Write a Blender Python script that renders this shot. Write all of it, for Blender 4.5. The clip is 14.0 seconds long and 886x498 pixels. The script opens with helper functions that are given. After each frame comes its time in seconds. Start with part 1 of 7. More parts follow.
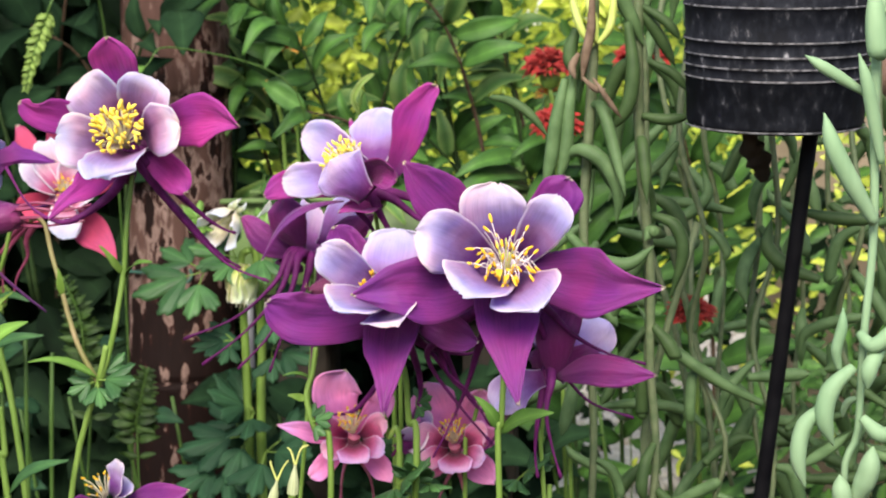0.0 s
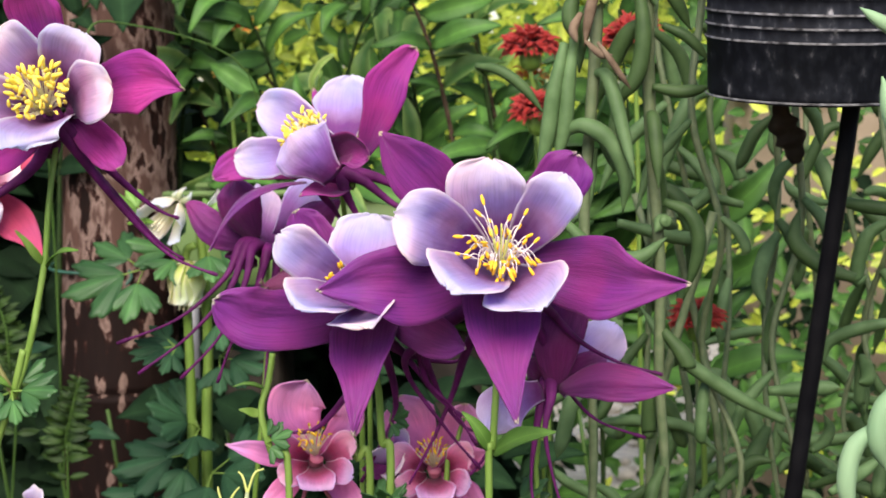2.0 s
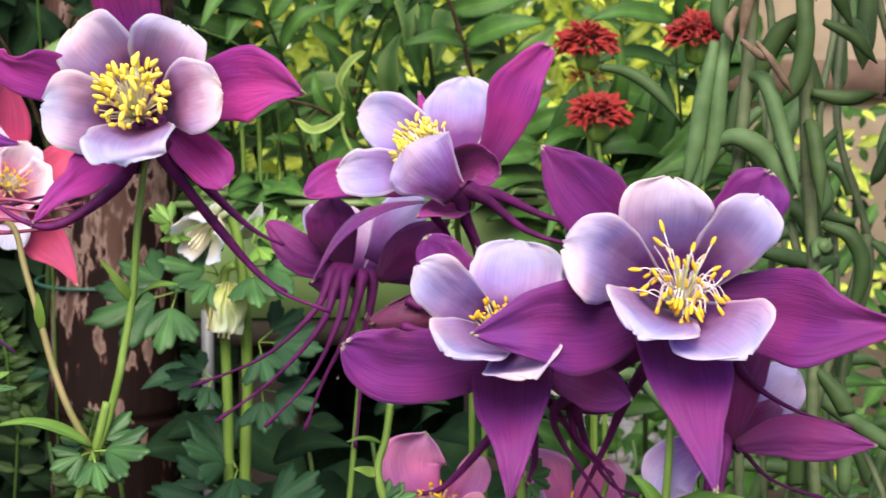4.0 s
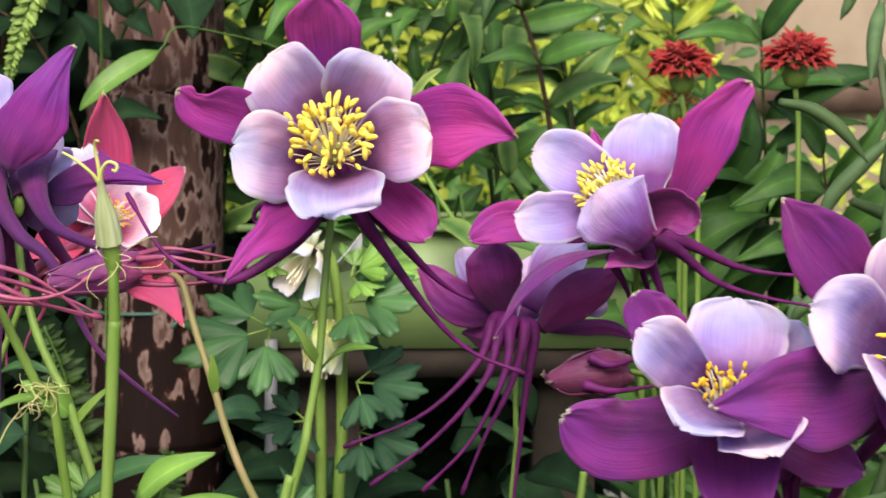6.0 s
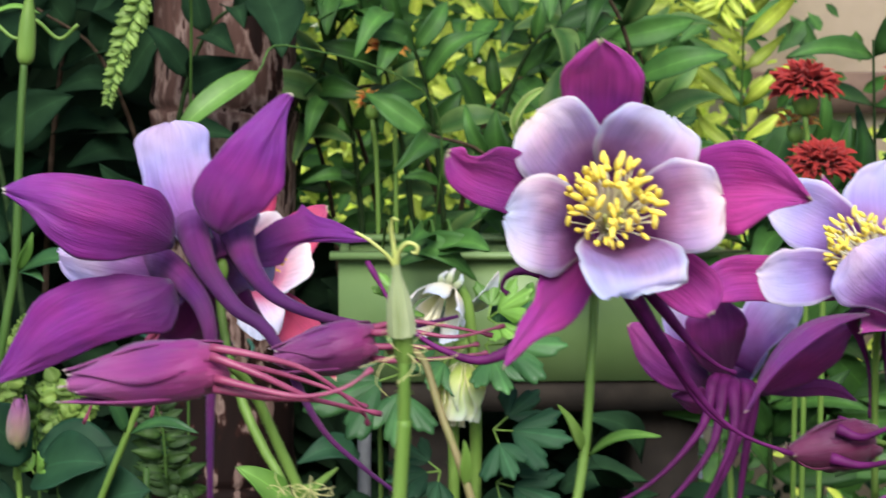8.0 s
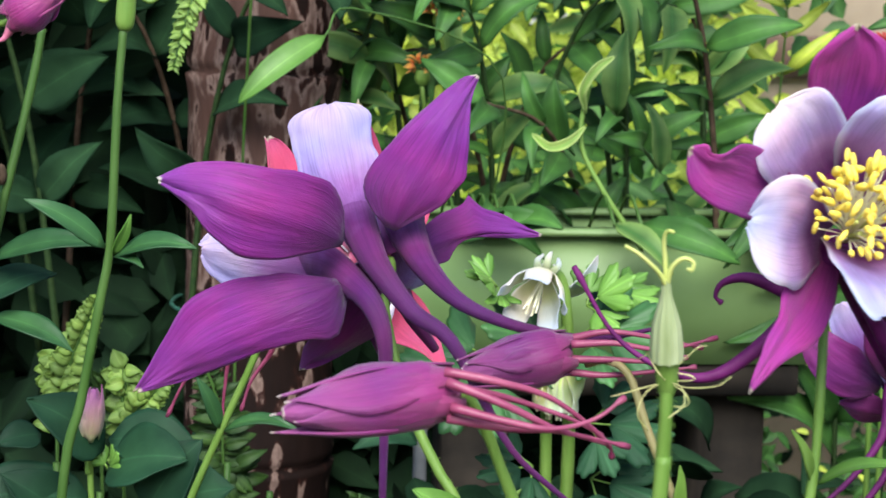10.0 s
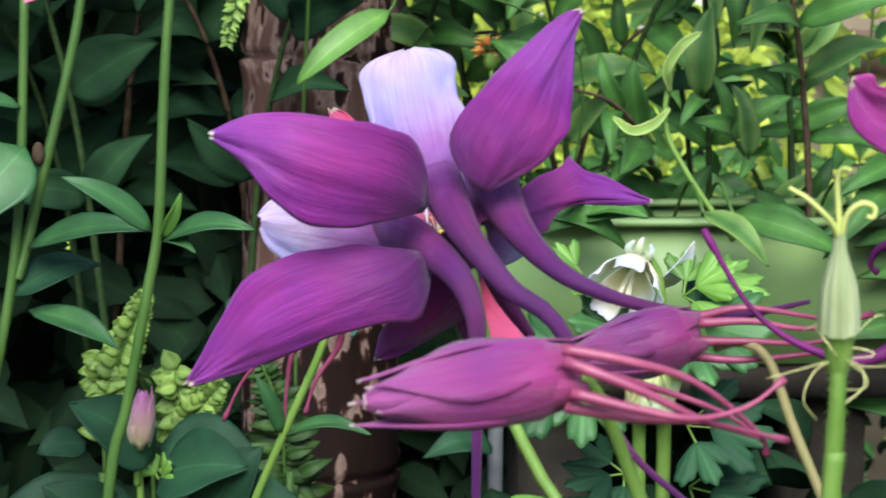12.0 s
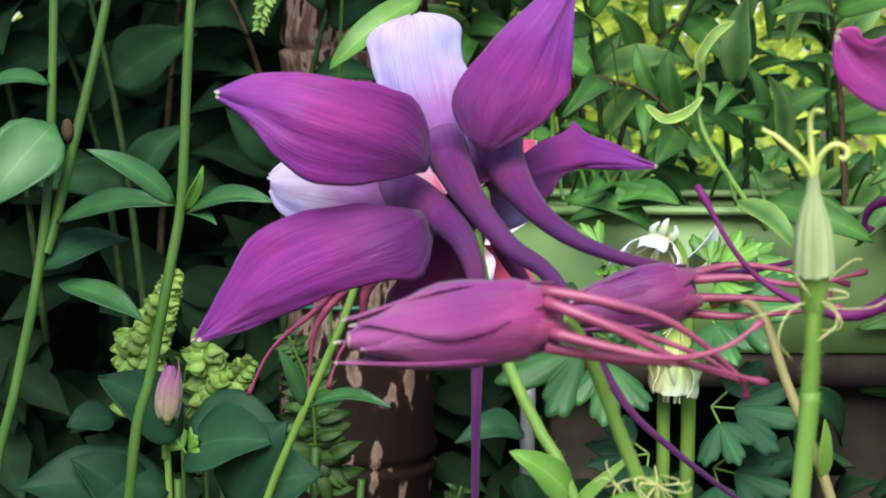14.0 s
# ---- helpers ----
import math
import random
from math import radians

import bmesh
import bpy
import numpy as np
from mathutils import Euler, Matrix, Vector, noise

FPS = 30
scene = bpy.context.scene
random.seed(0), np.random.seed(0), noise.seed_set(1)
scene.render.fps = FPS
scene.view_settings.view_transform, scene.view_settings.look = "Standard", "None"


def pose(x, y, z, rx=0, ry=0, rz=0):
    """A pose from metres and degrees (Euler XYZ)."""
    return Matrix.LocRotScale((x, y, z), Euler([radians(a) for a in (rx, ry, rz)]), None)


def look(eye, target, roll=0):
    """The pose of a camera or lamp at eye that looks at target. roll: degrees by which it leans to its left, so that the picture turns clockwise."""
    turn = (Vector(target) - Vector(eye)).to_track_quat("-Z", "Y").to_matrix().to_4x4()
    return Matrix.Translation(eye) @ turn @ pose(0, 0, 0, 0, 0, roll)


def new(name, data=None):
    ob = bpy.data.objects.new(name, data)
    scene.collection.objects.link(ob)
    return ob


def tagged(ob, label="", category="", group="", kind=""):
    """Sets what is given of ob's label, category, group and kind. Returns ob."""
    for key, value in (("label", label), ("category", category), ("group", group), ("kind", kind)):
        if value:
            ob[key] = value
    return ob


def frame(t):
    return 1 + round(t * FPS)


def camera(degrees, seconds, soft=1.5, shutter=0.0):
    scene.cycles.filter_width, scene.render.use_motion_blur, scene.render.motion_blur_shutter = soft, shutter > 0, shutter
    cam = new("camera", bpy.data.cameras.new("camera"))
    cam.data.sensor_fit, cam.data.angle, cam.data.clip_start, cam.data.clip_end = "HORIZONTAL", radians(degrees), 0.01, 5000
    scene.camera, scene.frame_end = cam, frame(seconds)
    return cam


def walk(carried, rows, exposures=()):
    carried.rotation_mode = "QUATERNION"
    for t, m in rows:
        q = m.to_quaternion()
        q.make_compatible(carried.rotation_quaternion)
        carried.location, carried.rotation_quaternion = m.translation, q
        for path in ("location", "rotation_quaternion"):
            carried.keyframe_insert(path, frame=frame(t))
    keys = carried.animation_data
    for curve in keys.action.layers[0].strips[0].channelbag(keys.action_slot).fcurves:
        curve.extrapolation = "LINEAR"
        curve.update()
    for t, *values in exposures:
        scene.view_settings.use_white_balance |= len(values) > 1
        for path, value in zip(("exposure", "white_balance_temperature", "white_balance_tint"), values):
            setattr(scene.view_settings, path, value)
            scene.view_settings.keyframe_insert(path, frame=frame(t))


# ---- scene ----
# the camera: seconds, eye, yaw to the left, pitch up, roll (degrees)
PATH = [
    (0, (0.1898, -0.6346, 0.5346), 6.17, -5.55, -1.37),
    (0.5, (0.1865, -0.6125, 0.5340), 5.83, -5.66, -1.27),
    (1, (0.1823, -0.5764, 0.5228), 5.52, -5.18, -1.00),
    (1.5, (0.1804, -0.5509, 0.5169), 5.27, -5.04, -0.85),
    (2, (0.1676, -0.5339, 0.5170), 4.44, -5.16, -0.85),
    (2.2, (0.1588, -0.5218, 0.5154), 3.76, -5.09, -0.75),
    (4.3, (0.0871, -0.4510, 0.5227), 1.35, -5.40, -0.48),
    (4.5, (0.0843, -0.4540, 0.5267), 1.80, -5.52, -0.00),
    (5, (0.0604, -0.4475, 0.5268), 1.40, -5.31, 0.18),
    (5.5, (0.0388, -0.4304, 0.5295), 0.52, -5.30, 0.17),
    (6, (0.0218, -0.4080, 0.5311), -0.69, -5.38, 0.15),
    (6.5, (0.0076, -0.3899, 0.5314), -1.38, -5.42, 0.17),
    (7, (-0.0010, -0.3788, 0.5391), -2.11, -5.73, 0.34),
    (7.5, (-0.0292, -0.3681, 0.5436), -2.46, -5.77, 0.21),
    (8, (-0.0507, -0.3609, 0.5460), -2.46, -5.80, 0.08),
    (8.5, (-0.0682, -0.3549, 0.5585), -3.04, -6.50, 0.19),
    (9, (-0.0870, -0.3504, 0.5577), -3.90, -6.75, 0.53),
    (9.2, (-0.0956, -0.3488, 0.5559), -4.33, -6.86, 0.98),
    (11.3, (-0.1082, -0.2563, 0.5407), -4.53, -7.57, 1.03),
    (11.5, (-0.1094, -0.2553, 0.5373), -4.16, -7.52, 0.84),
    (12, (-0.1076, -0.2627, 0.5355), -2.66, -6.85, 0.22),
    (12.5, (-0.1087, -0.2691, 0.5263), -1.44, -6.61, 0.47),
    (13, (-0.1012, -0.2689, 0.5259), -1.19, -6.58, 0.32),
    (13.5, (-0.0989, -0.2680, 0.5240), -0.99, -6.64, 0.43),
    (14, (-0.0975, -0.2697, 0.5270), -0.77, -6.55, 0.26),
]


def held(eye, yaw, pitch, roll):
    """The pose of a level camera turned by yaw, pitch and roll."""
    return pose(*eye, 90 + pitch, 0, yaw) @ pose(0, 0, 0, 0, 0, roll)


cam = camera(28.0, 14.0, shutter=0.6)
cam.data.dof.use_dof, cam.data.dof.focus_distance, cam.data.dof.aperture_fstop = True, 0.43, 64.0
walk(cam, [(t, held(eye, yaw, pitch, roll)) for t, eye, yaw, pitch, roll in PATH], [(0, 1.02, 6850, 16), (4.5, 0.87, 6820, 19), (6.8, 0.84, 6900, 19), (7.5, 0.74, 6250, 15), (8, 0.74, 6200, 13), (9, 0.88, 6150, 9), (11.5, 1.01, 5950, 9), (14, 1.0, 6200, 4)])

# ---- sky, sun ----
SUN_UP, SUN_ROUND = 43.0, 183.0  # degrees above the horizon, and round to the right from the garden's far side
world = bpy.data.worlds.new("garden_sky")
scene.world = world
world.use_nodes = True
wn, wl = world.node_tree.nodes, world.node_tree.links
sky = wn.new("ShaderNodeTexSky")
sky.sky_type, sky.sun_disc = "NISHITA", False
sky.sun_elevation, sky.sun_rotation = radians(SUN_UP), radians(SUN_ROUND)
wl.new(sky.outputs["Color"], wn["Background"].inputs["Color"])
wn["Background"].inputs["Strength"].default_value = 0.115
sun = new("sun", bpy.data.lights.new("sun", "SUN"))
sun.data.energy, sun.data.angle, sun.data.color = 3.5, radians(40.0), (1.0, 0.95, 0.86)
sun.matrix_world = look((2.0 * math.sin(radians(SUN_ROUND)), 2.0 * math.cos(radians(SUN_ROUND)), 2.0 * math.tan(radians(SUN_UP))), (0, 0, 0))


# ---- materials ----
def shader(name, rough=0.5, spec=0.4):
    m = bpy.data.materials.new(name)
    m.use_nodes = True
    n = m.node_tree.nodes
    p = n["Principled BSDF"]
    p.inputs["Roughness"].default_value = rough
    p.inputs["Specular IOR Level"].default_value = spec
    return m, n, m.node_tree.links, p


def ramp(n, stops):
    r = n.new("ShaderNodeValToRGB")
    e = r.color_ramp.elements
    e[0].position, e[0].color = stops[0][0], (*stops[0][1], 1)
    e[1].position, e[1].color = stops[-1][0], (*stops[-1][1], 1)
    for at, c in stops[1:-1]:
        x = e.new(at)
        x.color = (*c, 1)
    return r


def noise_at(n, l, scale, detail=4.0, stretch=None, coord="Object"):
    t = n.new("ShaderNodeTexCoord")
    z = n.new("ShaderNodeTexNoise")
    z.inputs["Scale"].default_value, z.inputs["Detail"].default_value = scale, detail
    if stretch:
        mp = n.new("ShaderNodeMapping")
        mp.inputs["Scale"].default_value = stretch
        l.new(t.outputs[coord], mp.inputs["Vector"])
        l.new(mp.outputs["Vector"], z.inputs["Vector"])
    else:
        l.new(t.outputs[coord], z.inputs["Vector"])
    return z


def mixed(n, l, kind, fac, a, b):
    x = n.new("ShaderNodeMix")
    x.data_type, x.blend_type = "RGBA", kind
    for sock, val in ((x.inputs["Factor"], fac), (x.inputs["A"], a), (x.inputs["B"], b)):
        if hasattr(val, "is_linked"):
            l.new(val, sock)
        elif isinstance(val, (int, float)):
            sock.default_value = val
        else:
            sock.default_value = (*val, 1)
    return x.outputs["Result"]


def bumped(n, l, p, height, strength, distance):
    b = n.new("ShaderNodeBump")
    b.inputs["Strength"].default_value, b.inputs["Distance"].default_value = strength, distance
    l.new(height, b.inputs["Height"])
    l.new(b.outputs["Normal"], p.inputs["Normal"])


def thin(m, n, l, p, colour, share):
    """Lets part of the light through, as petals and leaves do."""
    t = n.new("ShaderNodeBsdfTranslucent")
    l.new(colour, t.inputs["Color"])
    x = n.new("ShaderNodeMixShader")
    x.inputs["Fac"].default_value = share
    l.new(p.outputs["BSDF"], x.inputs[1])
    l.new(t.outputs["BSDF"], x.inputs[2])
    l.new(x.outputs["Shader"], n["Material Output"].inputs["Surface"])


def petal_mat(name, foot, body, rim, tip=None, streak=0.5, rough=0.5, share=0.38):
    """A petal whose colour runs from its foot to its rim, with fine veins along it."""
    m, n, l, p = shader(name, rough, 0.3)
    uv = n.new("ShaderNodeTexCoord")
    s = n.new("ShaderNodeSeparateXYZ")
    l.new(uv.outputs["UV"], s.inputs["Vector"])
    cloud = noise_at(n, l, 160.0, 3.0)
    warp = n.new("ShaderNodeMath")
    warp.operation = "MULTIPLY_ADD"
    warp.inputs[1].default_value, warp.inputs[2].default_value = 0.22, -0.11
    l.new(cloud.outputs["Fac"], warp.inputs[0])
    along = n.new("ShaderNodeMath")
    along.operation = "ADD"
    l.new(s.outputs["Y"], along.inputs[0])
    l.new(warp.outputs["Value"], along.inputs[1])
    stops = [(0.0, [a * 0.45 for a in foot]), (0.27, foot), (0.50, body), (0.82, rim)]
    if tip:
        stops = [(0.0, foot), (0.5, body), (0.93, rim)]
    r = ramp(n, stops)
    l.new(along.outputs["Value"], r.inputs["Fac"])
    tone = r.outputs["Color"]
    if tip:
        end = ramp(n, [(0.984, (0, 0, 0)), (0.994, (1, 1, 1))])
        l.new(s.outputs["Y"], end.inputs["Fac"])
        tone = mixed(n, l, "MIX", end.outputs["Color"], tone, tip)
    else:  # a pale margin round the rim
        side = n.new("ShaderNodeMath")
        side.operation = "MULTIPLY_ADD"
        l.new(s.outputs["X"], side.inputs[0])
        side.inputs[1].default_value, side.inputs[2].default_value = 2.0, -1.0
        off = n.new("ShaderNodeMath")
        off.operation = "ABSOLUTE"
        l.new(side.outputs["Value"], off.inputs[0])
        out = n.new("ShaderNodeMath")
        out.operation = "MAXIMUM"
        l.new(off.outputs["Value"], out.inputs[0])
        l.new(s.outputs["Y"], out.inputs[1])
        edge = ramp(n, [(0.86, (0, 0, 0)), (0.97, (0.9, 0.9, 0.9))])
        l.new(out.outputs["Value"], edge.inputs["Fac"])
        tone = mixed(n, l, "MIX", edge.outputs["Color"], tone, [min(0.9, a * 1.15 + 0.02) for a in rim])
    hue = noise_at(n, l, 55.0, 2.0)
    hr = ramp(n, [(0.35, (0.80, 0.88, 1.08)), (0.65, (1.18, 1.03, 0.96))])
    l.new(hue.outputs["Fac"], hr.inputs["Fac"])
    tone = mixed(n, l, "MULTIPLY", 0.8, tone, hr.outputs["Color"])
    veins = noise_at(n, l, 1.0, 5.0, (88.0, 2.4, 1.0), "UV")
    v = ramp(n, [(0.34, (0.44, 0.40, 0.50)), (0.48, (0.93, 0.93, 0.95)), (0.68, (1.18, 1.15, 1.15))])
    l.new(veins.outputs["Fac"], v.inputs["Fac"])
    c = mixed(n, l, "MULTIPLY", streak, tone, v.outputs["Color"])
    l.new(c, p.inputs["Base Color"])
    p.inputs["Sheen Weight"].default_value = 0.15
    crumple = noise_at(n, l, 1.0, 3.0, (7.0, 4.5, 1.0), "UV")
    relief = mixed(n, l, "MIX", 0.72, veins.outputs["Fac"], crumple.outputs["Fac"])
    bumped(n, l, p, relief, 0.45, 0.0022)
    thin(m, n, l, p, c, share * (0.6 if tip else 1.0))
    return m


def leaf_mat(name, deep, light, rough=0.45, share=0.25, spread=0.35, bump=0.4, spec=0.35):
    """A leaf with midrib, side veins and blotches; leaves differ a little from one another."""
    m, n, l, p = shader(name, rough, spec)
    uv = n.new("ShaderNodeTexCoord")
    s = n.new("ShaderNodeSeparateXYZ")
    l.new(uv.outputs["UV"], s.inputs["Vector"])
    rib = n.new("ShaderNodeMath")
    rib.operation = "SUBTRACT"
    l.new(s.outputs["X"], rib.inputs[0])
    rib.inputs[1].default_value = 0.5
    side = n.new("ShaderNodeMath")
    side.operation = "ABSOLUTE"
    l.new(rib.outputs["Value"], side.inputs[0])
    rr = ramp(n, [(0.0, [min(1, a * 1.4) for a in light]), (0.03, light), (0.5, deep)])
    l.new(side.outputs["Value"], rr.inputs["Fac"])
    blot = noise_at(n, l, 90.0, 4.0)
    br = ramp(n, [(0.3, (0.6, 0.6, 0.6)), (0.7, (1.25, 1.2, 1.1))])
    l.new(blot.outputs["Fac"], br.inputs["Fac"])
    c = mixed(n, l, "MULTIPLY", 0.7, rr.outputs["Color"], br.outputs["Color"])
    oi = n.new("ShaderNodeObjectInfo")
    isl = n.new("ShaderNodeNewGeometry")
    both = n.new("ShaderNodeMath")
    both.operation = "ADD"
    l.new(oi.outputs["Random"], both.inputs[0])
    l.new(isl.outputs["Random Per Island"], both.inputs[1])
    fr = n.new("ShaderNodeMath")
    fr.operation = "FRACT"
    l.new(both.outputs["Value"], fr.inputs[0])
    vr = ramp(n, [(0.0, (1 - spread, 1 - spread * 0.8, 1 - spread)), (1.0, (1 + spread, 1 + spread, 1 + spread * 0.4))])
    l.new(fr.outputs["Value"], vr.inputs["Fac"])
    c = mixed(n, l, "MULTIPLY", 1.0, c, vr.outputs["Color"])
    l.new(c, p.inputs["Base Color"])
    pucker = noise_at(n, l, 260.0, 3.0)
    bumped(n, l, p, pucker.outputs["Fac"], bump * 0.5, 0.0006)
    thin(m, n, l, p, c, share)
    return m


def plain_mat(name, a, b, scale=120.0, rough=0.5, spec=0.4, bump=0.2, dist=0.0005, stretch=None, share=0.0):
    """A surface that wavers between two tones."""
    m, n, l, p = shader(name, rough, spec)
    z = noise_at(n, l, scale, 6.0, stretch)
    r = ramp(n, [(0.32, a), (0.68, b)])
    l.new(z.outputs["Fac"], r.inputs["Fac"])
    big = noise_at(n, l, scale * 0.15, 3.0)
    br = ramp(n, [(0.3, (0.75, 0.75, 0.75)), (0.7, (1.15, 1.15, 1.15))])
    l.new(big.outputs["Fac"], br.inputs["Fac"])
    c = mixed(n, l, "MULTIPLY", 0.6, r.outputs["Color"], br.outputs["Color"])
    l.new(c, p.inputs["Base Color"])
    bumped(n, l, p, z.outputs["Fac"], bump, dist)
    if share:
        thin(m, n, l, p, c, share)
    return m


def post_mat():
    """Pale bamboo whose red-brown paint has flaked off in upright patches."""
    m, n, l, p = shader("flaking_painted_bamboo", 0.75, 0.12)
    patch = noise_at(n, l, 125.0, 9.0, (1.0, 1.0, 0.36))
    big = noise_at(n, l, 14.0, 3.0, (0.6, 0.6, 1.0))
    add = n.new("ShaderNodeMath")
    add.operation = "MULTIPLY_ADD"
    l.new(big.outputs["Fac"], add.inputs[0])
    add.inputs[1].default_value = 0.9
    flake = n.new("ShaderNodeMapRange")
    flake.inputs["From Min"].default_value, flake.inputs["From Max"].default_value = 0.36, 0.66
    flake.inputs["To Min"].default_value, flake.inputs["To Max"].default_value = 0.22, 0.86
    l.new(patch.outputs["Fac"], flake.inputs["Value"])
    l.new(flake.outputs["Result"], add.inputs[2])
    # red-brown paint, its two dark stops deepened to hold the post's shade
    r = ramp(n, [(0.88, (0.009, 0.004, 0.003)), (0.97, (0.030, 0.010, 0.007)), (1.02, (0.075, 0.040, 0.031)), (1.2, (0.21, 0.145, 0.12))])
    rr = n.new("ShaderNodeMapRange")
    rr.inputs["From Min"].default_value, rr.inputs["From Max"].default_value = 0.55, 1.3
    tc = n.new("ShaderNodeTexCoord")
    sx = n.new("ShaderNodeSeparateXYZ")
    l.new(tc.outputs["Object"], sx.inputs["Vector"])
    wear_and_shade = n.new("ShaderNodeMapRange")  # the paint is worn off higher up; lower down the fade also darkens for shade
    wear_and_shade.inputs["From Min"].default_value, wear_and_shade.inputs["From Max"].default_value = 0.345, 0.46
    wear_and_shade.inputs["To Min"].default_value, wear_and_shade.inputs["To Max"].default_value = -0.33, 0.13
    l.new(sx.outputs["Z"], wear_and_shade.inputs["Value"])
    tot = n.new("ShaderNodeMath")
    tot.operation = "ADD"
    l.new(add.outputs["Value"], tot.inputs[0])
    l.new(wear_and_shade.outputs["Result"], tot.inputs[1])
    l.new(tot.outputs["Value"], rr.inputs["Value"])
    for e, at in zip(r.color_ramp.elements, (0.34, 0.46, 0.54, 0.8)):
        e.position = at
    l.new(rr.outputs["Result"], r.inputs["Fac"])
    fine = noise_at(n, l, 300.0, 4.0, (1.0, 1.0, 0.15))
    fr = ramp(n, [(0.3, (0.6, 0.6, 0.6)), (0.7, (1.15, 1.15, 1.15))])
    l.new(fine.outputs["Fac"], fr.inputs["Fac"])
    c = mixed(n, l, "MULTIPLY", 0.6, r.outputs["Color"], fr.outputs["Color"])
    l.new(c, p.inputs["Base Color"])
    bumped(n, l, p, patch.outputs["Fac"], 0.5, 0.002)
    return m


def pot_mat():
    """Black plastic, dusty and scuffed, with dried lime."""
    m, n, l, p = shader("scuffed_black_plastic", 0.7, 0.1)
    a = noise_at(n, l, 300.0, 11.0, (1.0, 1.0, 0.6))
    r = ramp(n, [(0.42, (0.006, 0.007, 0.010)), (0.60, (0.015, 0.017, 0.022)), (0.67, (0.04, 0.042, 0.048)), (0.78, (0.22, 0.22, 0.23))])
    l.new(a.outputs["Fac"], r.inputs["Fac"])
    b = noise_at(n, l, 30.0, 3.0)
    br = ramp(n, [(0.35, (0.5, 0.5, 0.5)), (0.7, (1.3, 1.3, 1.3))])
    l.new(b.outputs["Fac"], br.inputs["Fac"])
    c = mixed(n, l, "MULTIPLY", 0.8, r.outputs["Color"], br.outputs["Color"])
    l.new(c, p.inputs["Base Color"])
    rough = ramp(n, [(0.3, (0.7, 0.7, 0.7)), (0.7, (0.9, 0.9, 0.9))])
    l.new(a.outputs["Fac"], rough.inputs["Fac"])
    l.new(rough.outputs["Color"], p.inputs["Roughness"])
    bumped(n, l, p, a.outputs["Fac"], 0.3, 0.0006)
    return m


MAGENTA = petal_mat("magenta_sepal", (0.15, 0.013, 0.12), (0.40, 0.034, 0.27), (0.46, 0.05, 0.32), (0.55, 0.50, 0.30), 0.7, 0.5, 0.6)
PURPLE = petal_mat("purple_sepal", (0.11, 0.010, 0.11), (0.185, 0.018, 0.165), (0.205, 0.025, 0.21), (0.55, 0.50, 0.35), 0.7)
PLUM = petal_mat("plum_sepal", (0.10, 0.008, 0.085), (0.20, 0.018, 0.15), (0.235, 0.028, 0.19), (0.35, 0.30, 0.2), 0.7)
VIOLET = petal_mat("violet_sepal", (0.065, 0.006, 0.080), (0.225, 0.016, 0.20), (0.215, 0.030, 0.27), (0.62, 0.58, 0.42), 0.6)
ROSE = petal_mat("rose_sepal", (0.34, 0.02, 0.08), (0.50, 0.045, 0.12), (0.54, 0.07, 0.16), (0.6, 0.5, 0.3))
PINK = petal_mat("pink_sepal", (0.62, 0.10, 0.32), (0.80, 0.25, 0.54), (0.84, 0.36, 0.62), (0.6, 0.5, 0.3), 0.4, 0.5, 0.5)
WHITE_PINK = petal_mat("white_petal_with_rosy_foot", (0.33, 0.075, 0.31), (0.65, 0.42, 0.70), (0.84, 0.79, 0.89), None, 0.25, 0.5, 0.62)
WHITE_LILAC = petal_mat("white_petal_with_lilac_foot", (0.28, 0.075, 0.34), (0.58, 0.40, 0.72), (0.77, 0.72, 0.88), None, 0.25, 0.5, 0.56)
LILAC_BACK = petal_mat("lilac_petal", (0.175, 0.025, 0.175), (0.40, 0.17, 0.51), (0.66, 0.57, 0.80), None, 0.4, 0.5, 0.5)
WHITE_ROSE = petal_mat("white_petal_with_pink_foot", (0.60, 0.13, 0.26), (0.76, 0.50, 0.62), (0.84, 0.76, 0.82))
PINK_PETAL = petal_mat("pink_petal", (0.56, 0.07, 0.25), (0.82, 0.28, 0.54), (0.88, 0.56, 0.74), None, 0.4, 0.5, 0.62)
SPUR_PURPLE = plain_mat("purple_spur", (0.075, 0.007, 0.062), (0.15, 0.015, 0.125), 200.0, 0.6, 0.22, share=0.12)
SPUR_VIOLET = plain_mat("violet_spur", (0.13, 0.014, 0.15), (0.25, 0.035, 0.28), 200.0, 0.4, share=0.12)
SPUR_ROSE = plain_mat("rose_spur", (0.22, 0.034, 0.088), (0.33, 0.075, 0.145), 200.0, 0.4, share=0.12)
SPUR_PINK = plain_mat("pink_spur", (0.50, 0.10, 0.20), (0.62, 0.2, 0.30), 200.0, 0.4, share=0.12)
YELLOW = plain_mat("yellow_pollen", (0.80, 0.60, 0.05), (0.90, 0.76, 0.16), 900.0, 0.65, 0.2, 0.5)
GOLD = plain_mat("golden_pollen", (0.70, 0.36, 0.02), (0.82, 0.55, 0.05), 900.0, 0.65, 0.2, 0.5)
CREAM = plain_mat("cream_filament", (0.72, 0.68, 0.42), (0.82, 0.78, 0.60), 500.0, 0.5)
LILAC_FIL = plain_mat("pale_filament", (0.68, 0.58, 0.66), (0.82, 0.76, 0.70), 500.0, 0.5)
BUD_SKIN = petal_mat("closed_bud_skin", (0.24, 0.030, 0.13), (0.20, 0.020, 0.14), (0.30, 0.060, 0.19), (0.62, 0.5, 0.4), 0.5, 0.5, 0.1)
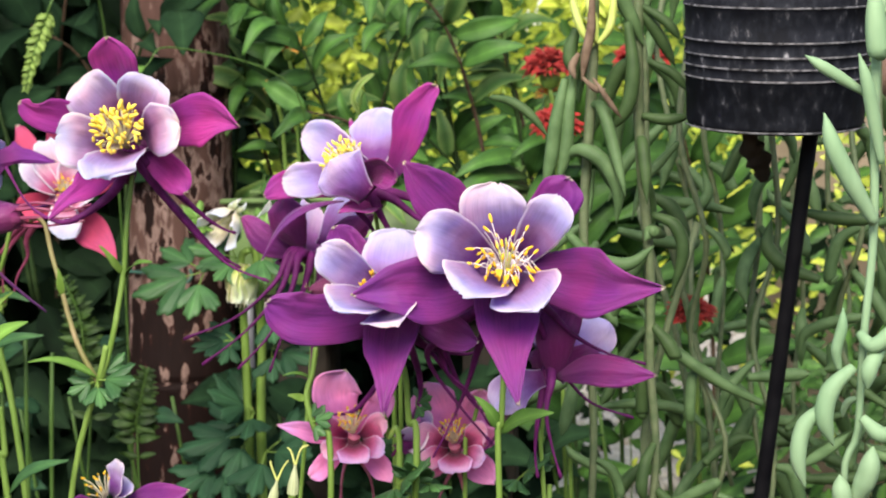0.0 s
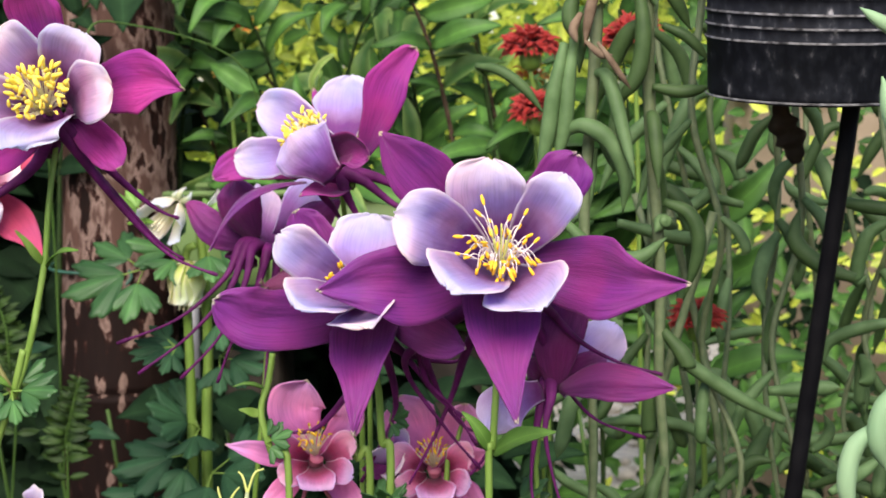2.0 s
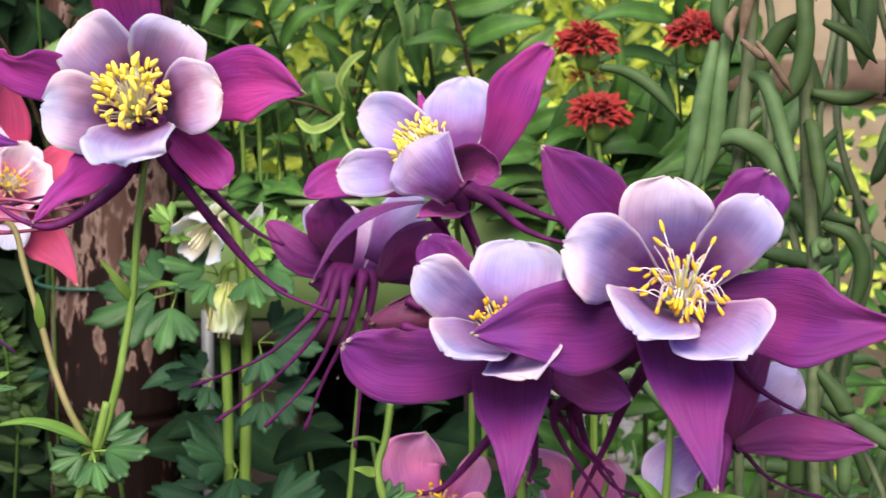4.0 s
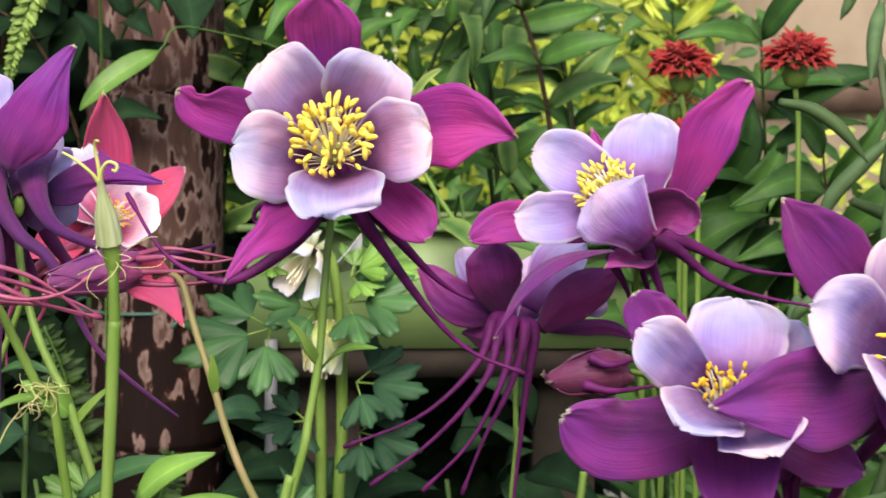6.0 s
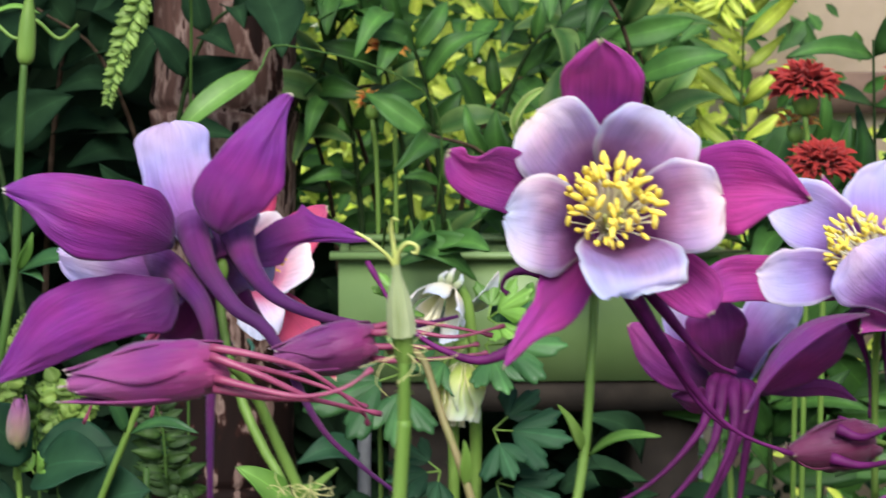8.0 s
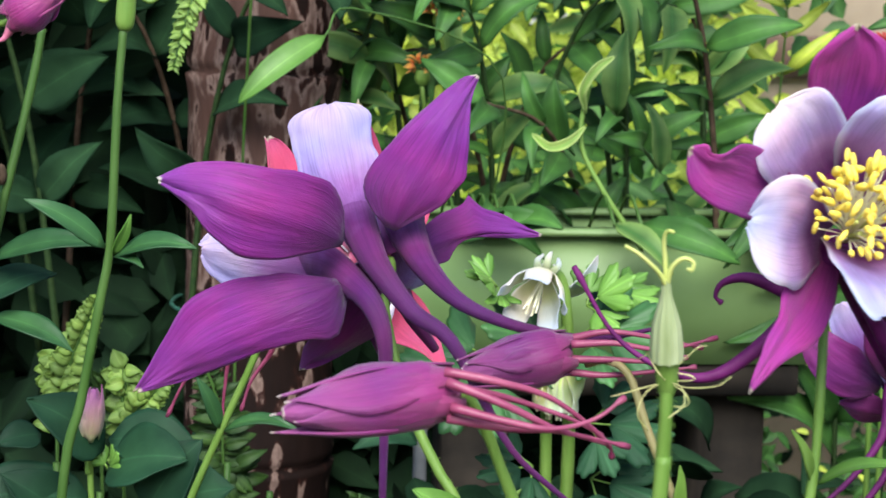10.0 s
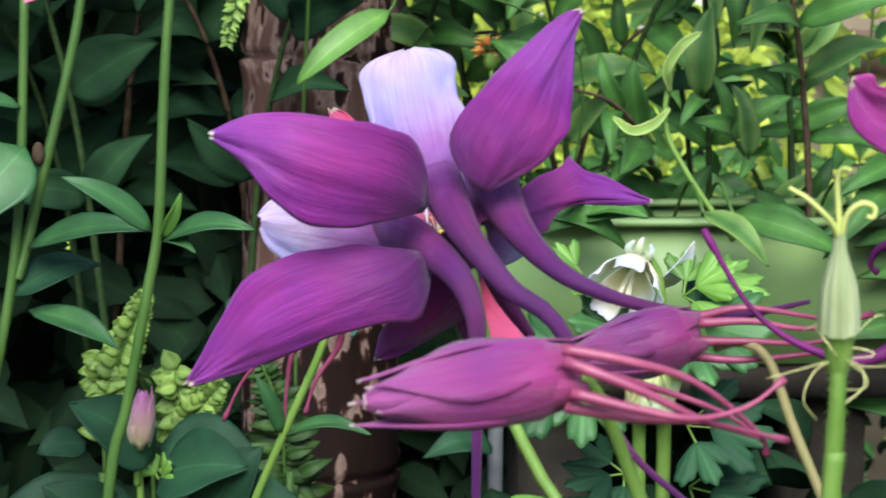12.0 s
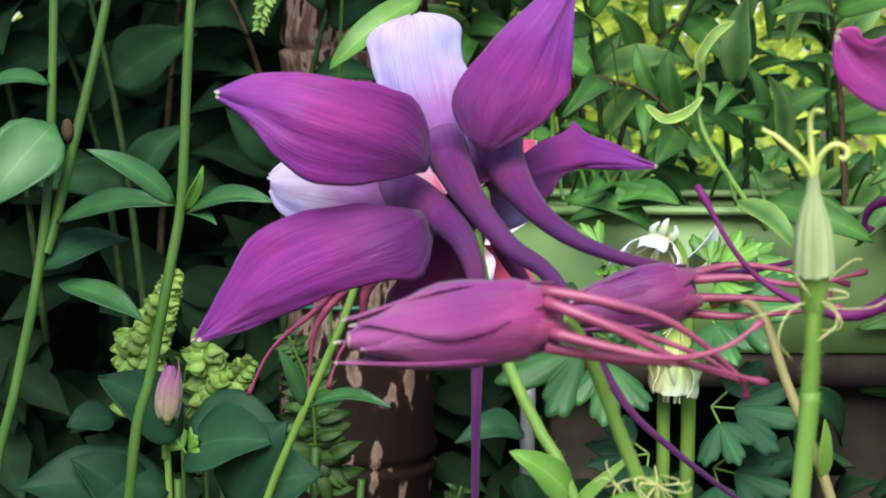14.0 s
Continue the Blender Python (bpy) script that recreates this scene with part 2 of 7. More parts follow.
PINK_BUD = petal_mat("pink_green_bud_skin", (0.36, 0.42, 0.18), (0.42, 0.26, 0.24), (0.42, 0.12, 0.28), (0.45, 0.15, 0.35), 0.4, 0.5, 0.1)
BUD_PLUM = petal_mat("plum_bud_skin", (0.19, 0.022, 0.115), (0.13, 0.013, 0.10), (0.20, 0.04, 0.14), (0.5, 0.4, 0.35), 0.5, 0.5, 0.1)
BUD_DARK = petal_mat("dark_bud_skin", (0.10, 0.010, 0.05), (0.105, 0.011, 0.05), (0.15, 0.022, 0.07), (0.25, 0.2, 0.1), 0.5, 0.5, 0.1)
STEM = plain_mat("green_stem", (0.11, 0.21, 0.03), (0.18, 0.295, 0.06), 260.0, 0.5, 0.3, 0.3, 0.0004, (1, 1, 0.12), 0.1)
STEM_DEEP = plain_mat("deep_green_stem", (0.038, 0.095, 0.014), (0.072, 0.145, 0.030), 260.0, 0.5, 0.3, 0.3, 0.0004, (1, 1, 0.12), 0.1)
# stem green taken darker so that the colour itself carries the shade
STEM_DARK = plain_mat("shade_darkened_twig", (0.012, 0.03, 0.008), (0.03, 0.055, 0.016), 260.0, 0.7, 0.15)
STEM_BROWN = plain_mat("brownish_stem", (0.16, 0.17, 0.05), (0.25, 0.19, 0.09), 260.0, 0.55, 0.3, 0.3, 0.0004, (1, 1, 0.12))
POD_SKIN = plain_mat("pod_skin", (0.25, 0.31, 0.13), (0.42, 0.47, 0.27), 260.0, 0.6, 0.25, 0.3, 0.0004, (1, 1, 0.1))
STYLE = plain_mat("style_green", (0.45, 0.52, 0.12), (0.58, 0.60, 0.2), 260.0, 0.5)
WITHERED = plain_mat("withered_thread", (0.42, 0.42, 0.14), (0.60, 0.56, 0.26), 300.0, 0.7)
LEAF = leaf_mat("columbine_leaf", (0.032, 0.100, 0.040), (0.054, 0.145, 0.052))
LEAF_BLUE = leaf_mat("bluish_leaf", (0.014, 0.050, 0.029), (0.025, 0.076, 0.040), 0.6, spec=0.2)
LEAF_FRESH = leaf_mat("fresh_leaf", (0.10, 0.225, 0.04), (0.15, 0.30, 0.065))
SHRUB_LEAF = leaf_mat("shrub_leaf", (0.030, 0.088, 0.024), (0.058, 0.150, 0.036), 0.55, 0.28, 0.55, 0.25, 0.25)
PALE_RIM = leaf_mat("pale_rimmed_leaf", (0.16, 0.26, 0.08), (0.05, 0.13, 0.035), 0.55, 0.28, 0.3, 0.25, 0.25)
# green leaf tones sunk towards black; the deep shade is in their colour
DARK_LEAF = leaf_mat("shade_darkened_leaf", (0.004, 0.012, 0.006), (0.008, 0.021, 0.010), 0.85, 0.12, 0.4, 0.3, 0.1)
DIM_LEAF = leaf_mat("shade_dimmed_leaf", (0.008, 0.022, 0.013), (0.014, 0.036, 0.019), 0.9, 0.12, 0.5, 0.3, 0.06)
# leaf green brightened to yellow; the sunlight on it is part of the colour
SUNNY_LEAF = leaf_mat("sun_brightened_leaf", (0.42, 0.54, 0.06), (0.58, 0.66, 0.12), 0.5, 0.4, 0.3)
CURLED = leaf_mat("curled_pale_leaf", (0.46, 0.58, 0.22), (0.20, 0.34, 0.08), 0.55, 0.4, 0.2)
# fern green with the shade near post and hedge put into the colour
FERN_DARK = leaf_mat("shade_darkened_fern", (0.022, 0.056, 0.011), (0.040, 0.088, 0.018), 0.6, 0.25, 0.4)
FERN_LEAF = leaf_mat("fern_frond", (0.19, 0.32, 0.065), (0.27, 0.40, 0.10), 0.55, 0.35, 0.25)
PALE_BELL = petal_mat("pale_green_petal", (0.52, 0.68, 0.18), (0.80, 0.90, 0.42), (0.88, 0.93, 0.58), None, 0.1, 0.5, 0.65)
PALE_WHITE = petal_mat("cream_white_petal", (0.62, 0.68, 0.36), (0.84, 0.86, 0.70), (0.90, 0.90, 0.82), None, 0.1, 0.5, 0.5)
SUCCULENT = plain_mat("succulent_green", (0.052, 0.104, 0.036), (0.096, 0.170, 0.068), 110.0, 0.6, 0.22, 0.35)
SUCCULENT_PALE = plain_mat("succulent_pale", (0.15, 0.27, 0.14), (0.24, 0.37, 0.21), 90.0, 0.6, 0.2, 0.3, 0.0006, (1, 1, 0.2))
SUCCULENT_DARK = plain_mat("succulent_dark", (0.028, 0.060, 0.018), (0.052, 0.096, 0.032), 110.0, 0.6, 0.22, 0.35)
SUCCULENT_TIP = plain_mat("succulent_shoot", (0.40, 0.50, 0.10), (0.50, 0.60, 0.18), 110.0, 0.4, 0.4, 0.15)
SUCC_STEM = plain_mat("succulent_stem", (0.07, 0.11, 0.045), (0.13, 0.16, 0.08), 200.0, 0.6)
RED_PETAL = petal_mat("red_floret", (0.10, 0.004, 0.004), (0.38, 0.012, 0.014), (0.50, 0.03, 0.02), None, 0.3)
ORANGE_PETAL = petal_mat("orange_floret", (0.75, 0.13, 0.02), (0.85, 0.28, 0.03), (0.88, 0.50, 0.08), None, 0.3)
LIME = plain_mat("dusty_lime", (0.015, 0.015, 0.017), (0.24, 0.24, 0.25), 330.0, 0.8, 0.2, 0.3)
BARK_PALE = plain_mat("dried_brown_leaf", (0.09, 0.06, 0.038), (0.20, 0.145, 0.10), 160.0, 0.85, 0.15, 0.6, 0.001)
BARK = plain_mat("brown_twig", (0.035, 0.022, 0.012), (0.085, 0.055, 0.035), 200.0, 0.8, 0.2, 0.5, 0.001)
POST = post_mat()
BLACK = pot_mat()
RUBBER = plain_mat("black_rod", (0.003, 0.003, 0.004), (0.007, 0.007, 0.008), 90.0, 0.5, 0.05)
PLANTER = plain_mat("green_planter", (0.115, 0.19, 0.060), (0.155, 0.24, 0.085), 25.0, 0.5, 0.4, 0.1)
SOIL = plain_mat("dark_soil", (0.012, 0.009, 0.006), (0.035, 0.026, 0.018), 60.0, 0.95, 0.1, 0.8, 0.004)
GRASS = plain_mat("sunlit_lawn", (0.16, 0.26, 0.035), (0.34, 0.42, 0.07), 9.0, 0.9, 0.1, 0.6, 0.01)
GRAVEL = plain_mat("pale_gravel", (0.34, 0.31, 0.26), (0.60, 0.57, 0.50), 40.0, 0.85, 0.2, 0.4, 0.002)
GREY_PIPE = plain_mat("grey_pipe", (0.075, 0.08, 0.085), (0.14, 0.145, 0.15), 60.0, 0.5)
# concrete far darker than its own tone, for the shade beneath the planter
CONCRETE = plain_mat("shade_dark_concrete", (0.010, 0.008, 0.006), (0.028, 0.022, 0.016), 50.0, 0.9, 0.2, 0.5, 0.002)
PLASTER = plain_mat("beige_plaster", (0.42, 0.33, 0.24), (0.55, 0.44, 0.33), 18.0, 0.9, 0.2, 0.4, 0.003)
BROWN_BAND = plain_mat("brown_band", (0.10, 0.06, 0.045), (0.17, 0.11, 0.08), 30.0, 0.8)
WIRE = plain_mat("green_wire", (0.02, 0.07, 0.05), (0.03, 0.10, 0.07), 200.0, 0.5)


# ---- mesh helpers ----
ORIGIN = {}


def thing(name, at, label, category, group="", kind=""):
    ob = new(name)
    ob.empty_display_size = 0.01
    ob.location = at
    ORIGIN[ob.name] = Vector(at)
    return tagged(ob, label, category, group, kind)


def part(name, data, material, parent, label=""):
    """Links (verts, faces, uvs or None), in world metres, as one smooth mesh under a thing or a part."""
    verts, faces, uvs = data
    o = ORIGIN[parent.name]
    me = bpy.data.meshes.new(name)
    me.from_pydata([tuple(Vector(v) - o) for v in verts], [], faces)
    mats = material if isinstance(material, (list, tuple)) else [material]
    for mt in mats:
        me.materials.append(mt)
    if uvs:
        lay = me.uv_layers.new(name="UVMap")
        for loop in me.loops:
            lay.data[loop.index].uv = uvs[loop.vertex_index]
    me.polygons.foreach_set("use_smooth", [True] * len(me.polygons))
    me.update()
    ob = new(name, me)
    ob.parent = parent
    ORIGIN[ob.name] = o
    if label:
        tagged(ob, label)
    return ob


def merged(*sets):
    """Several (verts, faces, uvs) as one."""
    vs, fs, us = [], [], []
    for v, f, u in sets:
        k = len(vs)
        vs += list(v)
        fs += [tuple(i + k for i in q) for q in f]
        us += list(u) if u else [(0.5, 0.5)] * len(v)
    return vs, fs, us


def smooth_path(points, steps):
    """A Catmull-Rom line through the points."""
    p = [Vector(q) for q in points]
    if len(p) == 2:
        return [p[0].lerp(p[1], i / steps) for i in range(steps + 1)]
    p = [2 * p[0] - p[1], *p, 2 * p[-1] - p[-2]]
    out = []
    n = len(p) - 3
    for i in range(steps + 1):
        x = i / steps * n
        k = min(int(x), n - 1)
        t = x - k
        a, b, c, d = p[k : k + 4]
        out.append(0.5 * ((2 * b) + (c - a) * t + (2 * a - 5 * b + 4 * c - d) * t * t + (3 * b - a - 3 * c + d) * t**3))
    return out


def tube(points, radius, sides=8, steps=None):
    """A tube along a smooth line; radius(t) for t from 0 to 1. Its ends are closed."""
    line = smooth_path(points, steps or 4 * len(points))
    n = len(line)
    vs, fs, us = [], [], []
    side = None
    for i, q in enumerate(line):
        d = (line[min(i + 1, n - 1)] - line[max(i - 1, 0)]).normalized()
        if side is None:
            side = d.orthogonal().normalized()
        side = (side - d * side.dot(d)).normalized()
        up = d.cross(side)
        r = radius(i / (n - 1)) if callable(radius) else radius
        for k in range(sides):
            a = 2 * math.pi * k / sides
            vs.append(q + r * (math.cos(a) * side + math.sin(a) * up))
            us.append((k / sides, i / (n - 1)))
    for i in range(n - 1):
        for k in range(sides):
            a, b = i * sides + k, i * sides + (k + 1) % sides
            fs.append((a, b, b + sides, a + sides))
    fs.append(tuple(range(sides))[::-1])
    fs.append(tuple(range((n - 1) * sides, n * sides)))
    return vs, fs, us


def sheet(grid, nu, nv, thick, rows=None):
    """A thin closed shell over a grid of points, nu + 1 rows along it by nv + 1 across."""
    at = lambda i, j: grid[i * (nv + 1) + j]
    vs, us, fs = [], [], []
    nrm = []
    for i in range(nu + 1):
        for j in range(nv + 1):
            du = at(min(i + 1, nu), j) - at(max(i - 1, 0), j)
            dv = at(i, min(j + 1, nv)) - at(i, max(j - 1, 0))
            q = du.cross(dv)
            nrm.append(q.normalized() if q.length > 1e-14 else Vector((0, 0, 0)))
    for sgn in (0.5, -0.5):
        for i in range(nu + 1):
            for j in range(nv + 1):
                vs.append(at(i, j) + nrm[i * (nv + 1) + j] * thick * sgn)
                us.append((j / nv, rows[i] if rows else i / nu))
    m = (nu + 1) * (nv + 1)
    for i in range(nu):
        for j in range(nv):
            a, b, c, d = i * (nv + 1) + j, i * (nv + 1) + j + 1, (i + 1) * (nv + 1) + j + 1, (i + 1) * (nv + 1) + j
            fs.append((a, d, c, b))
            fs.append((a + m, b + m, c + m, d + m))
    rim = [j for j in range(nv + 1)] + [i * (nv + 1) + nv for i in range(1, nu + 1)]
    rim += [nu * (nv + 1) + j for j in range(nv - 1, -1, -1)] + [i * (nv + 1) for i in range(nu - 1, 0, -1)]
    for a, b in zip(rim, rim[1:] + rim[:1]):
        fs.append((a, b, b + m, a + m))
    return vs, fs, us


PETAL = lambda t: (0.34 + 0.66 * math.sin(min(1.0, t / 0.70) * math.pi / 2)) * (1.0 if t < 0.7 else 1 - 0.10 * ((t - 0.7) / 0.3) ** 2)


def outline(table):
    """A half-width that runs smoothly through (place, width) pairs."""
    xs, ys = [p for p, _ in table], [q for _, q in table]
    last = len(xs) - 1
    lean = [(ys[min(i + 1, last)] - ys[max(i - 1, 0)]) / (xs[min(i + 1, last)] - xs[max(i - 1, 0)]) for i in range(last + 1)]

    def at(t):
        for i in range(last):
            if t <= xs[i + 1] or i == last - 1:
                h = xs[i + 1] - xs[i]
                f = min(1.0, (t - xs[i]) / h)
                a, b = ys[i], ys[i + 1]
                return max(0.02 * max(ys), a * (1 + 2 * f) * (1 - f) ** 2 + b * f * f * (3 - 2 * f) + h * f * (1 - f) * (lean[i] * (1 - f) - lean[i + 1] * f))
        return ys[-1]
    return at


EDGES = {
    "c": outline([(0, 0.22), (0.15, 0.62), (0.3, 0.9), (0.45, 1.0), (0.6, 0.95), (0.75, 0.74), (0.88, 0.40), (0.96, 0.17), (1, 0.04)]),
    "s": outline([(0, 0.22), (0.15, 0.62), (0.3, 0.92), (0.45, 1.06), (0.58, 0.98), (0.68, 0.70), (0.8, 0.40), (0.92, 0.19), (1, 0.04)]),
    "v": outline([(0, 0.55), (0.1, 0.9), (0.2, 1.02), (0.35, 0.92), (0.5, 0.72), (0.65, 0.49), (0.8, 0.29), (0.92, 0.14), (1, 0.04)]),
    "b": outline([(0, 0.22), (0.15, 0.62), (0.35, 0.93), (0.55, 1.0), (0.75, 0.95), (0.88, 0.72), (0.96, 0.42), (1, 0.12)]),
    "k": outline([(0, 0.3), (0.1, 0.7), (0.2, 1.02), (0.4, 0.96), (0.6, 0.9), (0.75, 0.82), (0.9, 0.50), (0.97, 0.2), (1, 0.05)]),
    "x": outline([(0, 0.5), (0.1, 0.8), (0.32, 1.2), (0.5, 1.42), (0.56, 1.78), (0.61, 1.22), (0.81, 0.65), (0.93, 0.25), (1, 0.05)]),
    "r": outline([(0, 0.2), (0.2, 0.5), (0.45, 0.85), (0.65, 1.0), (0.8, 0.86), (0.92, 0.48), (1, 0.05)]),
    "g": outline([(0, 0.3), (0.2, 0.8), (0.4, 1.0), (0.5, 0.95), (0.58, 0.58), (0.75, 0.42), (0.9, 0.2), (1, 0.04)]),
    "z": outline([(0, 0.3), (0.15, 0.6), (0.4, 0.95), (0.6, 1.0), (0.78, 0.72), (0.9, 0.52), (0.97, 0.36), (1, 0.05)]),
    "o": outline([(0, 0.1), (0.05, 0.54), (0.18, 0.97), (0.32, 1.0), (0.53, 0.85), (0.72, 0.80), (0.88, 0.54), (0.97, 0.2), (1, 0.05)]),
    "u": outline([(0, 0.08), (0.05, 0.18), (0.32, 0.79), (0.53, 1.0), (0.69, 0.81), (0.83, 0.36), (0.93, 0.15), (1, 0.04)]),
    "i": outline([(0, 0.4), (0.13, 1.0), (0.28, 0.79), (0.45, 0.60), (0.675, 0.58), (0.82, 0.44), (0.93, 0.22), (1, 0.04)]),
    "j": outline([(0, 0.14), (0.1, 0.4), (0.28, 0.8), (0.476, 1.0), (0.675, 0.9), (0.82, 0.54), (0.93, 0.24), (1, 0.04)]),
    "e": outline([(0, 0.15), (0.08, 0.6), (0.22, 1.0), (0.44, 0.94), (0.68, 0.7), (0.89, 0.4), (0.97, 0.2), (1, 0.05)]),
    "f": outline([(0, 0.1), (0.29, 0.86), (0.45, 1.0), (0.55, 1.0), (0.77, 0.48), (0.9, 0.15), (1, 0.04)]),
    "h": outline([(0, 0.22), (0.2, 0.7), (0.42, 1.0), (0.62, 1.0), (0.74, 0.52), (0.84, 0.30), (0.93, 0.38), (1, 0.05)]),
    "y": outline([(0, 0.4), (0.1, 0.6), (0.27, 0.72), (0.35, 0.36), (0.47, 0.16), (0.8, 0.24), (0.93, 0.12), (1, 0.04)]),
}
SEPAL = lambda t: 0.2 + 0.8 * math.sin(t / 0.52 * math.pi / 2) ** 1.1 if t < 0.52 else max(0.02, (0.5 + 0.5 * math.cos(math.pi * (t - 0.52) / 0.48)) ** 0.75)
OBLONG = lambda t: max(0.03, math.sin(math.pi * t**0.86) ** 0.62)
LEAFY = lambda t: max(0.03, math.sin(math.pi * t**0.8) ** 0.75)


def blade(foot, tip, face, width, profile, bow=0.0, cup=0.0, flare=0.0, ruffle=0.0, twist=0.0, thick=0.0003, nu=14, nv=10, seed=0, sweep=0.0, crease=0.0, round_end=0.0, sides=""):
    """A petal or leaf from foot to tip. bow lifts its middle towards face, cup its edges, flare bends its end back;
    ruffle waves its rim, twist (degrees) turns it, sweep bends it sideways, crease folds it,
    round_end gives it a broad rounded end with a shallow notch, sides names the outlines of its two edges."""
    foot, tip, face = Vector(foot), Vector(tip), Vector(face)
    u = tip - foot
    length = u.length
    u.normalize()
    n = (face - u * face.dot(u)).normalized()
    s = u.cross(n)
    grid, rows = [], [1 - (1 - i / nu) ** 1.9 for i in range(nu + 1)]
    for t in rows:
        w = width / 2 * (profile(t) if not sides else 0.5 * (EDGES[sides[0]](t) + EDGES[sides[1]](t)))
        ang = radians(twist) * t
        s2, n2 = s * math.cos(ang) + n * math.sin(ang), n * math.cos(ang) - s * math.sin(ang)
        for j in range(nv + 1):
            x = 2 * j / nv - 1
            wx = w if not sides else width / 2 * EDGES[sides[0 if x > 0 else 1]](t)
            h = bow * length * math.sin(math.pi * t) + cup * w * x * x - flare * length * max(0.0, t - 0.6) ** 2 / 0.16
            wob = noise.noise(Vector((t * 2.4 + seed * 7.1, x * 1.3, seed * 3.3)))
            wav = math.sin(seed * 2.1 + t * 11 + (3 if x > 0 else 0)) * abs(x) ** 3
            h += ruffle * width * (0.6 * wob * t + 0.5 * wav * t) + crease * w * (abs(x) - 0.5)
            back = 0.0
            if round_end:
                back += length * (round_end * abs(x) ** 2.6 + 0.035 * math.exp(-((x / 0.22) ** 2))) * t**2.2
                back += length * 0.03 * noise.noise(Vector((x * 5.0, seed * 2.7, 1.0))) * t**5
            back += length * 0.05 * noise.noise(Vector((x * 2.2, seed * 1.7, 5.0))) * t**4
            grid.append(foot + u * (t * length - back) + s2 * (wx * x * (1 + 0.22 * wob * abs(x) ** 3) + sweep * length * math.sin(math.pi * t)) + n2 * h)
    return sheet(grid, nu, nv, thick, rows)


def spoon(t, square=False):
    """The half-width of a petal: a narrow foot that opens into a broad rounded end."""
    q = min(1.0, t / 0.58)
    w = 0.42 + 0.58 * q * q * (3 - 2 * q)
    a, k = (0.80, 3.4) if square else (0.60, 2.3)
    return w if t < a else w * max(0.05, 1 - ((t - a) / (1 - a)) ** k) ** 0.5


def limb(c, points, left, right, face, edges="", cup=0.2, roll=0.1, crease=0.0, ruffle=0.04, seed=0, thick=0.00035, nu=32, nv=18, tint=0.0):
    """A petal or sepal along a bent midrib, given in millimetres from c, with its own width to either side. cup lifts
    its edges towards face, roll turns the rim back, crease folds it along the midrib; edges names its two outlines,
    tint how far up its colour begins."""
    line = smooth_path([c + Vector(q) * 0.001 for q in points], 90)
    length = sum((b - a).length for a, b in zip(line, line[1:]))
    face = Vector(face)
    grid, rows = [], [1 - (1 - i / nu) ** 1.9 for i in range(nu + 1)]
    for t in rows:
        x = t * 90
        i = min(89, int(x))
        q = line[i].lerp(line[i + 1], x - i)
        d = (line[min(i + 3, 90)] - line[max(i - 2, 0)]).normalized()
        n = (face - d * face.dot(d)).normalized()
        s = d.cross(n)
        for j in range(nv + 1):
            x = 2 * j / nv - 1
            w = 0.001 * (right if x > 0 else left)
            w *= EDGES[edges[1 if x > 0 else 0]](t) if len(edges) == 2 else spoon(t, edges == "square")
            wob = noise.noise(Vector((t * 2.6 + seed * 7.1, x * 1.4, seed * 3.3)))
            fine = noise.noise(Vector((t * 7.0 + seed * 3.1, x * 5.0, seed * 1.3)))
            h = w * (cup * x * x + crease * (abs(x) - 0.5)) - roll * (w * max(0.0, abs(x) - 0.62) ** 2 / 0.14 + 0.5 * length * max(0.0, t - 0.78) ** 2 / 0.05 * 0.35)
            h += ruffle * 0.001 * (left + right) * (1.1 * wob * t + (0.5 * abs(x) + 0.22) * fine * t)
            along = length * 0.028 * noise.noise(Vector((x * 3.0, seed * 1.7, 5.0))) * t**5
            grid.append(q - d * along + s * w * x * (1 + (0.16 * wob + 0.07 * fine) * abs(x) ** 2) + n * h)
    return sheet(grid, nu, nv, thick, [tint + (1 - tint) * t for t in rows])


def fan(foot, aim, face, size, lobes=5, spread=62.0, wave=0.06, seed=0, thick=0.0004):
    """A fan-shaped leaflet with rounded lobes along its outer edge."""
    foot, u, face = Vector(foot), Vector(aim).normalized(), Vector(face)
    n = (face - u * face.dot(u)).normalized()
    s = u.cross(n)
    nu, nv = 8, 54
    grid, rows = [], [i / nu for i in range(nu + 1)]
    for t in rows:
        for j in range(nv + 1):
            x = 2 * j / nv - 1
            a = radians(spread) * x
            big = 0.5 + 0.5 * math.cos(3 * math.pi * x)
            small = 0.5 + 0.5 * math.cos(lobes * 2 * math.pi * x)
            r = size * (0.52 + 0.38 * big**0.55 + 0.10 * small**0.6) * (1 - 0.16 * x * x)
            r *= 1 + 0.08 * noise.noise(Vector((x * 2, seed * 1.3, 0)))
            h = size * wave * (math.cos(3 * math.pi * x) * t * t + 1.5 * noise.noise(Vector((x * 1.5, t, seed * 2.1))) * t) - size * 0.12 * t * t
            q = 0.04 + 0.96 * t
            grid.append(foot + (u * math.cos(a) + s * math.sin(a)) * r * q + n * h)
    return sheet(grid, nu, nv, thick, rows)


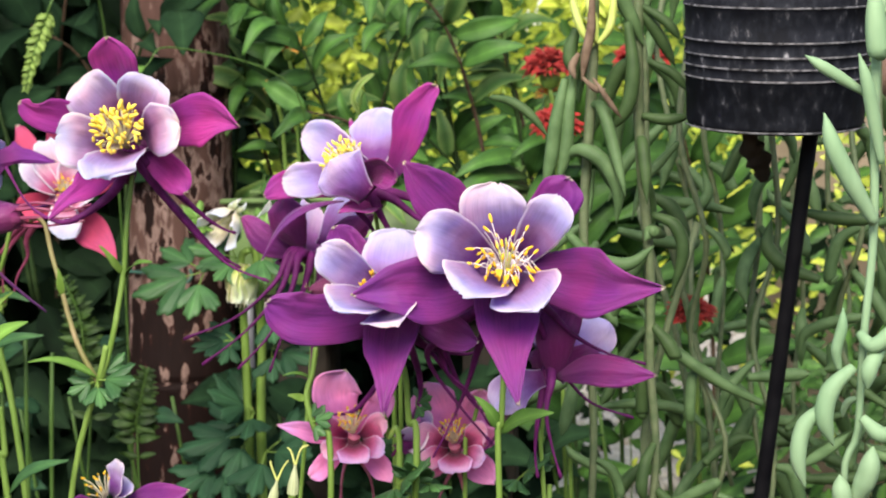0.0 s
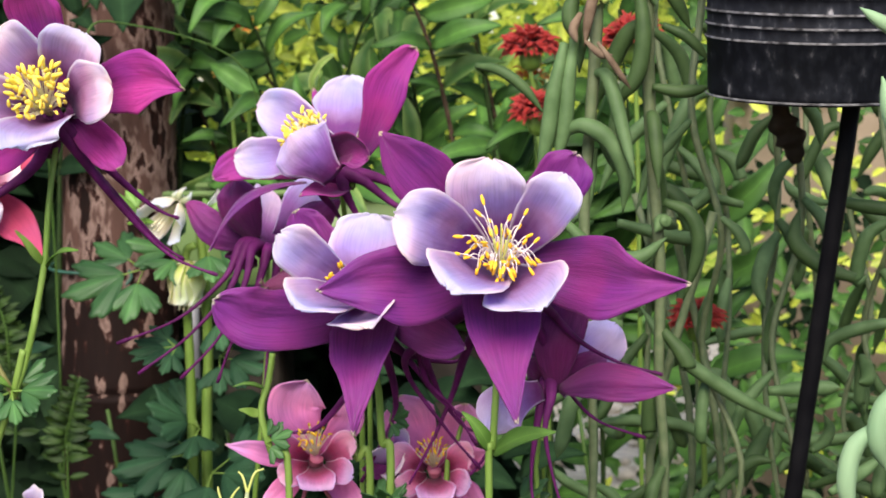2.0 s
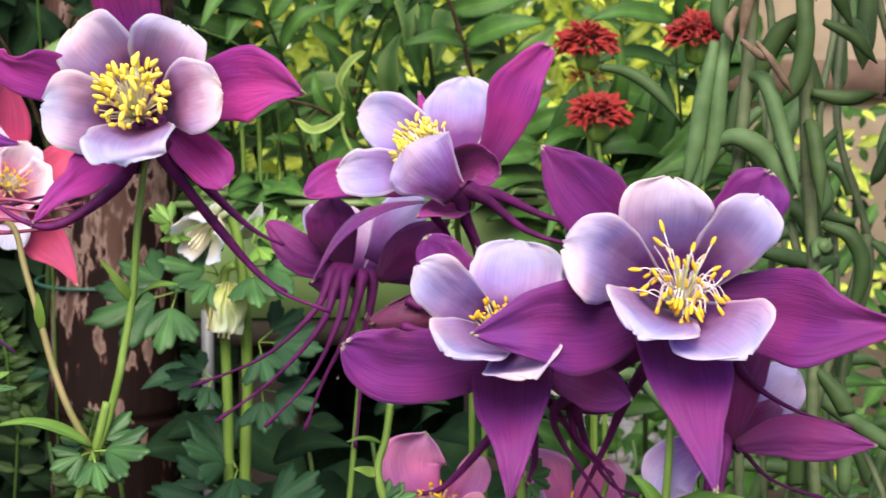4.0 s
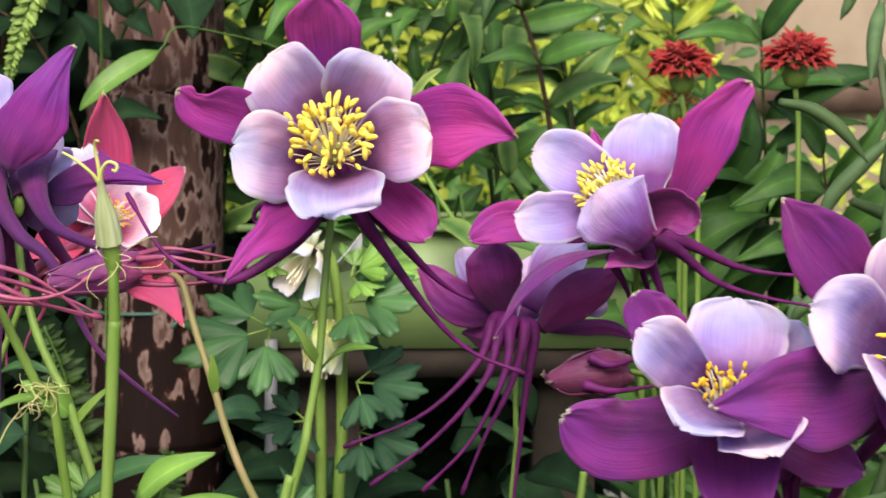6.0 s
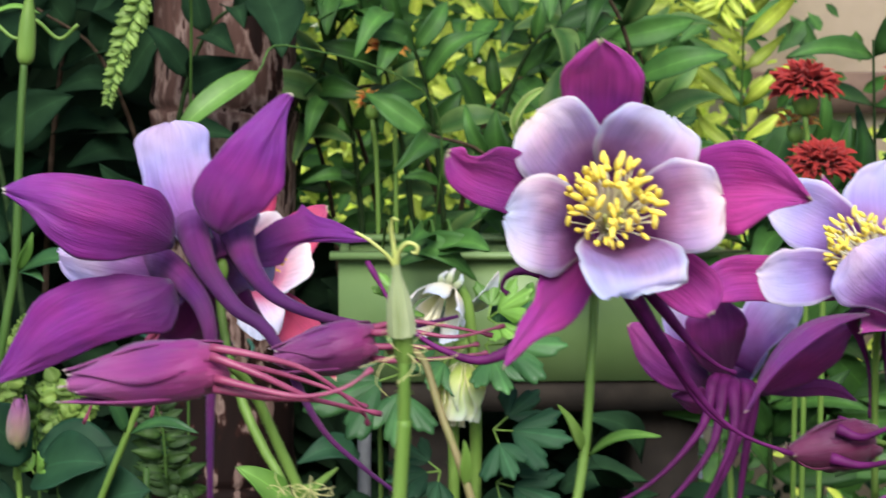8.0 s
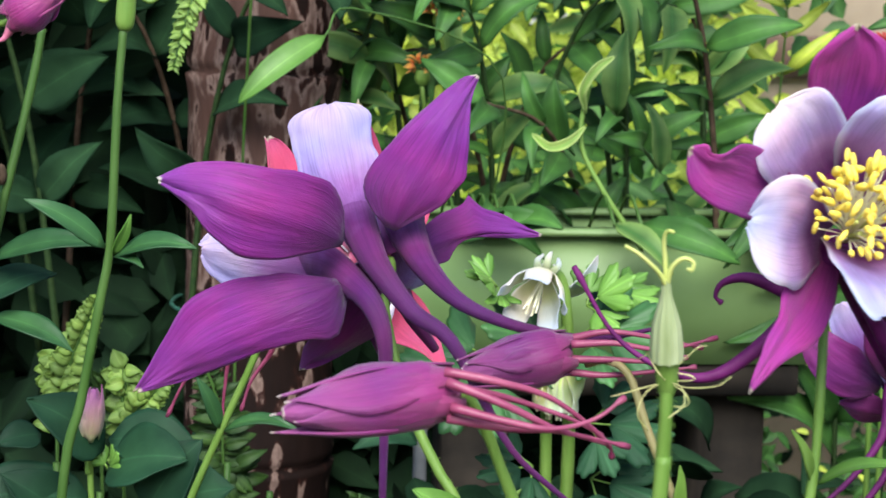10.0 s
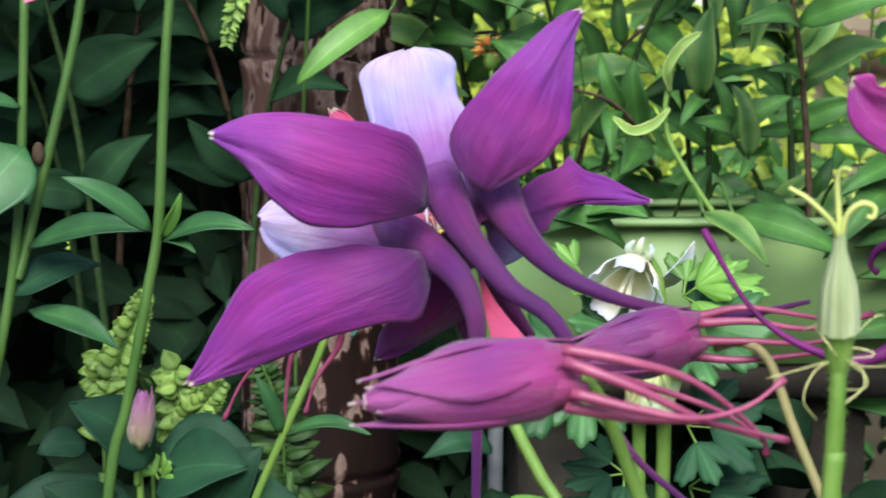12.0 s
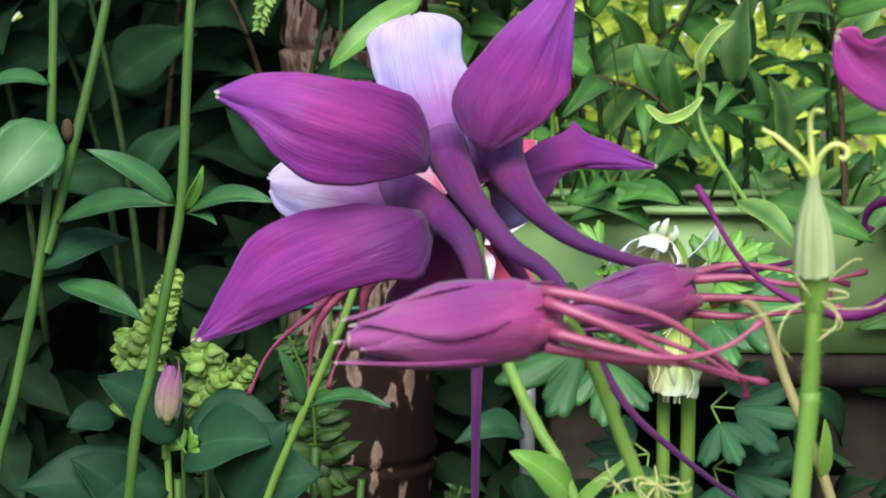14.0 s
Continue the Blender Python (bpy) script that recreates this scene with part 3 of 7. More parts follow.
def horn(points, widths, pale=0.35, flat=0.0026, sides=12, steps=34):
    """A petal's hollow foot that narrows into a spur: as wide as widths, never deeper than flat."""
    line = smooth_path(points, steps)
    at = outline([(i / (len(widths) - 1), w) for i, w in enumerate(widths)])
    vs, fs, us = [], [], []
    for i, q in enumerate(line):
        t = i / steps
        d = (line[min(i + 1, steps)] - line[max(i - 1, 0)]).normalized()
        side = d.cross(Vector((0, -1, 0))).normalized()
        up = d.cross(side)
        r = at(t) / 2
        deep = min(r, flat) * min(1.0, 0.25 + t * 5)
        for k in range(sides):
            a = 2 * math.pi * k / sides
            vs.append(q + r * math.cos(a) * side + deep * math.sin(a) * up)
            us.append((k / sides, pale * (1 - t) ** 3 + 0.16))
    for i in range(steps):
        for k in range(sides):
            a, b = i * sides + k, i * sides + (k + 1) % sides
            fs.append((a, b, b + sides, a + sides))
    fs.append(tuple(range(sides))[::-1])
    fs.append(tuple(range(steps * sides, (steps + 1) * sides)))
    return vs, fs, us


def ball(at, rx, ry, rz, seg=8, ring=6, turn=None):
    """A small rounded body."""
    vs, fs, us = [], [], []
    at = Vector(at)
    turn = turn or Matrix.Identity(3)
    for i in range(ring + 1):
        a = math.pi * i / ring
        for k in range(seg):
            b = 2 * math.pi * k / seg
            vs.append(at + turn @ Vector((rx * math.sin(a) * math.cos(b), ry * math.sin(a) * math.sin(b), rz * math.cos(a))))
            us.append((k / seg, i / ring))
    for i in range(ring):
        for k in range(seg):
            a, b = i * seg + k, i * seg + (k + 1) % seg
            fs.append((a, a + seg, b + seg, b))
    return vs, fs, us


def lathe(at, axis, outline, seg=32, ribs=0, depth=0.0):
    """A turned body: outline of (along, radius) about axis."""
    at = Vector(at)
    turn = Vector(axis).to_track_quat("Z", "Y").to_matrix()
    vs, fs, us = [], [], []
    for i, (h, r) in enumerate(outline):
        for k in range(seg):
            b = 2 * math.pi * k / seg
            q = r * (1 + depth * math.cos(ribs * b)) if ribs else r
            vs.append(at + turn @ Vector((q * math.cos(b), q * math.sin(b), h)))
            us.append((k / seg, i / (len(outline) - 1)))
    for i in range(len(outline) - 1):
        for k in range(seg):
            a, b = i * seg + k, i * seg + (k + 1) % seg
            fs.append((a, b, b + seg, a + seg))
    return vs, fs, us


def slab(lo, hi):
    """A box with slightly broken edges, from corner to corner."""
    bm = bmesh.new()
    bmesh.ops.create_cube(bm, size=1.0)
    lo, hi = Vector(lo), Vector(hi)
    for v in bm.verts:
        v.co = Vector((lo[k] + (hi[k] - lo[k]) * (v.co[k] + 0.5) for k in range(3)))
    bmesh.ops.bevel(bm, geom=bm.edges[:], offset=min(hi - lo) * 0.06, segments=2, affect="EDGES")
    bm.verts.ensure_lookup_table()
    out = [v.co.copy() for v in bm.verts], [tuple(v.index for v in f.verts) for f in bm.faces], None
    bm.free()
    return out


# ---- flowers ----
def stamen_set(length, anther, thick, filament, pollen, bend, curl=0.0):
    """Five shapes of one stamen, along z: the meshes of its filament and its anther."""
    out = []
    for k in range(5):
        side = bend * length * (0.4 + 0.25 * k)
        a = tube([(0, 0, 0), (side * 0.1 + curl * length * math.sin(k * 2.0), curl * length * math.cos(k * 3.0), length * 0.4), (side * 0.3 - curl * length * math.sin(k * 2.6), -curl * length * math.cos(k * 1.4), length * 0.75), (side * 0.6, side * 0.1 * (k - 2), length)], thick, 5, 10)
        b = ball((side * 0.6, side * 0.1 * (k - 2), length + anther * 0.35), anther * 0.27, anther * 0.22, anther * 0.60, 7, 6, Matrix.Rotation(0.5 * (k - 2), 3, "Y"))
        pair = []
        for (v, f, _), mat in ((a, filament), (b, pollen)):
            me = bpy.data.meshes.new("stamen")
            me.from_pydata([tuple(q) for q in v], [], f)
            me.materials.append(mat)
            me.polygons.foreach_set("use_smooth", [True] * len(me.polygons))
            me.update()
            pair.append(me)
        out.append(pair)
    return out


def stamens(flower, foot, axis, meshes, count, spread, seed, jitter=0.3):
    rnd = random.Random(seed)
    o = ORIGIN[flower.name]
    turn = Vector(axis).to_track_quat("Z", "Y").to_matrix().to_4x4()
    for k in range(count):
        q = (k + 0.5) / count
        tilt = spread * (0.04 + 0.96 * q**0.8) * rnd.uniform(0.6, 1.12)
        rot = Matrix.Rotation(k * 2.39996, 4, "Z") @ Matrix.Rotation(radians(tilt), 4, "Y") @ Matrix.Rotation(rnd.uniform(-0.6, 0.6), 4, "Z")
        size = rnd.uniform(1 - jitter, 1.0) * (1.0 - 0.18 * q)
        thread, head = meshes[k % len(meshes)]
        ob = new("stamen", thread)
        tip = new("anther", head)
        tip.parent = ob
        ob.parent = flower
        off = Matrix.Translation(Vector((0.0012 * math.cos(k * 2.4), 0.0012 * math.sin(k * 2.4), 0)) * math.sqrt(q))
        ob.matrix_local = Matrix.Translation(Vector(foot) - o) @ turn @ off @ rot @ Matrix.Diagonal((size, size, size, 1))


def columbine(name, shape, label, petal, sepal, spur, thick_spur=2.6, open_cup=0.16, stamen=None, stamen_up=0.0, back=6.5, group="columbine flowers", ruffle=0.05, seed=1, petal_end=0.26, limbs=None, outside=False, stamen_lean=0.0):
    """A columbine flower: petals that run back into spurs, sepals between them, stamens in the cup."""
    c, ax = Vector(shape["centre"]), Vector(shape["axis"]).normalized()
    fl = thing(name, c, label, "flower", group)
    for k, (pts, left, right, *rest) in enumerate(limbs["petals"] if limbs else ()):
        turned = rest[0] if rest and not isinstance(rest[0], str) else limbs["view"]
        away = outside or "back" in rest
        part("petal", limb(c, pts, left, right, turned, "square" if "square" in rest else "", -0.3 if away else 0.36 if turned is limbs["view"] else 0.45, -0.08 if away else 0.11, 0.0, 0.065, seed + k, tint=0.24 if outside else 0.2 if away else 0.0), LILAC_BACK if "back" in rest else petal, fl)
    for k, (pts, left, right, edge) in enumerate(limbs["sepals"] if limbs else ()):
        part("sepal", limb(c, pts, left, right, limbs["view"], edge, -0.10 if outside else 0.08, -0.05 if outside else 0.06, -0.20 if outside else 0.22, 0.085, seed + 30 + k), sepal, fl)
    for k, (x, y, z, w) in enumerate(shape["petals"]):
        d = Vector((x, y, z)) * 0.001
        rad = d - ax * d.dot(ax)
        rad = rad.normalized() if rad.length > 1e-5 else ax.orthogonal()
        face = ax - rad * 0.8
        part("petal", blade(c + rad * 0.0025, c + d, face, w * 0.00102, PETAL, bow=-open_cup, cup=0.36, flare=0.15 + 0.24 * max(0.0, min(1.0, 0.35 - d.normalized().z)), ruffle=ruffle, seed=seed + k, nu=16, nv=16, round_end=petal_end), petal, fl)
    for k, (x, y, z, w) in enumerate(shape["sepals"]):
        d = Vector((x, y, z)) * 0.001
        rad = d - ax * d.dot(ax)
        rad = rad.normalized() if rad.length > 1e-5 else ax.orthogonal()
        foot = c - ax * back * 0.001 + rad * 0.002
        turned = Vector((0, -0.8 if ax.y < 0 else 0.8, 0))
        part("sepal", blade(foot, c + d, ax - rad * 0.15 + turned, w * 0.00108, SEPAL, bow=-0.09, cup=0.10, flare=0.05 * (1.5 + math.sin(k * 1.9 + seed)), ruffle=ruffle * 2.3, twist=14 * math.sin(k * 2.3 + seed), seed=seed + 10 + k, nu=24, nv=14, sweep=0.05 * math.sin(k * 2.9 + seed * 1.3), crease=0.22, sides=("cc", "sc", "cs", "bc", "cb")[k % 5]), sepal, fl)
    for k, line in enumerate(shape["spurs"]):
        pts = [c + Vector(q) * 0.001 for q in line]
        if "girths" in shape:
            part("spur", horn(pts, [g * 0.001 for g in shape["girths"][k]], 0.24), petal, fl)
            continue
        pts = [c - ax * 0.001] + pts
        r0 = thick_spur * 0.001
        fat = lambda t: max(0.00045, r0 * (1 - t) ** 2.3 + 0.00042) * (1.0 if t < 0.93 else 1.0 + 0.7 * math.sin((t - 0.93) / 0.07 * math.pi * 0.85))
        part("spur", tube(pts, fat, 9, 30), spur, fl)
    part("receptacle", ball(c - ax * 0.006, 0.0015, 0.0015, 0.003, 10, 6), SPUR_PINK if spur is SPUR_PINK else STEM, fl)
    if "claws" in shape:  # the broad feet of the petals, closed round the middle
        for pts, left, right in shape["claws"]:
            part("petal", limb(c, pts, left, right, limbs["view"], "", -0.4, 0.0, 0.0, 0.05, seed + 60, tint=0.12), petal, fl)
    if stamen:
        meshes, count, spread, lift = stamen
        stamens(fl, c + ax * lift, ax + Vector((stamen_lean, 0, stamen_up)), meshes, count, spread, seed)
        side = ax.orthogonal().normalized()
        for k in range(6 if meshes is FINE else 0):
            out = side * math.cos(k * 1.05) + ax.cross(side) * math.sin(k * 1.05)
            part("style", tube([c + out * 0.0008, c + ax * 0.008 + out * 0.0013, c + ax * 0.015 + out * 0.0022], 0.0004, 6, 6), STYLE, fl)
    return fl


def drooping(flower, centre, axis, count, seed):
    """A mop of long pale stamens that rise from the throat, arch over and hang."""
    rd = random.Random(seed)
    c, ax = Vector(centre), Vector(axis).normalized()
    side = ax.orthogonal().normalized()
    up = Vector((0, 0, 1))
    for k in range(count):
        a = k * 2.39996
        rad = side * math.cos(a) + ax.cross(side) * math.sin(a)
        reach, rise, fall = rd.uniform(0.3, 1.0), rd.uniform(3.0, 9.0), rd.uniform(-2.5, 7.5)
        if rad.z < -0.1:  # those at the underside rest in the cup
            reach, fall = reach * 0.4, min(fall, 2.0)
        p0 = c + rad * 0.0012 - ax * 0.001
        p1 = c + (ax * 6.5 + rad * 1.6 + up * rise * 0.6) * 0.001
        p2 = c + (ax * rd.uniform(10, 15) + rad * (2.5 + 7.0 * reach) + up * rise) * 0.001
        p3 = p2 + (ax * rd.uniform(-1.5, 1.5) + rad * 4.8 * reach - up * fall + side * rd.uniform(-1.5, 1.5)) * 0.001
        st = part("stamen", tube([p0, p1, p2, p3], 0.00018, 5, 14), LILAC_FIL, flower)
        if rd.random() < 0.86:
            turn = (p3 - p2).to_track_quat("Z", "Y").to_matrix()
            part("anther", ball(p3, 0.00068, 0.0006, rd.uniform(0.0012, 0.0020), 7, 6, turn), GOLD, st)
    for k in range(5):
        rad = side * math.cos(k * 1.257) + ax.cross(side) * math.sin(k * 1.257)
        part("style", tube([c + rad * 0.0008, c + ax * 0.009 + up * 0.003 + rad * 0.0012, c + ax * 0.017 + up * 0.009 + rad * 0.003], 0.00028, 6, 10), STYLE, flower)


FINE = stamen_set(0.0165, 0.0038, 0.00024, CREAM, YELLOW, 0.25)
PALE = stamen_set(0.0195, 0.0029, 0.00032, CREAM, YELLOW, 0.25)
SHORT = stamen_set(0.0195, 0.0027, 0.00025, CREAM, GOLD, 0.25)
TINY = stamen_set(0.012, 0.0021, 0.00024, CREAM, GOLD, 0.2)
SHAPE_A = dict(
    centre=(0.0006, 0.0200, 0.5109), axis=(0.02, -0.95, 0.28),
    petals=[],
    sepals=[],
    spurs=[[(7.2, 6.0, -13.6), (22.2, 16.0, -36.3), (33.5, 20.0, -48.0), (47.6, 22.0, -54.2)], [(10.5, 8.0, -13.0), (22.3, 18.0, -26.9), (29.3, 22.0, -32.9), (34.4, 25.0, -35.4)], [(-7.4, 6.0, -16.2), (-23.1, 2.0, -27.5), (-33.8, 4.0, -26.7), (-43.3, 7.0, -20.3), (-51.3, 9.0, -7.2)], [(-3.1, 10.0, -12.5), (-14.5, 13.0, -9.9), (-19.5, 15.0, -11.1), (-20.9, 16.0, -14.0), (-19.5, 16.0, -15.6)], [(4.5, 8.0, -11.0), (18.2, 20.0, -31.3), (26.9, 28.0, -43.6), (34.2, 32.0, -49.9)]])
SHAPE_B = dict(
    centre=(0.0839, 0.0850, 0.4888), axis=(-0.55, -0.35, 0.62),
    petals=[],
    sepals=[(-11.2, -15.0, -5.3, 8.8), (-12.7, 23.0, 29.3, 11.1)],
    spurs=[[(12.1, 3.0, -2.6), (26.1, 7.0, -9.2), (39.1, 9.0, -12.0), (53.0, 11.0, -12.4)], [(8.3, -1.0, -3.7), (20.3, 1.0, -13.1), (34.7, 3.0, -18.0), (53.2, 5.0, -21.4)], [(-8.1, 7.0, -6.8), (-4.3, 13.0, -14.5), (-0.9, 17.0, -23.0), (0.4, 19.0, -36.1)], [(1.5, -1.0, -6.8), (5.4, 3.0, -16.5), (10.1, 7.0, -27.9), (13.4, 11.0, -41.2)], [(0.2, 10.0, -7.9), (4.3, 20.0, -20.2), (7.8, 25.0, -37.0)]])
SHAPE_C = dict(
    centre=(0.0501, 0.1250, 0.4577), axis=(0.2, 0.55, 0.8),
    petals=[(-0.8, 25.0, 24.3, 18.9), (10.1, 30.0, 22.1, 19.1)],
    sepals=[(-15.7, 0.0, -1.7, 9.8)],
    spurs=[[(-6.7, -13.0, 3.5), (-12.0, -21.0, -8.2), (-28.0, -27.0, -22.3), (-50.8, -29.0, -31.4)], [(-4.5, -15.0, 3.0), (-9.8, -25.0, -12.4), (-24.9, -29.0, -29.1), (-43.0, -30.0, -42.3)], [(-2.2, -17.0, 2.4), (-4.3, -25.0, -10.8), (-13.8, -27.0, -29.6), (-28.0, -28.0, -44.5)], [(2.2, -13.0, 0.2), (-2.1, -17.0, -15.4), (-10.1, -19.0, -31.3), (-16.4, -19.0, -47.6)], [(5.2, -7.0, -0.6), (2.7, -9.0, -20.1), (0.4, -9.0, -41.7), (-1.1, -9.0, -55.1)]])
SHAPE_D = dict(
    centre=(0.0973, 0.0300, 0.4426), axis=(-0.12, -0.62, 0.78),
    petals=[],
    sepals=[],
    spurs=[[(8.8, 4.0, -7.0), (15.6, 12.0, -16.5), (22.3, 16.0, -27.1), (30.6, 18.0, -34.1)], [(15.0, 4.0, -3.8), (19.6, 12.0, -21.4), (27.2, 16.0, -30.4), (35.5, 18.0, -44.0)], [(2.7, 10.0, -11.4), (-16.4, 22.0, -37.1), (-27.9, 24.0, -41.0), (-36.2, 25.0, -42.1)], [(5.9, 10.0, -11.4), (8.1, 22.0, -31.9), (0.1, 26.0, -49.7), (-4.8, 28.0, -58.7)], [(12.2, 10.0, -11.3), (27.0, 16.0, -15.7), (33.6, 18.0, -12.4)]])
SHAPE_E = dict(
    centre=(0.1426, 0.0160, 0.4558), axis=(0.06, -0.86, 0.5),
    petals=[],
    sepals=[],
    spurs=[[(12.9, 8.0, -7.3), (23.5, 16.0, -19.2), (36.2, 20.0, -27.2), (51.1, 22.0, -32.0)], [(10.9, 14.0, -15.3), (17.0, 24.0, -31.5), (28.8, 30.0, -47.5), (46.0, 34.0, -55.1)], [(-23.5, 14.0, -18.8), (-23.1, 28.0, -35.8), (-15.3, 34.0, -50.2), (-7.0, 36.0, -54.4)], [(-11.1, 18.0, -21.2), (-17.7, 30.0, -39.9), (-25.8, 34.0, -57.8), (-38.0, 38.0, -80.0)], [(-27.2, 14.0, -20.6), (-31.8, 22.0, -31.0), (-19.8, 30.0, -51.3), (-8.9, 34.0, -65.5)]])
SHAPE_F = dict(
    centre=(0.1577, 0.0420, 0.4258), axis=(0.3, 0.35, 0.75),
    petals=[(8.4, 18.0, 14.4, 20.8), (-8.7, 18.0, 10.6, 18.9)],
    sepals=[(19.5, 8.0, 0.6, 16.7), (-8.4, 3.0, 1.4, 14.7)],
    spurs=[[(0.1, -10.0, -7.6), (-1.8, -14.0, -17.9), (-0.0, -15.0, -30.5), (3.4, -15.0, -43.4)], [(-2.7, -6.0, -8.3), (-5.6, -8.0, -24.6), (-6.6, -8.0, -35.8), (-5.8, -8.0, -45.1)], [(-10.3, 2.0, -9.7), (-18.1, 6.0, -21.8), (-24.1, 10.0, -34.1), (-35.9, 13.0, -46.3)]])
SHAPE_G1 = dict(
    centre=(0.0769, 0.06, 0.3927), axis=(-0.05, -0.85, 0.5),
    petals=[],
    sepals=[],
    spurs=[[(-1.6, 10.0, -9.1), (2.7, 20.0, -21.5), (3.1, 30.0, -34.3)], [(-3.6, 10.0, -9.1), (-8.4, 20.0, -21.5), (-11.2, 30.0, -34.3)]])
SHAPE_G2 = dict(
    centre=(0.1168, 0.066, 0.3874), axis=(0.0, -0.85, 0.5),
    petals=[],
    sepals=[],
    spurs=[[(-0.8, 8.0, -9.7), (-6.4, 14.0, -21.2), (-11.5, 24.0, -33.9)], [(0.2, 8.0, -9.7), (1.6, 14.0, -21.1), (2.8, 24.0, -33.8)]])
SHAPE_M = dict(
    centre=(0.1038, 0.0640, 0.3908), axis=(-0.5, -0.6, 0.5),
    petals=[(-7.5, -10.0, 6.4, 15.0), (2.7, -2.0, 10.6, 13.3), (-0.5, -14.0, -0.5, 11.1)],
    sepals=[(4.9, 12.0, 11.9, 11.6), (-12.0, 2.0, -4.0, 9.5)],
    spurs=[])
SHAPE_H = dict(
    centre=(-0.0887, 0.0700, 0.5005), axis=(-0.5, 0.66, 0.42),
    petals=[(2.2, 40.0, 8.9, 13.8)],
    sepals=[(-15.8, 22.0, -28.4, 12.6)],
    claws=[([(4.0, -6.0, 1.0), (3.0, 2.0, 6.0), (6.0, 8.0, 12.0), (10.0, 13.0, 18.0)], 6.5, 6.5), ([(-1.0, -6.0, -3.0), (-5.0, 3.0, -9.0), (-8.0, 10.0, -14.0), (-9.0, 16.0, -18.0)], 7.5, 7.5), ([(3.0, -5.0, -1.0), (7.0, 4.0, -4.0), (11.0, 12.0, -6.0), (14.0, 18.0, -8.0)], 7.0, 7.0)],
    girths=[[9.0, 8.2, 5.6, 4.0, 2.9, 1.9, 1.3], [6.0, 8.2, 7.2, 5.2, 3.9, 3.0, 1.5, 1.2, 0.8], [11.0, 8.4, 5.4, 3.5, 2.5, 2.0, 1.5, 0.8], [4.7, 4.5, 3.6, 2.1], [4.7, 4.0, 2.3]],
    spurs=[[(-18.0, 9.0, -1.8), (-10.5, -2.0, -2.0), (-2.6, -15.0, -6.7), (0.9, -20.0, -12.8), (1.9, -22.0, -21.3), (1.6, -24.0, -37.5), (1.4, -25.0, -59.1)], [(-5.4, 6.0, 13.0), (-4.2, -1.5, 8.4), (-2.2, -9.5, 3.4), (1.2, -16.0, -2.2), (7.5, -21.0, -9.6), (15.9, -24.0, -15.9), (26.7, -30.0, -35.2), (36.1, -32.0, -44.4), (49.0, -34.0, -54.0)], [(6.0, 8.0, 11.0), (7.0, -3.0, 5.2), (10.8, -14.0, -1.4), (16.9, -23.0, -6.8), (25.8, -26.0, -10.6), (35.6, -28.0, -12.7), (45.2, -30.0, -13.4), (58.7, -32.0, -10.4)], [(4.3, 10.0, -2.4), (6.7, 12.0, -10.4), (9.8, 16.0, -17.1), (15.3, 20.0, -25.1)], [(-3.9, 14.0, -10.7), (-0.4, 14.0, -16.9), (3.9, 16.0, -27.5)]])
SHAPE_I = dict(
    centre=(-0.0886, 0.2100, 0.4812), axis=(0.45, -0.75, 0.35),
    petals=[(-7.3, -2.0, 28.0, 17.3), (19.0, -12.0, 5.5, 20.0), (-14.9, -10.0, 17.8, 16.0), (8.0, -16.0, -14.8, 15.9), (11.5, 0.0, 17.4, 16.3)],
    sepals=[(0.7, 0.0, 45.4, 16.3), (27.9, -8.0, -32.5, 14.1), (-26.9, 0.0, -11.4, 14.3), (-26.5, 15.0, 34.3, 12.5), (25.0, 25.0, 18.4, 12.7)],
    spurs=[[(-26.5, 10.0, -16.4), (-37.9, 18.0, -28.6), (-51.2, 25.0, -41.2), (-58.4, 28.0, -55.3)], [(-25.0, 12.0, -18.2), (-37.1, 18.0, -31.9), (-40.1, 22.0, -45.5), (-40.7, 24.0, -55.8)], [(-21.9, 12.0, -19.8), (-25.2, 18.0, -31.8), (-31.6, 20.0, -41.9), (-34.9, 22.0, -52.1)]])
SHAPE_O = dict(
    centre=(-0.0133, 0.0200, 0.3752), axis=(-0.2, -0.6, 0.75),
    petals=[(5.4, -4.0, 15.7, 12.4), (-3.7, -16.0, 5.0, 12.2), (8.1, 4.0, 6.8, 12.6)],
    sepals=[(31.3, 0.0, 3.8, 12.5), (-16.9, -10.0, -0.9, 12.3)],
    spurs=[])

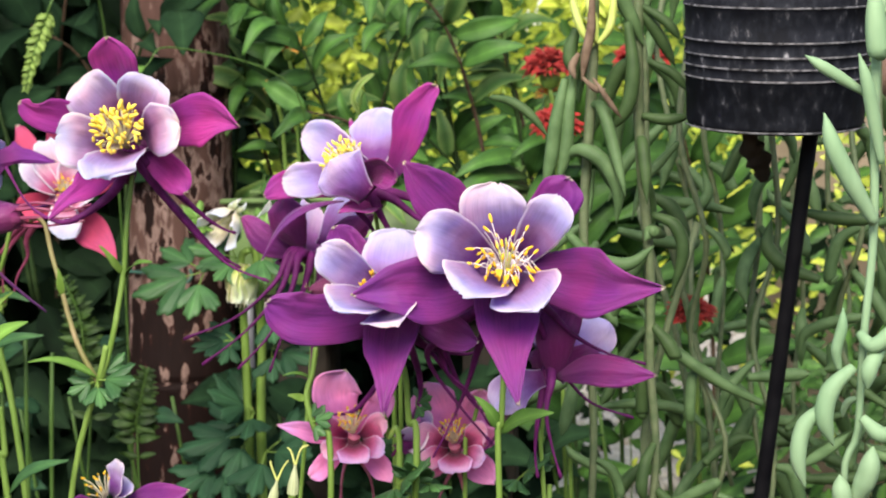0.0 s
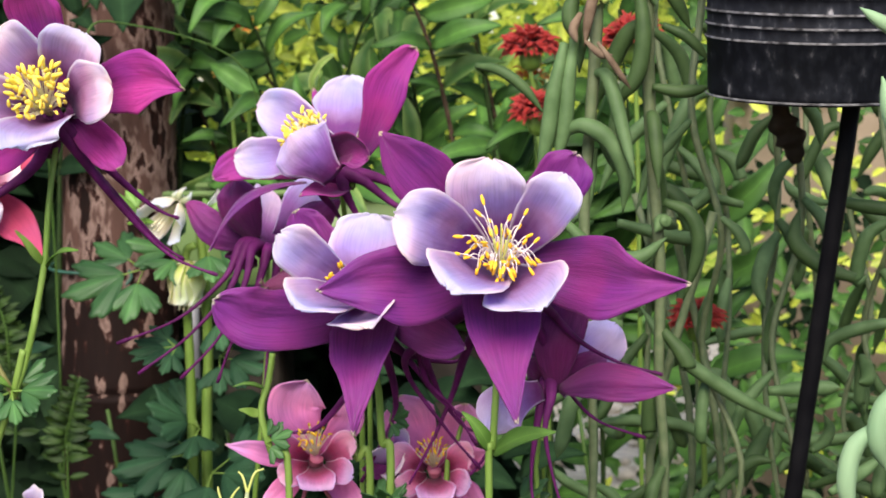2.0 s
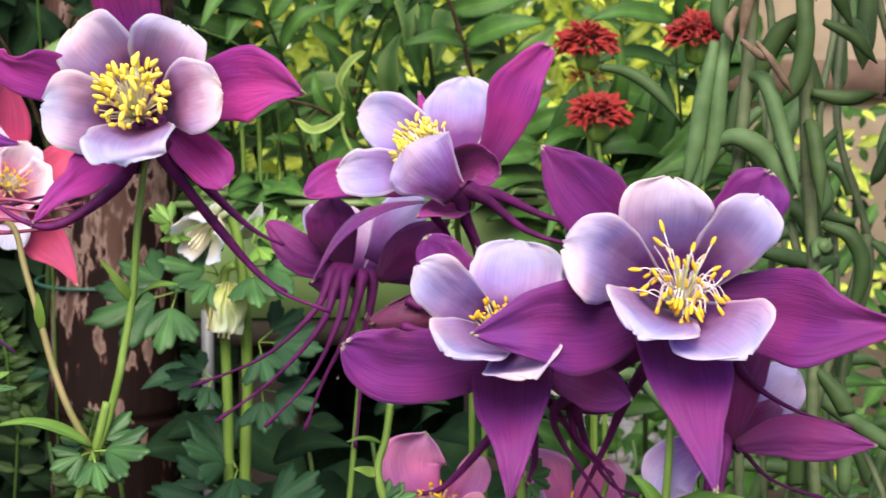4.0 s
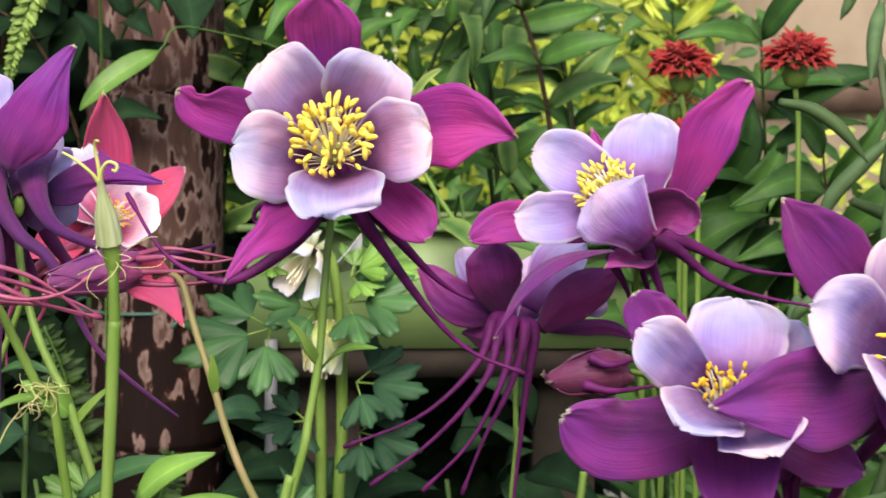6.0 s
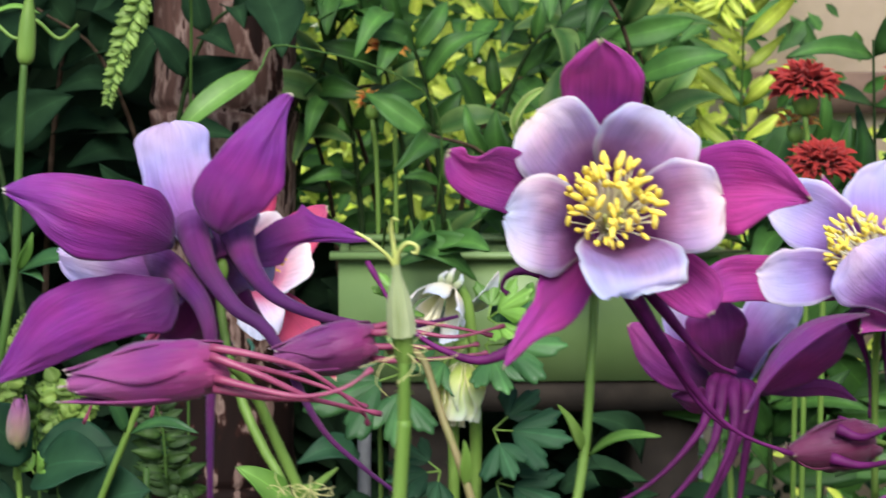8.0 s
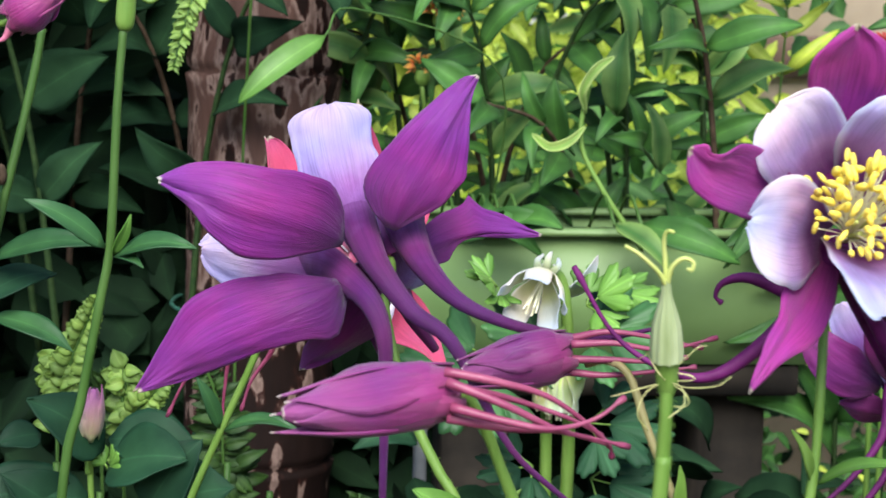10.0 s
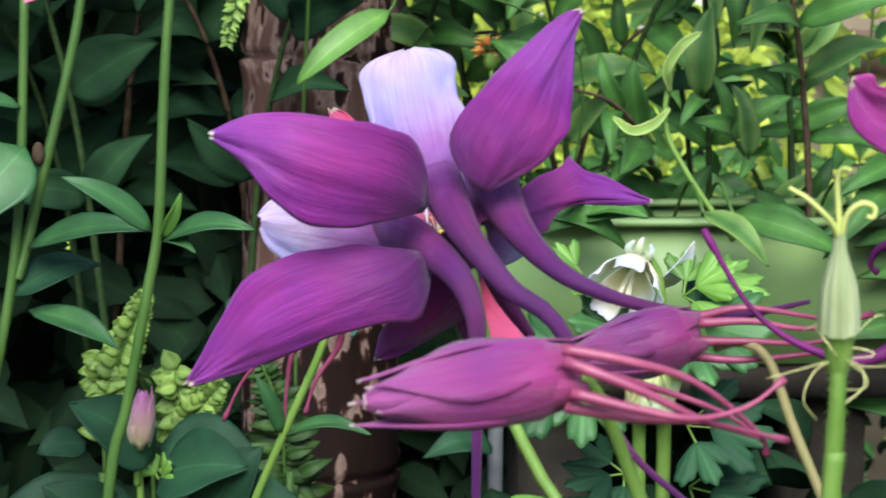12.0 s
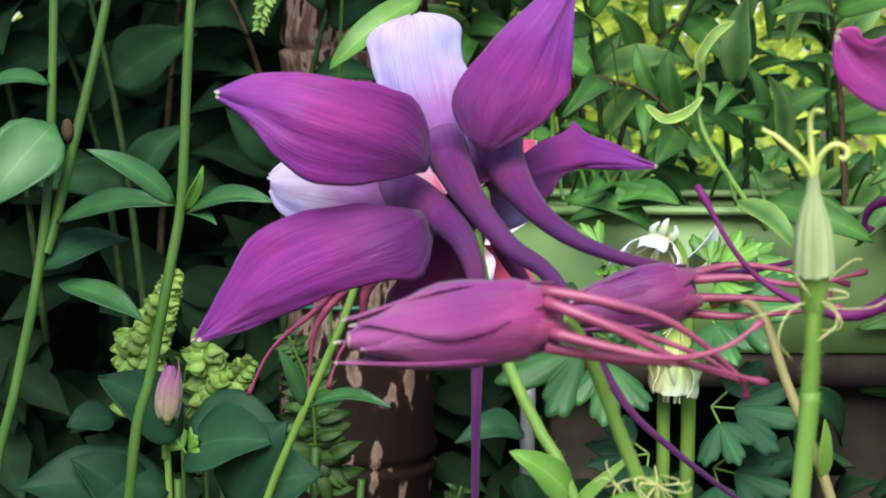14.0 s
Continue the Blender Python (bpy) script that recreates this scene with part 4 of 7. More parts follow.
# bent midribs, in millimetres from the flower's centre, and the width to either side
LIMBS_A = dict(
    view=(0, -1, 0.07),
    petals=[([(0.1, 9.0, 5.9), (-6.4, 1.0, 13.8), (-12.3, -6.0, 21.6), (-15.8, -6.0, 25.7)], 10.0, 9.6),
        ([(2.4, 9.0, 5.9), (6.6, 1.0, 14.0), (10.7, -6.0, 21.2), (13.0, -6.0, 25.3)], 10.9, 9.2),
        ([(3.9, 9.0, 2.0), (10.9, -5.0, 5.6), (18.0, -13.0, 7.6), (23.3, -13.0, 8.4)], 9.0, 10.6),
        ([(1.7, 9.0, -1.7), (1.6, -13.0, -3.4), (1.7, -30.0, -6.4), (2.1, -32.0, -9.7)], 11.2, 10.9, (0.0, -0.45, 0.9)),
        ([(-0.2, 9.0, -0.5), (-9.0, -6.0, 2.1), (-16.0, -15.0, 4.2), (-22.6, -16.0, 5.1)], 11.2, 9.0)],
    sepals=[([(1.1, 8.0, 1.8), (-1.3, 0.0, 21.3), (-2.2, -8.0, 32.5), (-2.8, -12.0, 40.9)], 8.8, 9.0, "rr"),
        ([(2.4, 8.0, 1.8), (21.5, 2.0, 8.0), (32.6, -2.0, 8.9), (43.6, -5.0, 7.2)], 9.9, 9.2, "cs"),
        ([(2.4, 8.0, 0.5), (11.3, 2.0, -6.8), (18.8, -3.0, -12.7), (22.5, -5.0, -17.3)], 6.6, 5.6, "bb"),
        ([(1.1, 8.0, -0.2), (-8.9, -10.0, -10.8), (-16.5, -20.0, -16.5), (-23.6, -26.0, -25.1)], 5.6, 6.4, "sg"),
        ([(-0.2, 8.0, 1.1), (-17.7, -5.0, 9.4), (-28.2, -15.0, 13.5), (-34.4, -19.0, 18.1)], 6.2, 6.6, "bh")])
LIMBS_E = dict(
    view=(0.045, -0.99, 0.11),
    petals=[([(-1.0, 9.0, 9.3), (-2.6, 3.0, 20.6), (-3.1, -4.0, 31.6), (-2.4, -5.0, 39.6)], 13.2, 11.1),
        ([(3.4, 9.0, 8.4), (10.8, 0.0, 18.6), (17.0, -9.0, 28.5), (20.5, -10.0, 34.7)], 8.7, 9.0),
        ([(-3.7, 9.0, 7.5), (-14.4, -3.0, 15.6), (-23.0, -16.0, 21.6), (-30.5, -18.0, 23.9)], 12.5, 10.4),
        ([(-2.4, 9.0, 3.2), (-6.8, -11.0, 3.8), (-11.4, -27.0, 3.9), (-13.4, -32.0, 3.1)], 13.6, 12.3, (0.35, -0.4, 0.85)),
        ([(2.0, 9.0, 2.3), (6.9, -11.0, 0.6), (12.0, -27.0, -1.3), (13.8, -32.0, -2.4)], 12.3, 13.6, (-0.35, -0.4, 0.85))],
    sepals=[([(-1.2, 8.0, 8.0), (-19.0, 0.0, 29.2), (-28.1, -5.0, 39.2), (-35.6, -8.0, 47.9)], 10.2, 9.1, "cc"),
        ([(2.4, 8.0, 8.0), (13.3, 3.0, 23.4), (20.5, 0.0, 34.1), (24.0, 0.0, 40.6)], 9.1, 8.4, "bb"),
        ([(1.5, 8.0, 5.3), (23.7, 0.0, 2.4), (39.1, -12.0, 1.0), (57.5, -18.0, 1.9)], 13.2, 12.1, "ss"),
        ([(0.5, 8.0, 3.5), (1.9, -15.0, -11.3), (3.4, -26.0, -23.4), (6.0, -34.0, -36.6)], 12.0, 12.7, "vv"),
        ([(-2.1, 8.0, 3.6), (-21.4, -8.0, 1.8), (-36.0, -18.0, 3.0), (-53.9, -22.0, 1.0)], 12.1, 10.8, "cc")])
LIMBS_D = dict(
    view=(-0.12, -0.97, 0.18),
    petals=[([(2.9, 2.0, 7.1), (2.7, -2.0, 18.2), (3.7, 2.0, 26.6), (4.4, 5.0, 34.3)], 13.3, 12.7),
        ([(1.5, 2.0, 7.1), (-9.4, -8.0, 17.6), (-18.2, -16.0, 26.0), (-23.1, -18.0, 30.2)], 8.1, 7.2),
        ([(6.7, 2.0, 7.1), (13.3, -2.0, 18.2), (19.7, 2.0, 23.6), (23.2, 4.0, 26.4)], 6.7, 6.7),
        ([(2.2, 2.0, 6.3), (-6.1, -18.0, 9.1), (-13.2, -32.0, 9.8), (-15.3, -36.0, 9.7)], 11.3, 9.9, (0.35, -0.35, 0.88)),
        ([(5.2, 2.0, 5.6), (4.6, -18.0, 4.8), (5.5, -32.0, 3.9), (5.7, -35.0, 3.5)], 10.5, 11.0, (-0.3, -0.4, 0.85))],
    sepals=[([(2.0, 6.0, 3.4), (-15.2, -10.0, 2.5), (-30.4, -22.0, 4.2), (-42.1, -28.0, 10.7)], 10.6, 10.4, "bb"),
        ([(-0.0, 8.0, 6.0), (-10.9, 6.0, 20.0), (-17.8, 6.0, 29.7), (-21.3, 6.0, 35.7)], 7.2, 6.9, "bb"),
        ([(2.1, 6.0, 8.4), (1.5, -14.0, -7.1), (1.6, -24.0, -18.0), (0.2, -29.0, -30.8)], 10.6, 11.0, "vv"),
        ([(5.8, 6.0, 3.4), (17.5, -5.0, -2.0), (27.3, -8.0, -5.8), (33.9, -8.0, -7.5)], 7.4, 6.8, "cc")])
LIMBS_B = dict(
    view=(-0.18, -0.98, 0.11),
    petals=[([(-3.3, 2.0, 9.8), (-12.7, 5.0, 15.6), (-22.9, 8.0, 20.6), (-31.0, 9.0, 22.5)], 8.7, 8.4),
        ([(-0.2, 2.0, 6.8), (1.4, 8.0, 16.9), (2.0, 12.0, 25.8), (2.3, 13.0, 33.5)], 11.5, 10.6),
        ([(-5.8, 0.0, 5.5), (-18.3, -4.0, 5.9), (-28.8, -5.0, 5.1), (-36.3, -6.0, 5.7)], 7.7, 7.1),
        ([(-0.5, -13.0, -1.8), (-6.6, -17.0, 4.4), (-11.6, -18.0, 9.6), (-14.2, -15.0, 13.2)], 11.4, 11.4, "back")],
    sepals=[([(8.1, 2.0, 5.4), (14.5, -2.0, 19.2), (19.2, -5.0, 31.2), (27.6, -7.0, 42.4)], 7.7, 7.1, "zz"),
        ([(-10.4, 8.0, -1.4), (-25.2, 12.0, 2.0), (-38.8, 14.0, 2.2), (-48.6, 14.0, -2.4)], 6.1, 6.7, "bk")])
LIMBS_C = dict(
    view=(-0.1, -0.98, 0.16),
    petals=[([(-5.4, 0.0, 4.9), (-11.0, 2.0, 12.8), (-14.3, 3.0, 18.5), (-16.1, 3.0, 23.2)], 4.1, 5.2),
        ([(4.6, 2.0, 4.6), (9.8, 6.0, 14.0), (15.7, 8.0, 20.4), (21.9, 9.0, 23.9)], 8.2, 6.9),
        ([(13.0, 4.0, 1.0), (21.5, 6.0, 4.0), (25.8, 7.0, 4.7), (28.6, 7.0, 4.6)], 3.0, 3.0)],
    sepals=[([(-2.9, -8.0, 4.2), (-6.1, -15.0, 13.6), (-7.2, -18.0, 20.3), (-7.5, -17.0, 27.1)], 8.5, 8.2, "bb"),
        ([(7.0, -6.0, -0.6), (14.8, -13.0, 8.5), (22.2, -16.0, 13.7), (30.5, -16.0, 19.5)], 7.3, 7.0, "cc"),
        ([(-6.6, -4.0, 2.6), (-14.1, -7.0, 6.0), (-22.2, -8.0, 11.0), (-29.1, -5.0, 18.3)], 6.4, 6.4, "cb"),
        ([(9.3, 0.0, -1.6), (19.4, 2.0, -1.0), (29.4, 3.0, -1.1), (37.1, 4.0, -4.9)], 2.5, 2.5, "cc")])
LIMBS_F = dict(
    view=(0.02, -0.98, 0.16),
    petals=[([(1.8, -4.0, -6.8), (10.1, 2.0, 1.5), (16.7, 5.0, 7.6), (21.7, 6.0, 13.1)], 8.5, 8.5),
        ([(-2.7, -8.0, -6.1), (-9.8, -14.0, -7.8), (-16.0, -18.0, -11.6), (-19.6, -19.0, -17.3)], 7.9, 8.3)],
    sepals=[([(2.8, -10.0, -5.8), (15.5, -14.0, -2.4), (26.1, -16.0, -3.0), (39.5, -18.0, -4.1)], 6.1, 6.5, "cc"),
        ([(1.9, -6.0, -6.4), (2.0, -9.0, 6.9), (4.8, -9.0, 17.9), (7.6, -8.0, 26.0)], 8.4, 8.4, "bb")])
LIMBS_H = dict(
    view=(-0.03, -0.99, 0.08),
    petals=[([(-2.7, -6.0, 4.3), (-6.1, 2.0, 13.6), (-8.6, 6.0, 23.2), (-9.9, 8.0, 32.2)], 10.0, 8.7, "square"),
        ([(-10.1, 0.0, -5.0), (-20.1, 6.0, -2.6), (-29.1, 10.0, -1.3), (-38.4, 12.0, -0.6)], 9.0, 7.0)],
    sepals=[([(-7.3, -14.0, 4.1), (-17.2, -21.0, 8.8), (-31.1, -24.0, 13.6), (-44.8, -20.0, 17.2)], 10.2, 10.3, "uo"),
        ([(-7.8, -12.0, -5.2), (-19.3, -17.0, -10.5), (-34.0, -14.0, -17.2), (-50.6, -8.0, -28.9)], 10.4, 10.4, "ij"),
        ([(3.1, -14.0, 7.0), (7.4, -15.0, 16.3), (13.0, -15.0, 26.6), (20.5, -13.0, 39.4)], 10.4, 8.8, "ef"),
        ([(9.0, 4.0, -0.7), (17.7, 10.0, 2.0), (27.0, 14.0, 3.3), (38.8, 17.0, 2.4)], 4.9, 5.8, "xy")])

LIMBS_G1 = dict(
    view=(0.2, -0.96, 0.2),
    petals=[([(-3.6, 2.0, -2.0), (-6.9, -8.0, 2.3), (-10.2, -12.0, 5.4), (-13.1, -13.0, 6.3)], 4.9, 5.4),
        ([(2.8, 2.0, -2.0), (9.0, -8.0, 3.0), (12.4, -12.0, 6.0), (15.2, -13.0, 6.7)], 5.4, 4.9),
        ([(-3.0, 2.0, -4.3), (-4.9, -10.0, -3.0), (-7.7, -15.0, -3.5), (-10.2, -16.0, -4.6)], 4.5, 4.5),
        ([(-0.2, 2.0, -5.0), (2.0, -12.0, -5.0), (2.9, -18.0, -6.2), (3.0, -19.0, -8.0)], 6.7, 6.7, (0.0, -0.45, 0.9)),
        ([(2.8, 2.0, -4.4), (8.0, -10.0, -3.0), (11.7, -15.0, -2.8), (14.5, -16.0, -3.3)], 4.5, 4.5)],
    sepals=[([(-1.2, 6.0, -0.5), (-5.2, 4.0, 9.8), (-6.4, 3.0, 16.9), (-2.8, 2.0, 25.4)], 10.5, 10.5, "rr"),
        ([(0.4, 6.0, -0.5), (7.2, 5.0, 6.6), (10.8, 5.0, 11.9), (10.3, 5.0, 18.3)], 5.5, 5.5, "bb"),
        ([(-3.2, 4.0, -1.7), (-12.9, 0.0, -0.9), (-21.3, -4.0, 2.2), (-29.8, -6.0, 4.7)], 3.2, 4.1, "cc"),
        ([(-3.3, 4.0, -4.8), (-9.4, -2.0, -9.7), (-13.7, -4.0, -13.9), (-17.4, -6.0, -16.0)], 4.5, 4.1, "bb"),
        ([(1.3, 4.0, -4.8), (7.8, -2.0, -10.4), (12.7, -5.0, -14.6), (15.6, -6.0, -18.2)], 5.0, 4.5, "cc")])
LIMBS_G2 = dict(
    view=(0.2, -0.96, 0.2),
    petals=[([(-3.5, 2.0, -1.8), (-7.3, -8.0, 2.7), (-10.9, -12.0, 5.8), (-13.9, -13.0, 6.7)], 5.0, 5.4),
        ([(2.9, 2.0, -1.8), (8.5, -8.0, 3.3), (11.6, -12.0, 6.4), (14.4, -13.0, 7.0)], 5.4, 4.9),
        ([(-2.9, 2.0, -4.1), (-5.4, -10.0, -2.6), (-8.5, -15.0, -3.1), (-11.1, -16.0, -4.3)], 4.5, 4.5),
        ([(-0.1, 2.0, -4.8), (1.3, -12.0, -4.7), (1.8, -18.0, -5.9), (1.9, -19.0, -7.7)], 6.7, 6.7, (0.0, -0.45, 0.9)),
        ([(2.9, 2.0, -4.1), (7.4, -10.0, -2.6), (10.8, -15.0, -2.5), (13.5, -16.0, -2.9)], 4.5, 4.5)],
    sepals=[([(-1.6, 6.0, -1.2), (-5.7, 4.0, 9.2), (-9.1, 3.0, 16.4), (-11.6, 2.0, 24.4)], 9.6, 10.1, "rr"),
        ([(0.7, 6.0, -1.2), (6.8, 5.0, 7.6), (9.3, 4.0, 14.7), (10.7, 3.0, 21.3)], 6.9, 6.9, "bb"),
        ([(1.3, 4.0, -3.1), (8.2, -2.0, -7.6), (13.3, -4.0, -11.8), (17.0, -6.0, -15.0)], 5.9, 5.9, "cc"),
        ([(-2.6, 4.0, -4.3), (-6.9, 0.0, -7.6), (-10.0, -3.0, -10.2), (-13.6, -4.0, -12.9)], 4.6, 4.1, "cc"),
        ([(2.1, 4.0, -0.8), (10.0, 0.0, 1.6), (14.8, -2.0, 3.9), (18.6, -4.0, 6.1)], 5.0, 4.5, "cc")])

columbine("columbine_flower", SHAPE_A, "magenta columbine with open white cup and yellow stamens", WHITE_PINK, MAGENTA, SPUR_PURPLE, 2.6, 0.22, (FINE, 84, 44, 0.005), 0.42, stamen_lean=-0.06, seed=1, limbs=LIMBS_A)
flower_b = columbine("columbine_flower", SHAPE_B, "half-open purple columbine with pale lilac petals", WHITE_LILAC, MAGENTA, SPUR_PURPLE, 2.8, 0.16, (PALE, 84, 25, 0.006), seed=2, limbs=LIMBS_B)
part("sepal", limb(Vector(SHAPE_B["centre"]), [(0.2, -8.0, 4.8), (5.6, -14.0, 6.9), (9.4, -17.0, 5.8), (12.8, -18.0, 5.0)], 6.1, 5.2, (-0.18, -0.98, 0.11), "kk", 0.3, -0.5, 0.3, 0.14, 5), PLUM, flower_b)
part("sepal", blade((0.0737, 0.0720, 0.4855), (0.0416, 0.0620, 0.4631), (-0.5, -0.5, 0.9), 0.0075, SEPAL, bow=0.20, cup=0.2, crease=-0.4, ruffle=0.05), PURPLE, flower_b)
columbine("columbine_flower", SHAPE_C, "nodding plum columbine seen from behind with long spurs", LILAC_BACK, PLUM, SPUR_PURPLE, 3.2, 0.14, None, seed=3, limbs=LIMBS_C, outside=True)
columbine("columbine_flower", SHAPE_D, "purple columbine with lilac cup and golden stamens", WHITE_LILAC, PURPLE, SPUR_PURPLE, 2.6, 0.18, (SHORT, 48, 18, 0.005), seed=4, limbs=LIMBS_D)
flower_e = columbine("columbine_flower", SHAPE_E, "wide-open purple columbine with pale lilac cup and thread-like stamens", WHITE_LILAC, PURPLE, SPUR_PURPLE, 2.6, 0.20, None, seed=5, limbs=LIMBS_E)
drooping(flower_e, SHAPE_E["centre"], SHAPE_E["axis"], 70, 21)
columbine("columbine_flower", SHAPE_F, "purple columbine seen from behind under a larger bloom", LILAC_BACK, PLUM, SPUR_PURPLE, 2.6, 0.12, None, seed=6, limbs=LIMBS_F, outside=True)
columbine("columbine_flower", SHAPE_G1, "pink columbine low among the leaves", PINK_PETAL, PINK, SPUR_PINK, 2.2, 0.12, (TINY, 30, 26, 0.002), 0.5, seed=7, limbs=LIMBS_G1)
columbine("columbine_flower", SHAPE_G2, "pink columbine half hidden behind dark spurs", PINK_PETAL, PINK, SPUR_PINK, 2.2, 0.12, (TINY, 30, 26, 0.002), 0.5, seed=8, limbs=LIMBS_G2)
columbine("columbine_flower", SHAPE_M, "small lilac columbine beside the pink ones", WHITE_LILAC, PURPLE, SPUR_PURPLE, 2.2, 0.12, None, seed=9)
columbine("columbine_flower", SHAPE_H, "violet columbine seen from behind with long curved spurs", LILAC_BACK, VIOLET, SPUR_VIOLET, 3.7, 0.10, None, seed=10, ruffle=0.06, petal_end=0.14, limbs=LIMBS_H, outside=True)
columbine("columbine_flower", SHAPE_I, "rose and white columbine behind the violet bloom", WHITE_ROSE, ROSE, SPUR_ROSE, 2.4, 0.16, (TINY, 44, 35, 0.004), seed=11)
columbine("columbine_flower", SHAPE_O, "lilac columbine low at the plant's foot", WHITE_LILAC, PURPLE, SPUR_PURPLE, 2.2, 0.14, (TINY, 12, 40, 0.002), seed=12)


# ---- setting ----
ground = thing("ground", (0, 0, 0), "dark garden soil running out to a sunlit lawn", "ground", kind="structure")


def rolling(x0, x1, y0, y1, nx, ny, lift, seed):
    """A patch of uneven ground, flat at its rim."""
    vs, fs = [], []
    for j in range(ny + 1):
        for i in range(nx + 1):
            x, y = x0 + (x1 - x0) * i / nx, y0 + (y1 - y0) * j / ny
            inner = 0 < i < nx and 0 < j < ny
            vs.append(Vector((x, y, lift * noise.noise(Vector((x * 3, y * 3, seed))) if inner else 0.0)))
    for j in range(ny):
        for i in range(nx):
            a = j * (nx + 1) + i
            fs.append((a, a + 1, a + nx + 2, a + nx + 1))
    return vs, fs, None


part("soil", rolling(-60, 60, -8, 1.3, 60, 20, 0.02, 1.0), SOIL, ground)
part("gravel_bed", rolling(-60, 60, 1.3, 4.2, 60, 20, 0.01, 2.0), GRAVEL, ground)
part("lawn", rolling(-60, 60, 4.2, 160, 40, 40, 0.05, 3.0), GRASS, ground)

pebbles = thing("gravel", (0.6, 2.6, 0.0), "pale grey and cream garden pebbles on the ground", "gravel", kind="stuff")
rnd = random.Random(4)
pv, pf = [], []
for k in range(2600):
    x, y = rnd.uniform(-0.4, 1.6), 1.4 + 2.6 * rnd.random() ** 1.3
    r = rnd.uniform(0.008, 0.02)
    v, f, _ = ball((x, y, r * 0.4), r, r * rnd.uniform(0.7, 1.2), r * rnd.uniform(0.5, 0.8), 6, 4, Matrix.Rotation(rnd.uniform(0, 3), 3, "Z"))
    n0 = len(pv)
    pv += v
    pf += [tuple(i + n0 for i in q) for q in f]
part("pebbles", (pv, pf, None), GRAVEL, pebbles)


# ---- bamboo post, planter and what stands behind ----
def bamboo_post():
    x, y, r = -0.133, 0.580, 0.0370
    post = thing("bamboo_post", (x, y, 0), "thick bamboo post with flaking red-brown paint", "post")
    rings = [0.0, 0.16, 0.329, 0.525, 0.72, 0.95]
    out = []
    for a, b in zip(rings, rings[1:]):
        for q in (0.0, 0.012, 0.03, 0.08, 0.3, 0.7, 0.93, 0.97, 0.99):
            bulge = {0.0: 0.965, 0.012: 1.035, 0.03: 1.05, 0.97: 1.035, 0.99: 1.05}.get(q, 1.0)
            out.append((a + (b - a) * q, r * bulge * (1.03 - 0.05 * a)))
    part("culm", lathe((x, y, 0), (0.015, 0, 1), out, 40), POST, post)
    part("cap", lathe((x, y, 0), (0.015, 0, 1), [(0.9305, r * 0.98), (0.9315, 0.0005)], 40), POST, post)
    ring = [(x + (r + 0.0012) * math.cos(a), y + (r + 0.0012) * math.sin(a), 0.408 + 0.002 * math.sin(a)) for a in [2 * math.pi * k / 24 for k in range(25)]]
    tie = thing("wire_tie", (x, y, 0.408), "thin green wire tied round the bamboo post", "wire")
    part("wire", tube(ring, 0.0011, 6, 72), WIRE, tie)
    part("twist", tube([(x + 0.02, y - r * 0.85, 0.408), (x + 0.024, y - r - 0.004, 0.404), (x + 0.021, y - r - 0.006, 0.399)], 0.0011, 6), WIRE, tie)


bamboo_post()


def planter_box():
    lo, hi = Vector((-0.064, 0.46, 0.400)), Vector((0.125, 0.55, 0.458))
    box = thing("planter_box", (0.07, 0.51, 0.412), "faded green plastic planter box with a rolled rim", "planter")
    part("front", slab(lo, (hi.x, lo.y + 0.004, hi.z)), PLANTER, box)
    part("back", slab((lo.x, hi.y - 0.004, lo.z), hi), PLANTER, box)
    part("end", slab((lo.x, lo.y + 0.004, lo.z), (lo.x + 0.004, hi.y - 0.004, hi.z)), PLANTER, box)
    part("end", slab((hi.x - 0.004, lo.y + 0.004, lo.z), (hi.x, hi.y - 0.004, hi.z)), PLANTER, box)
    part("bottom", slab((lo.x + 0.004, lo.y + 0.004, lo.z), (hi.x - 0.004, hi.y - 0.004, lo.z + 0.004)), PLANTER, box)
    part("rim", slab((lo.x - 0.004, lo.y - 0.005, hi.z), (hi.x + 0.004, lo.y + 0.008, hi.z + 0.003)), PLANTER, box)
    part("rim", slab((lo.x - 0.004, hi.y - 0.008, hi.z), (hi.x + 0.004, hi.y + 0.005, hi.z + 0.003)), PLANTER, box)
    part("soil", slab((lo.x + 0.004, lo.y + 0.004, lo.z + 0.03), (hi.x - 0.004, hi.y - 0.004, lo.z + 0.048)), SOIL, box)
    stand = thing("planter_stand", (0.07, 0.51, 0.0), "concrete stand under the planter, coloured dark for shade", "stand")
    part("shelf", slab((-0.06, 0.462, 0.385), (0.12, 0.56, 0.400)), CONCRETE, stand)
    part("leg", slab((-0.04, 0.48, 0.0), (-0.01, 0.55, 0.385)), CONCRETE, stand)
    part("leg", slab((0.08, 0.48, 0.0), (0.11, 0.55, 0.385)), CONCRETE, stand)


planter_box()
pipe = thing("garden_stake", (-0.052, 0.462, 0.0), "thin grey garden stake beside the planter", "stake")
part("stake", tube([(-0.052, 0.455, 0.0), (-0.053, 0.455, 0.2), (-0.052, 0.456, 0.405)], 0.0032, 10, 12), GREY_PIPE, pipe)

house = thing("garden_wall", (1.2, 1.6, 0.0), "beige plastered garden wall with a brown band", "wall", kind="structure")
part("plaster", slab((0.345, 1.5, 0.0), (2.2, 1.7, 1.6)), PLASTER, house)
part("band", slab((0.338, 1.485, 0.500), (2.2, 1.498, 0.543)), BROWN_BAND, house)
part("pier", slab((0.545, 1.465, 0.0), (0.60, 1.498, 1.6)), BROWN_BAND, house)


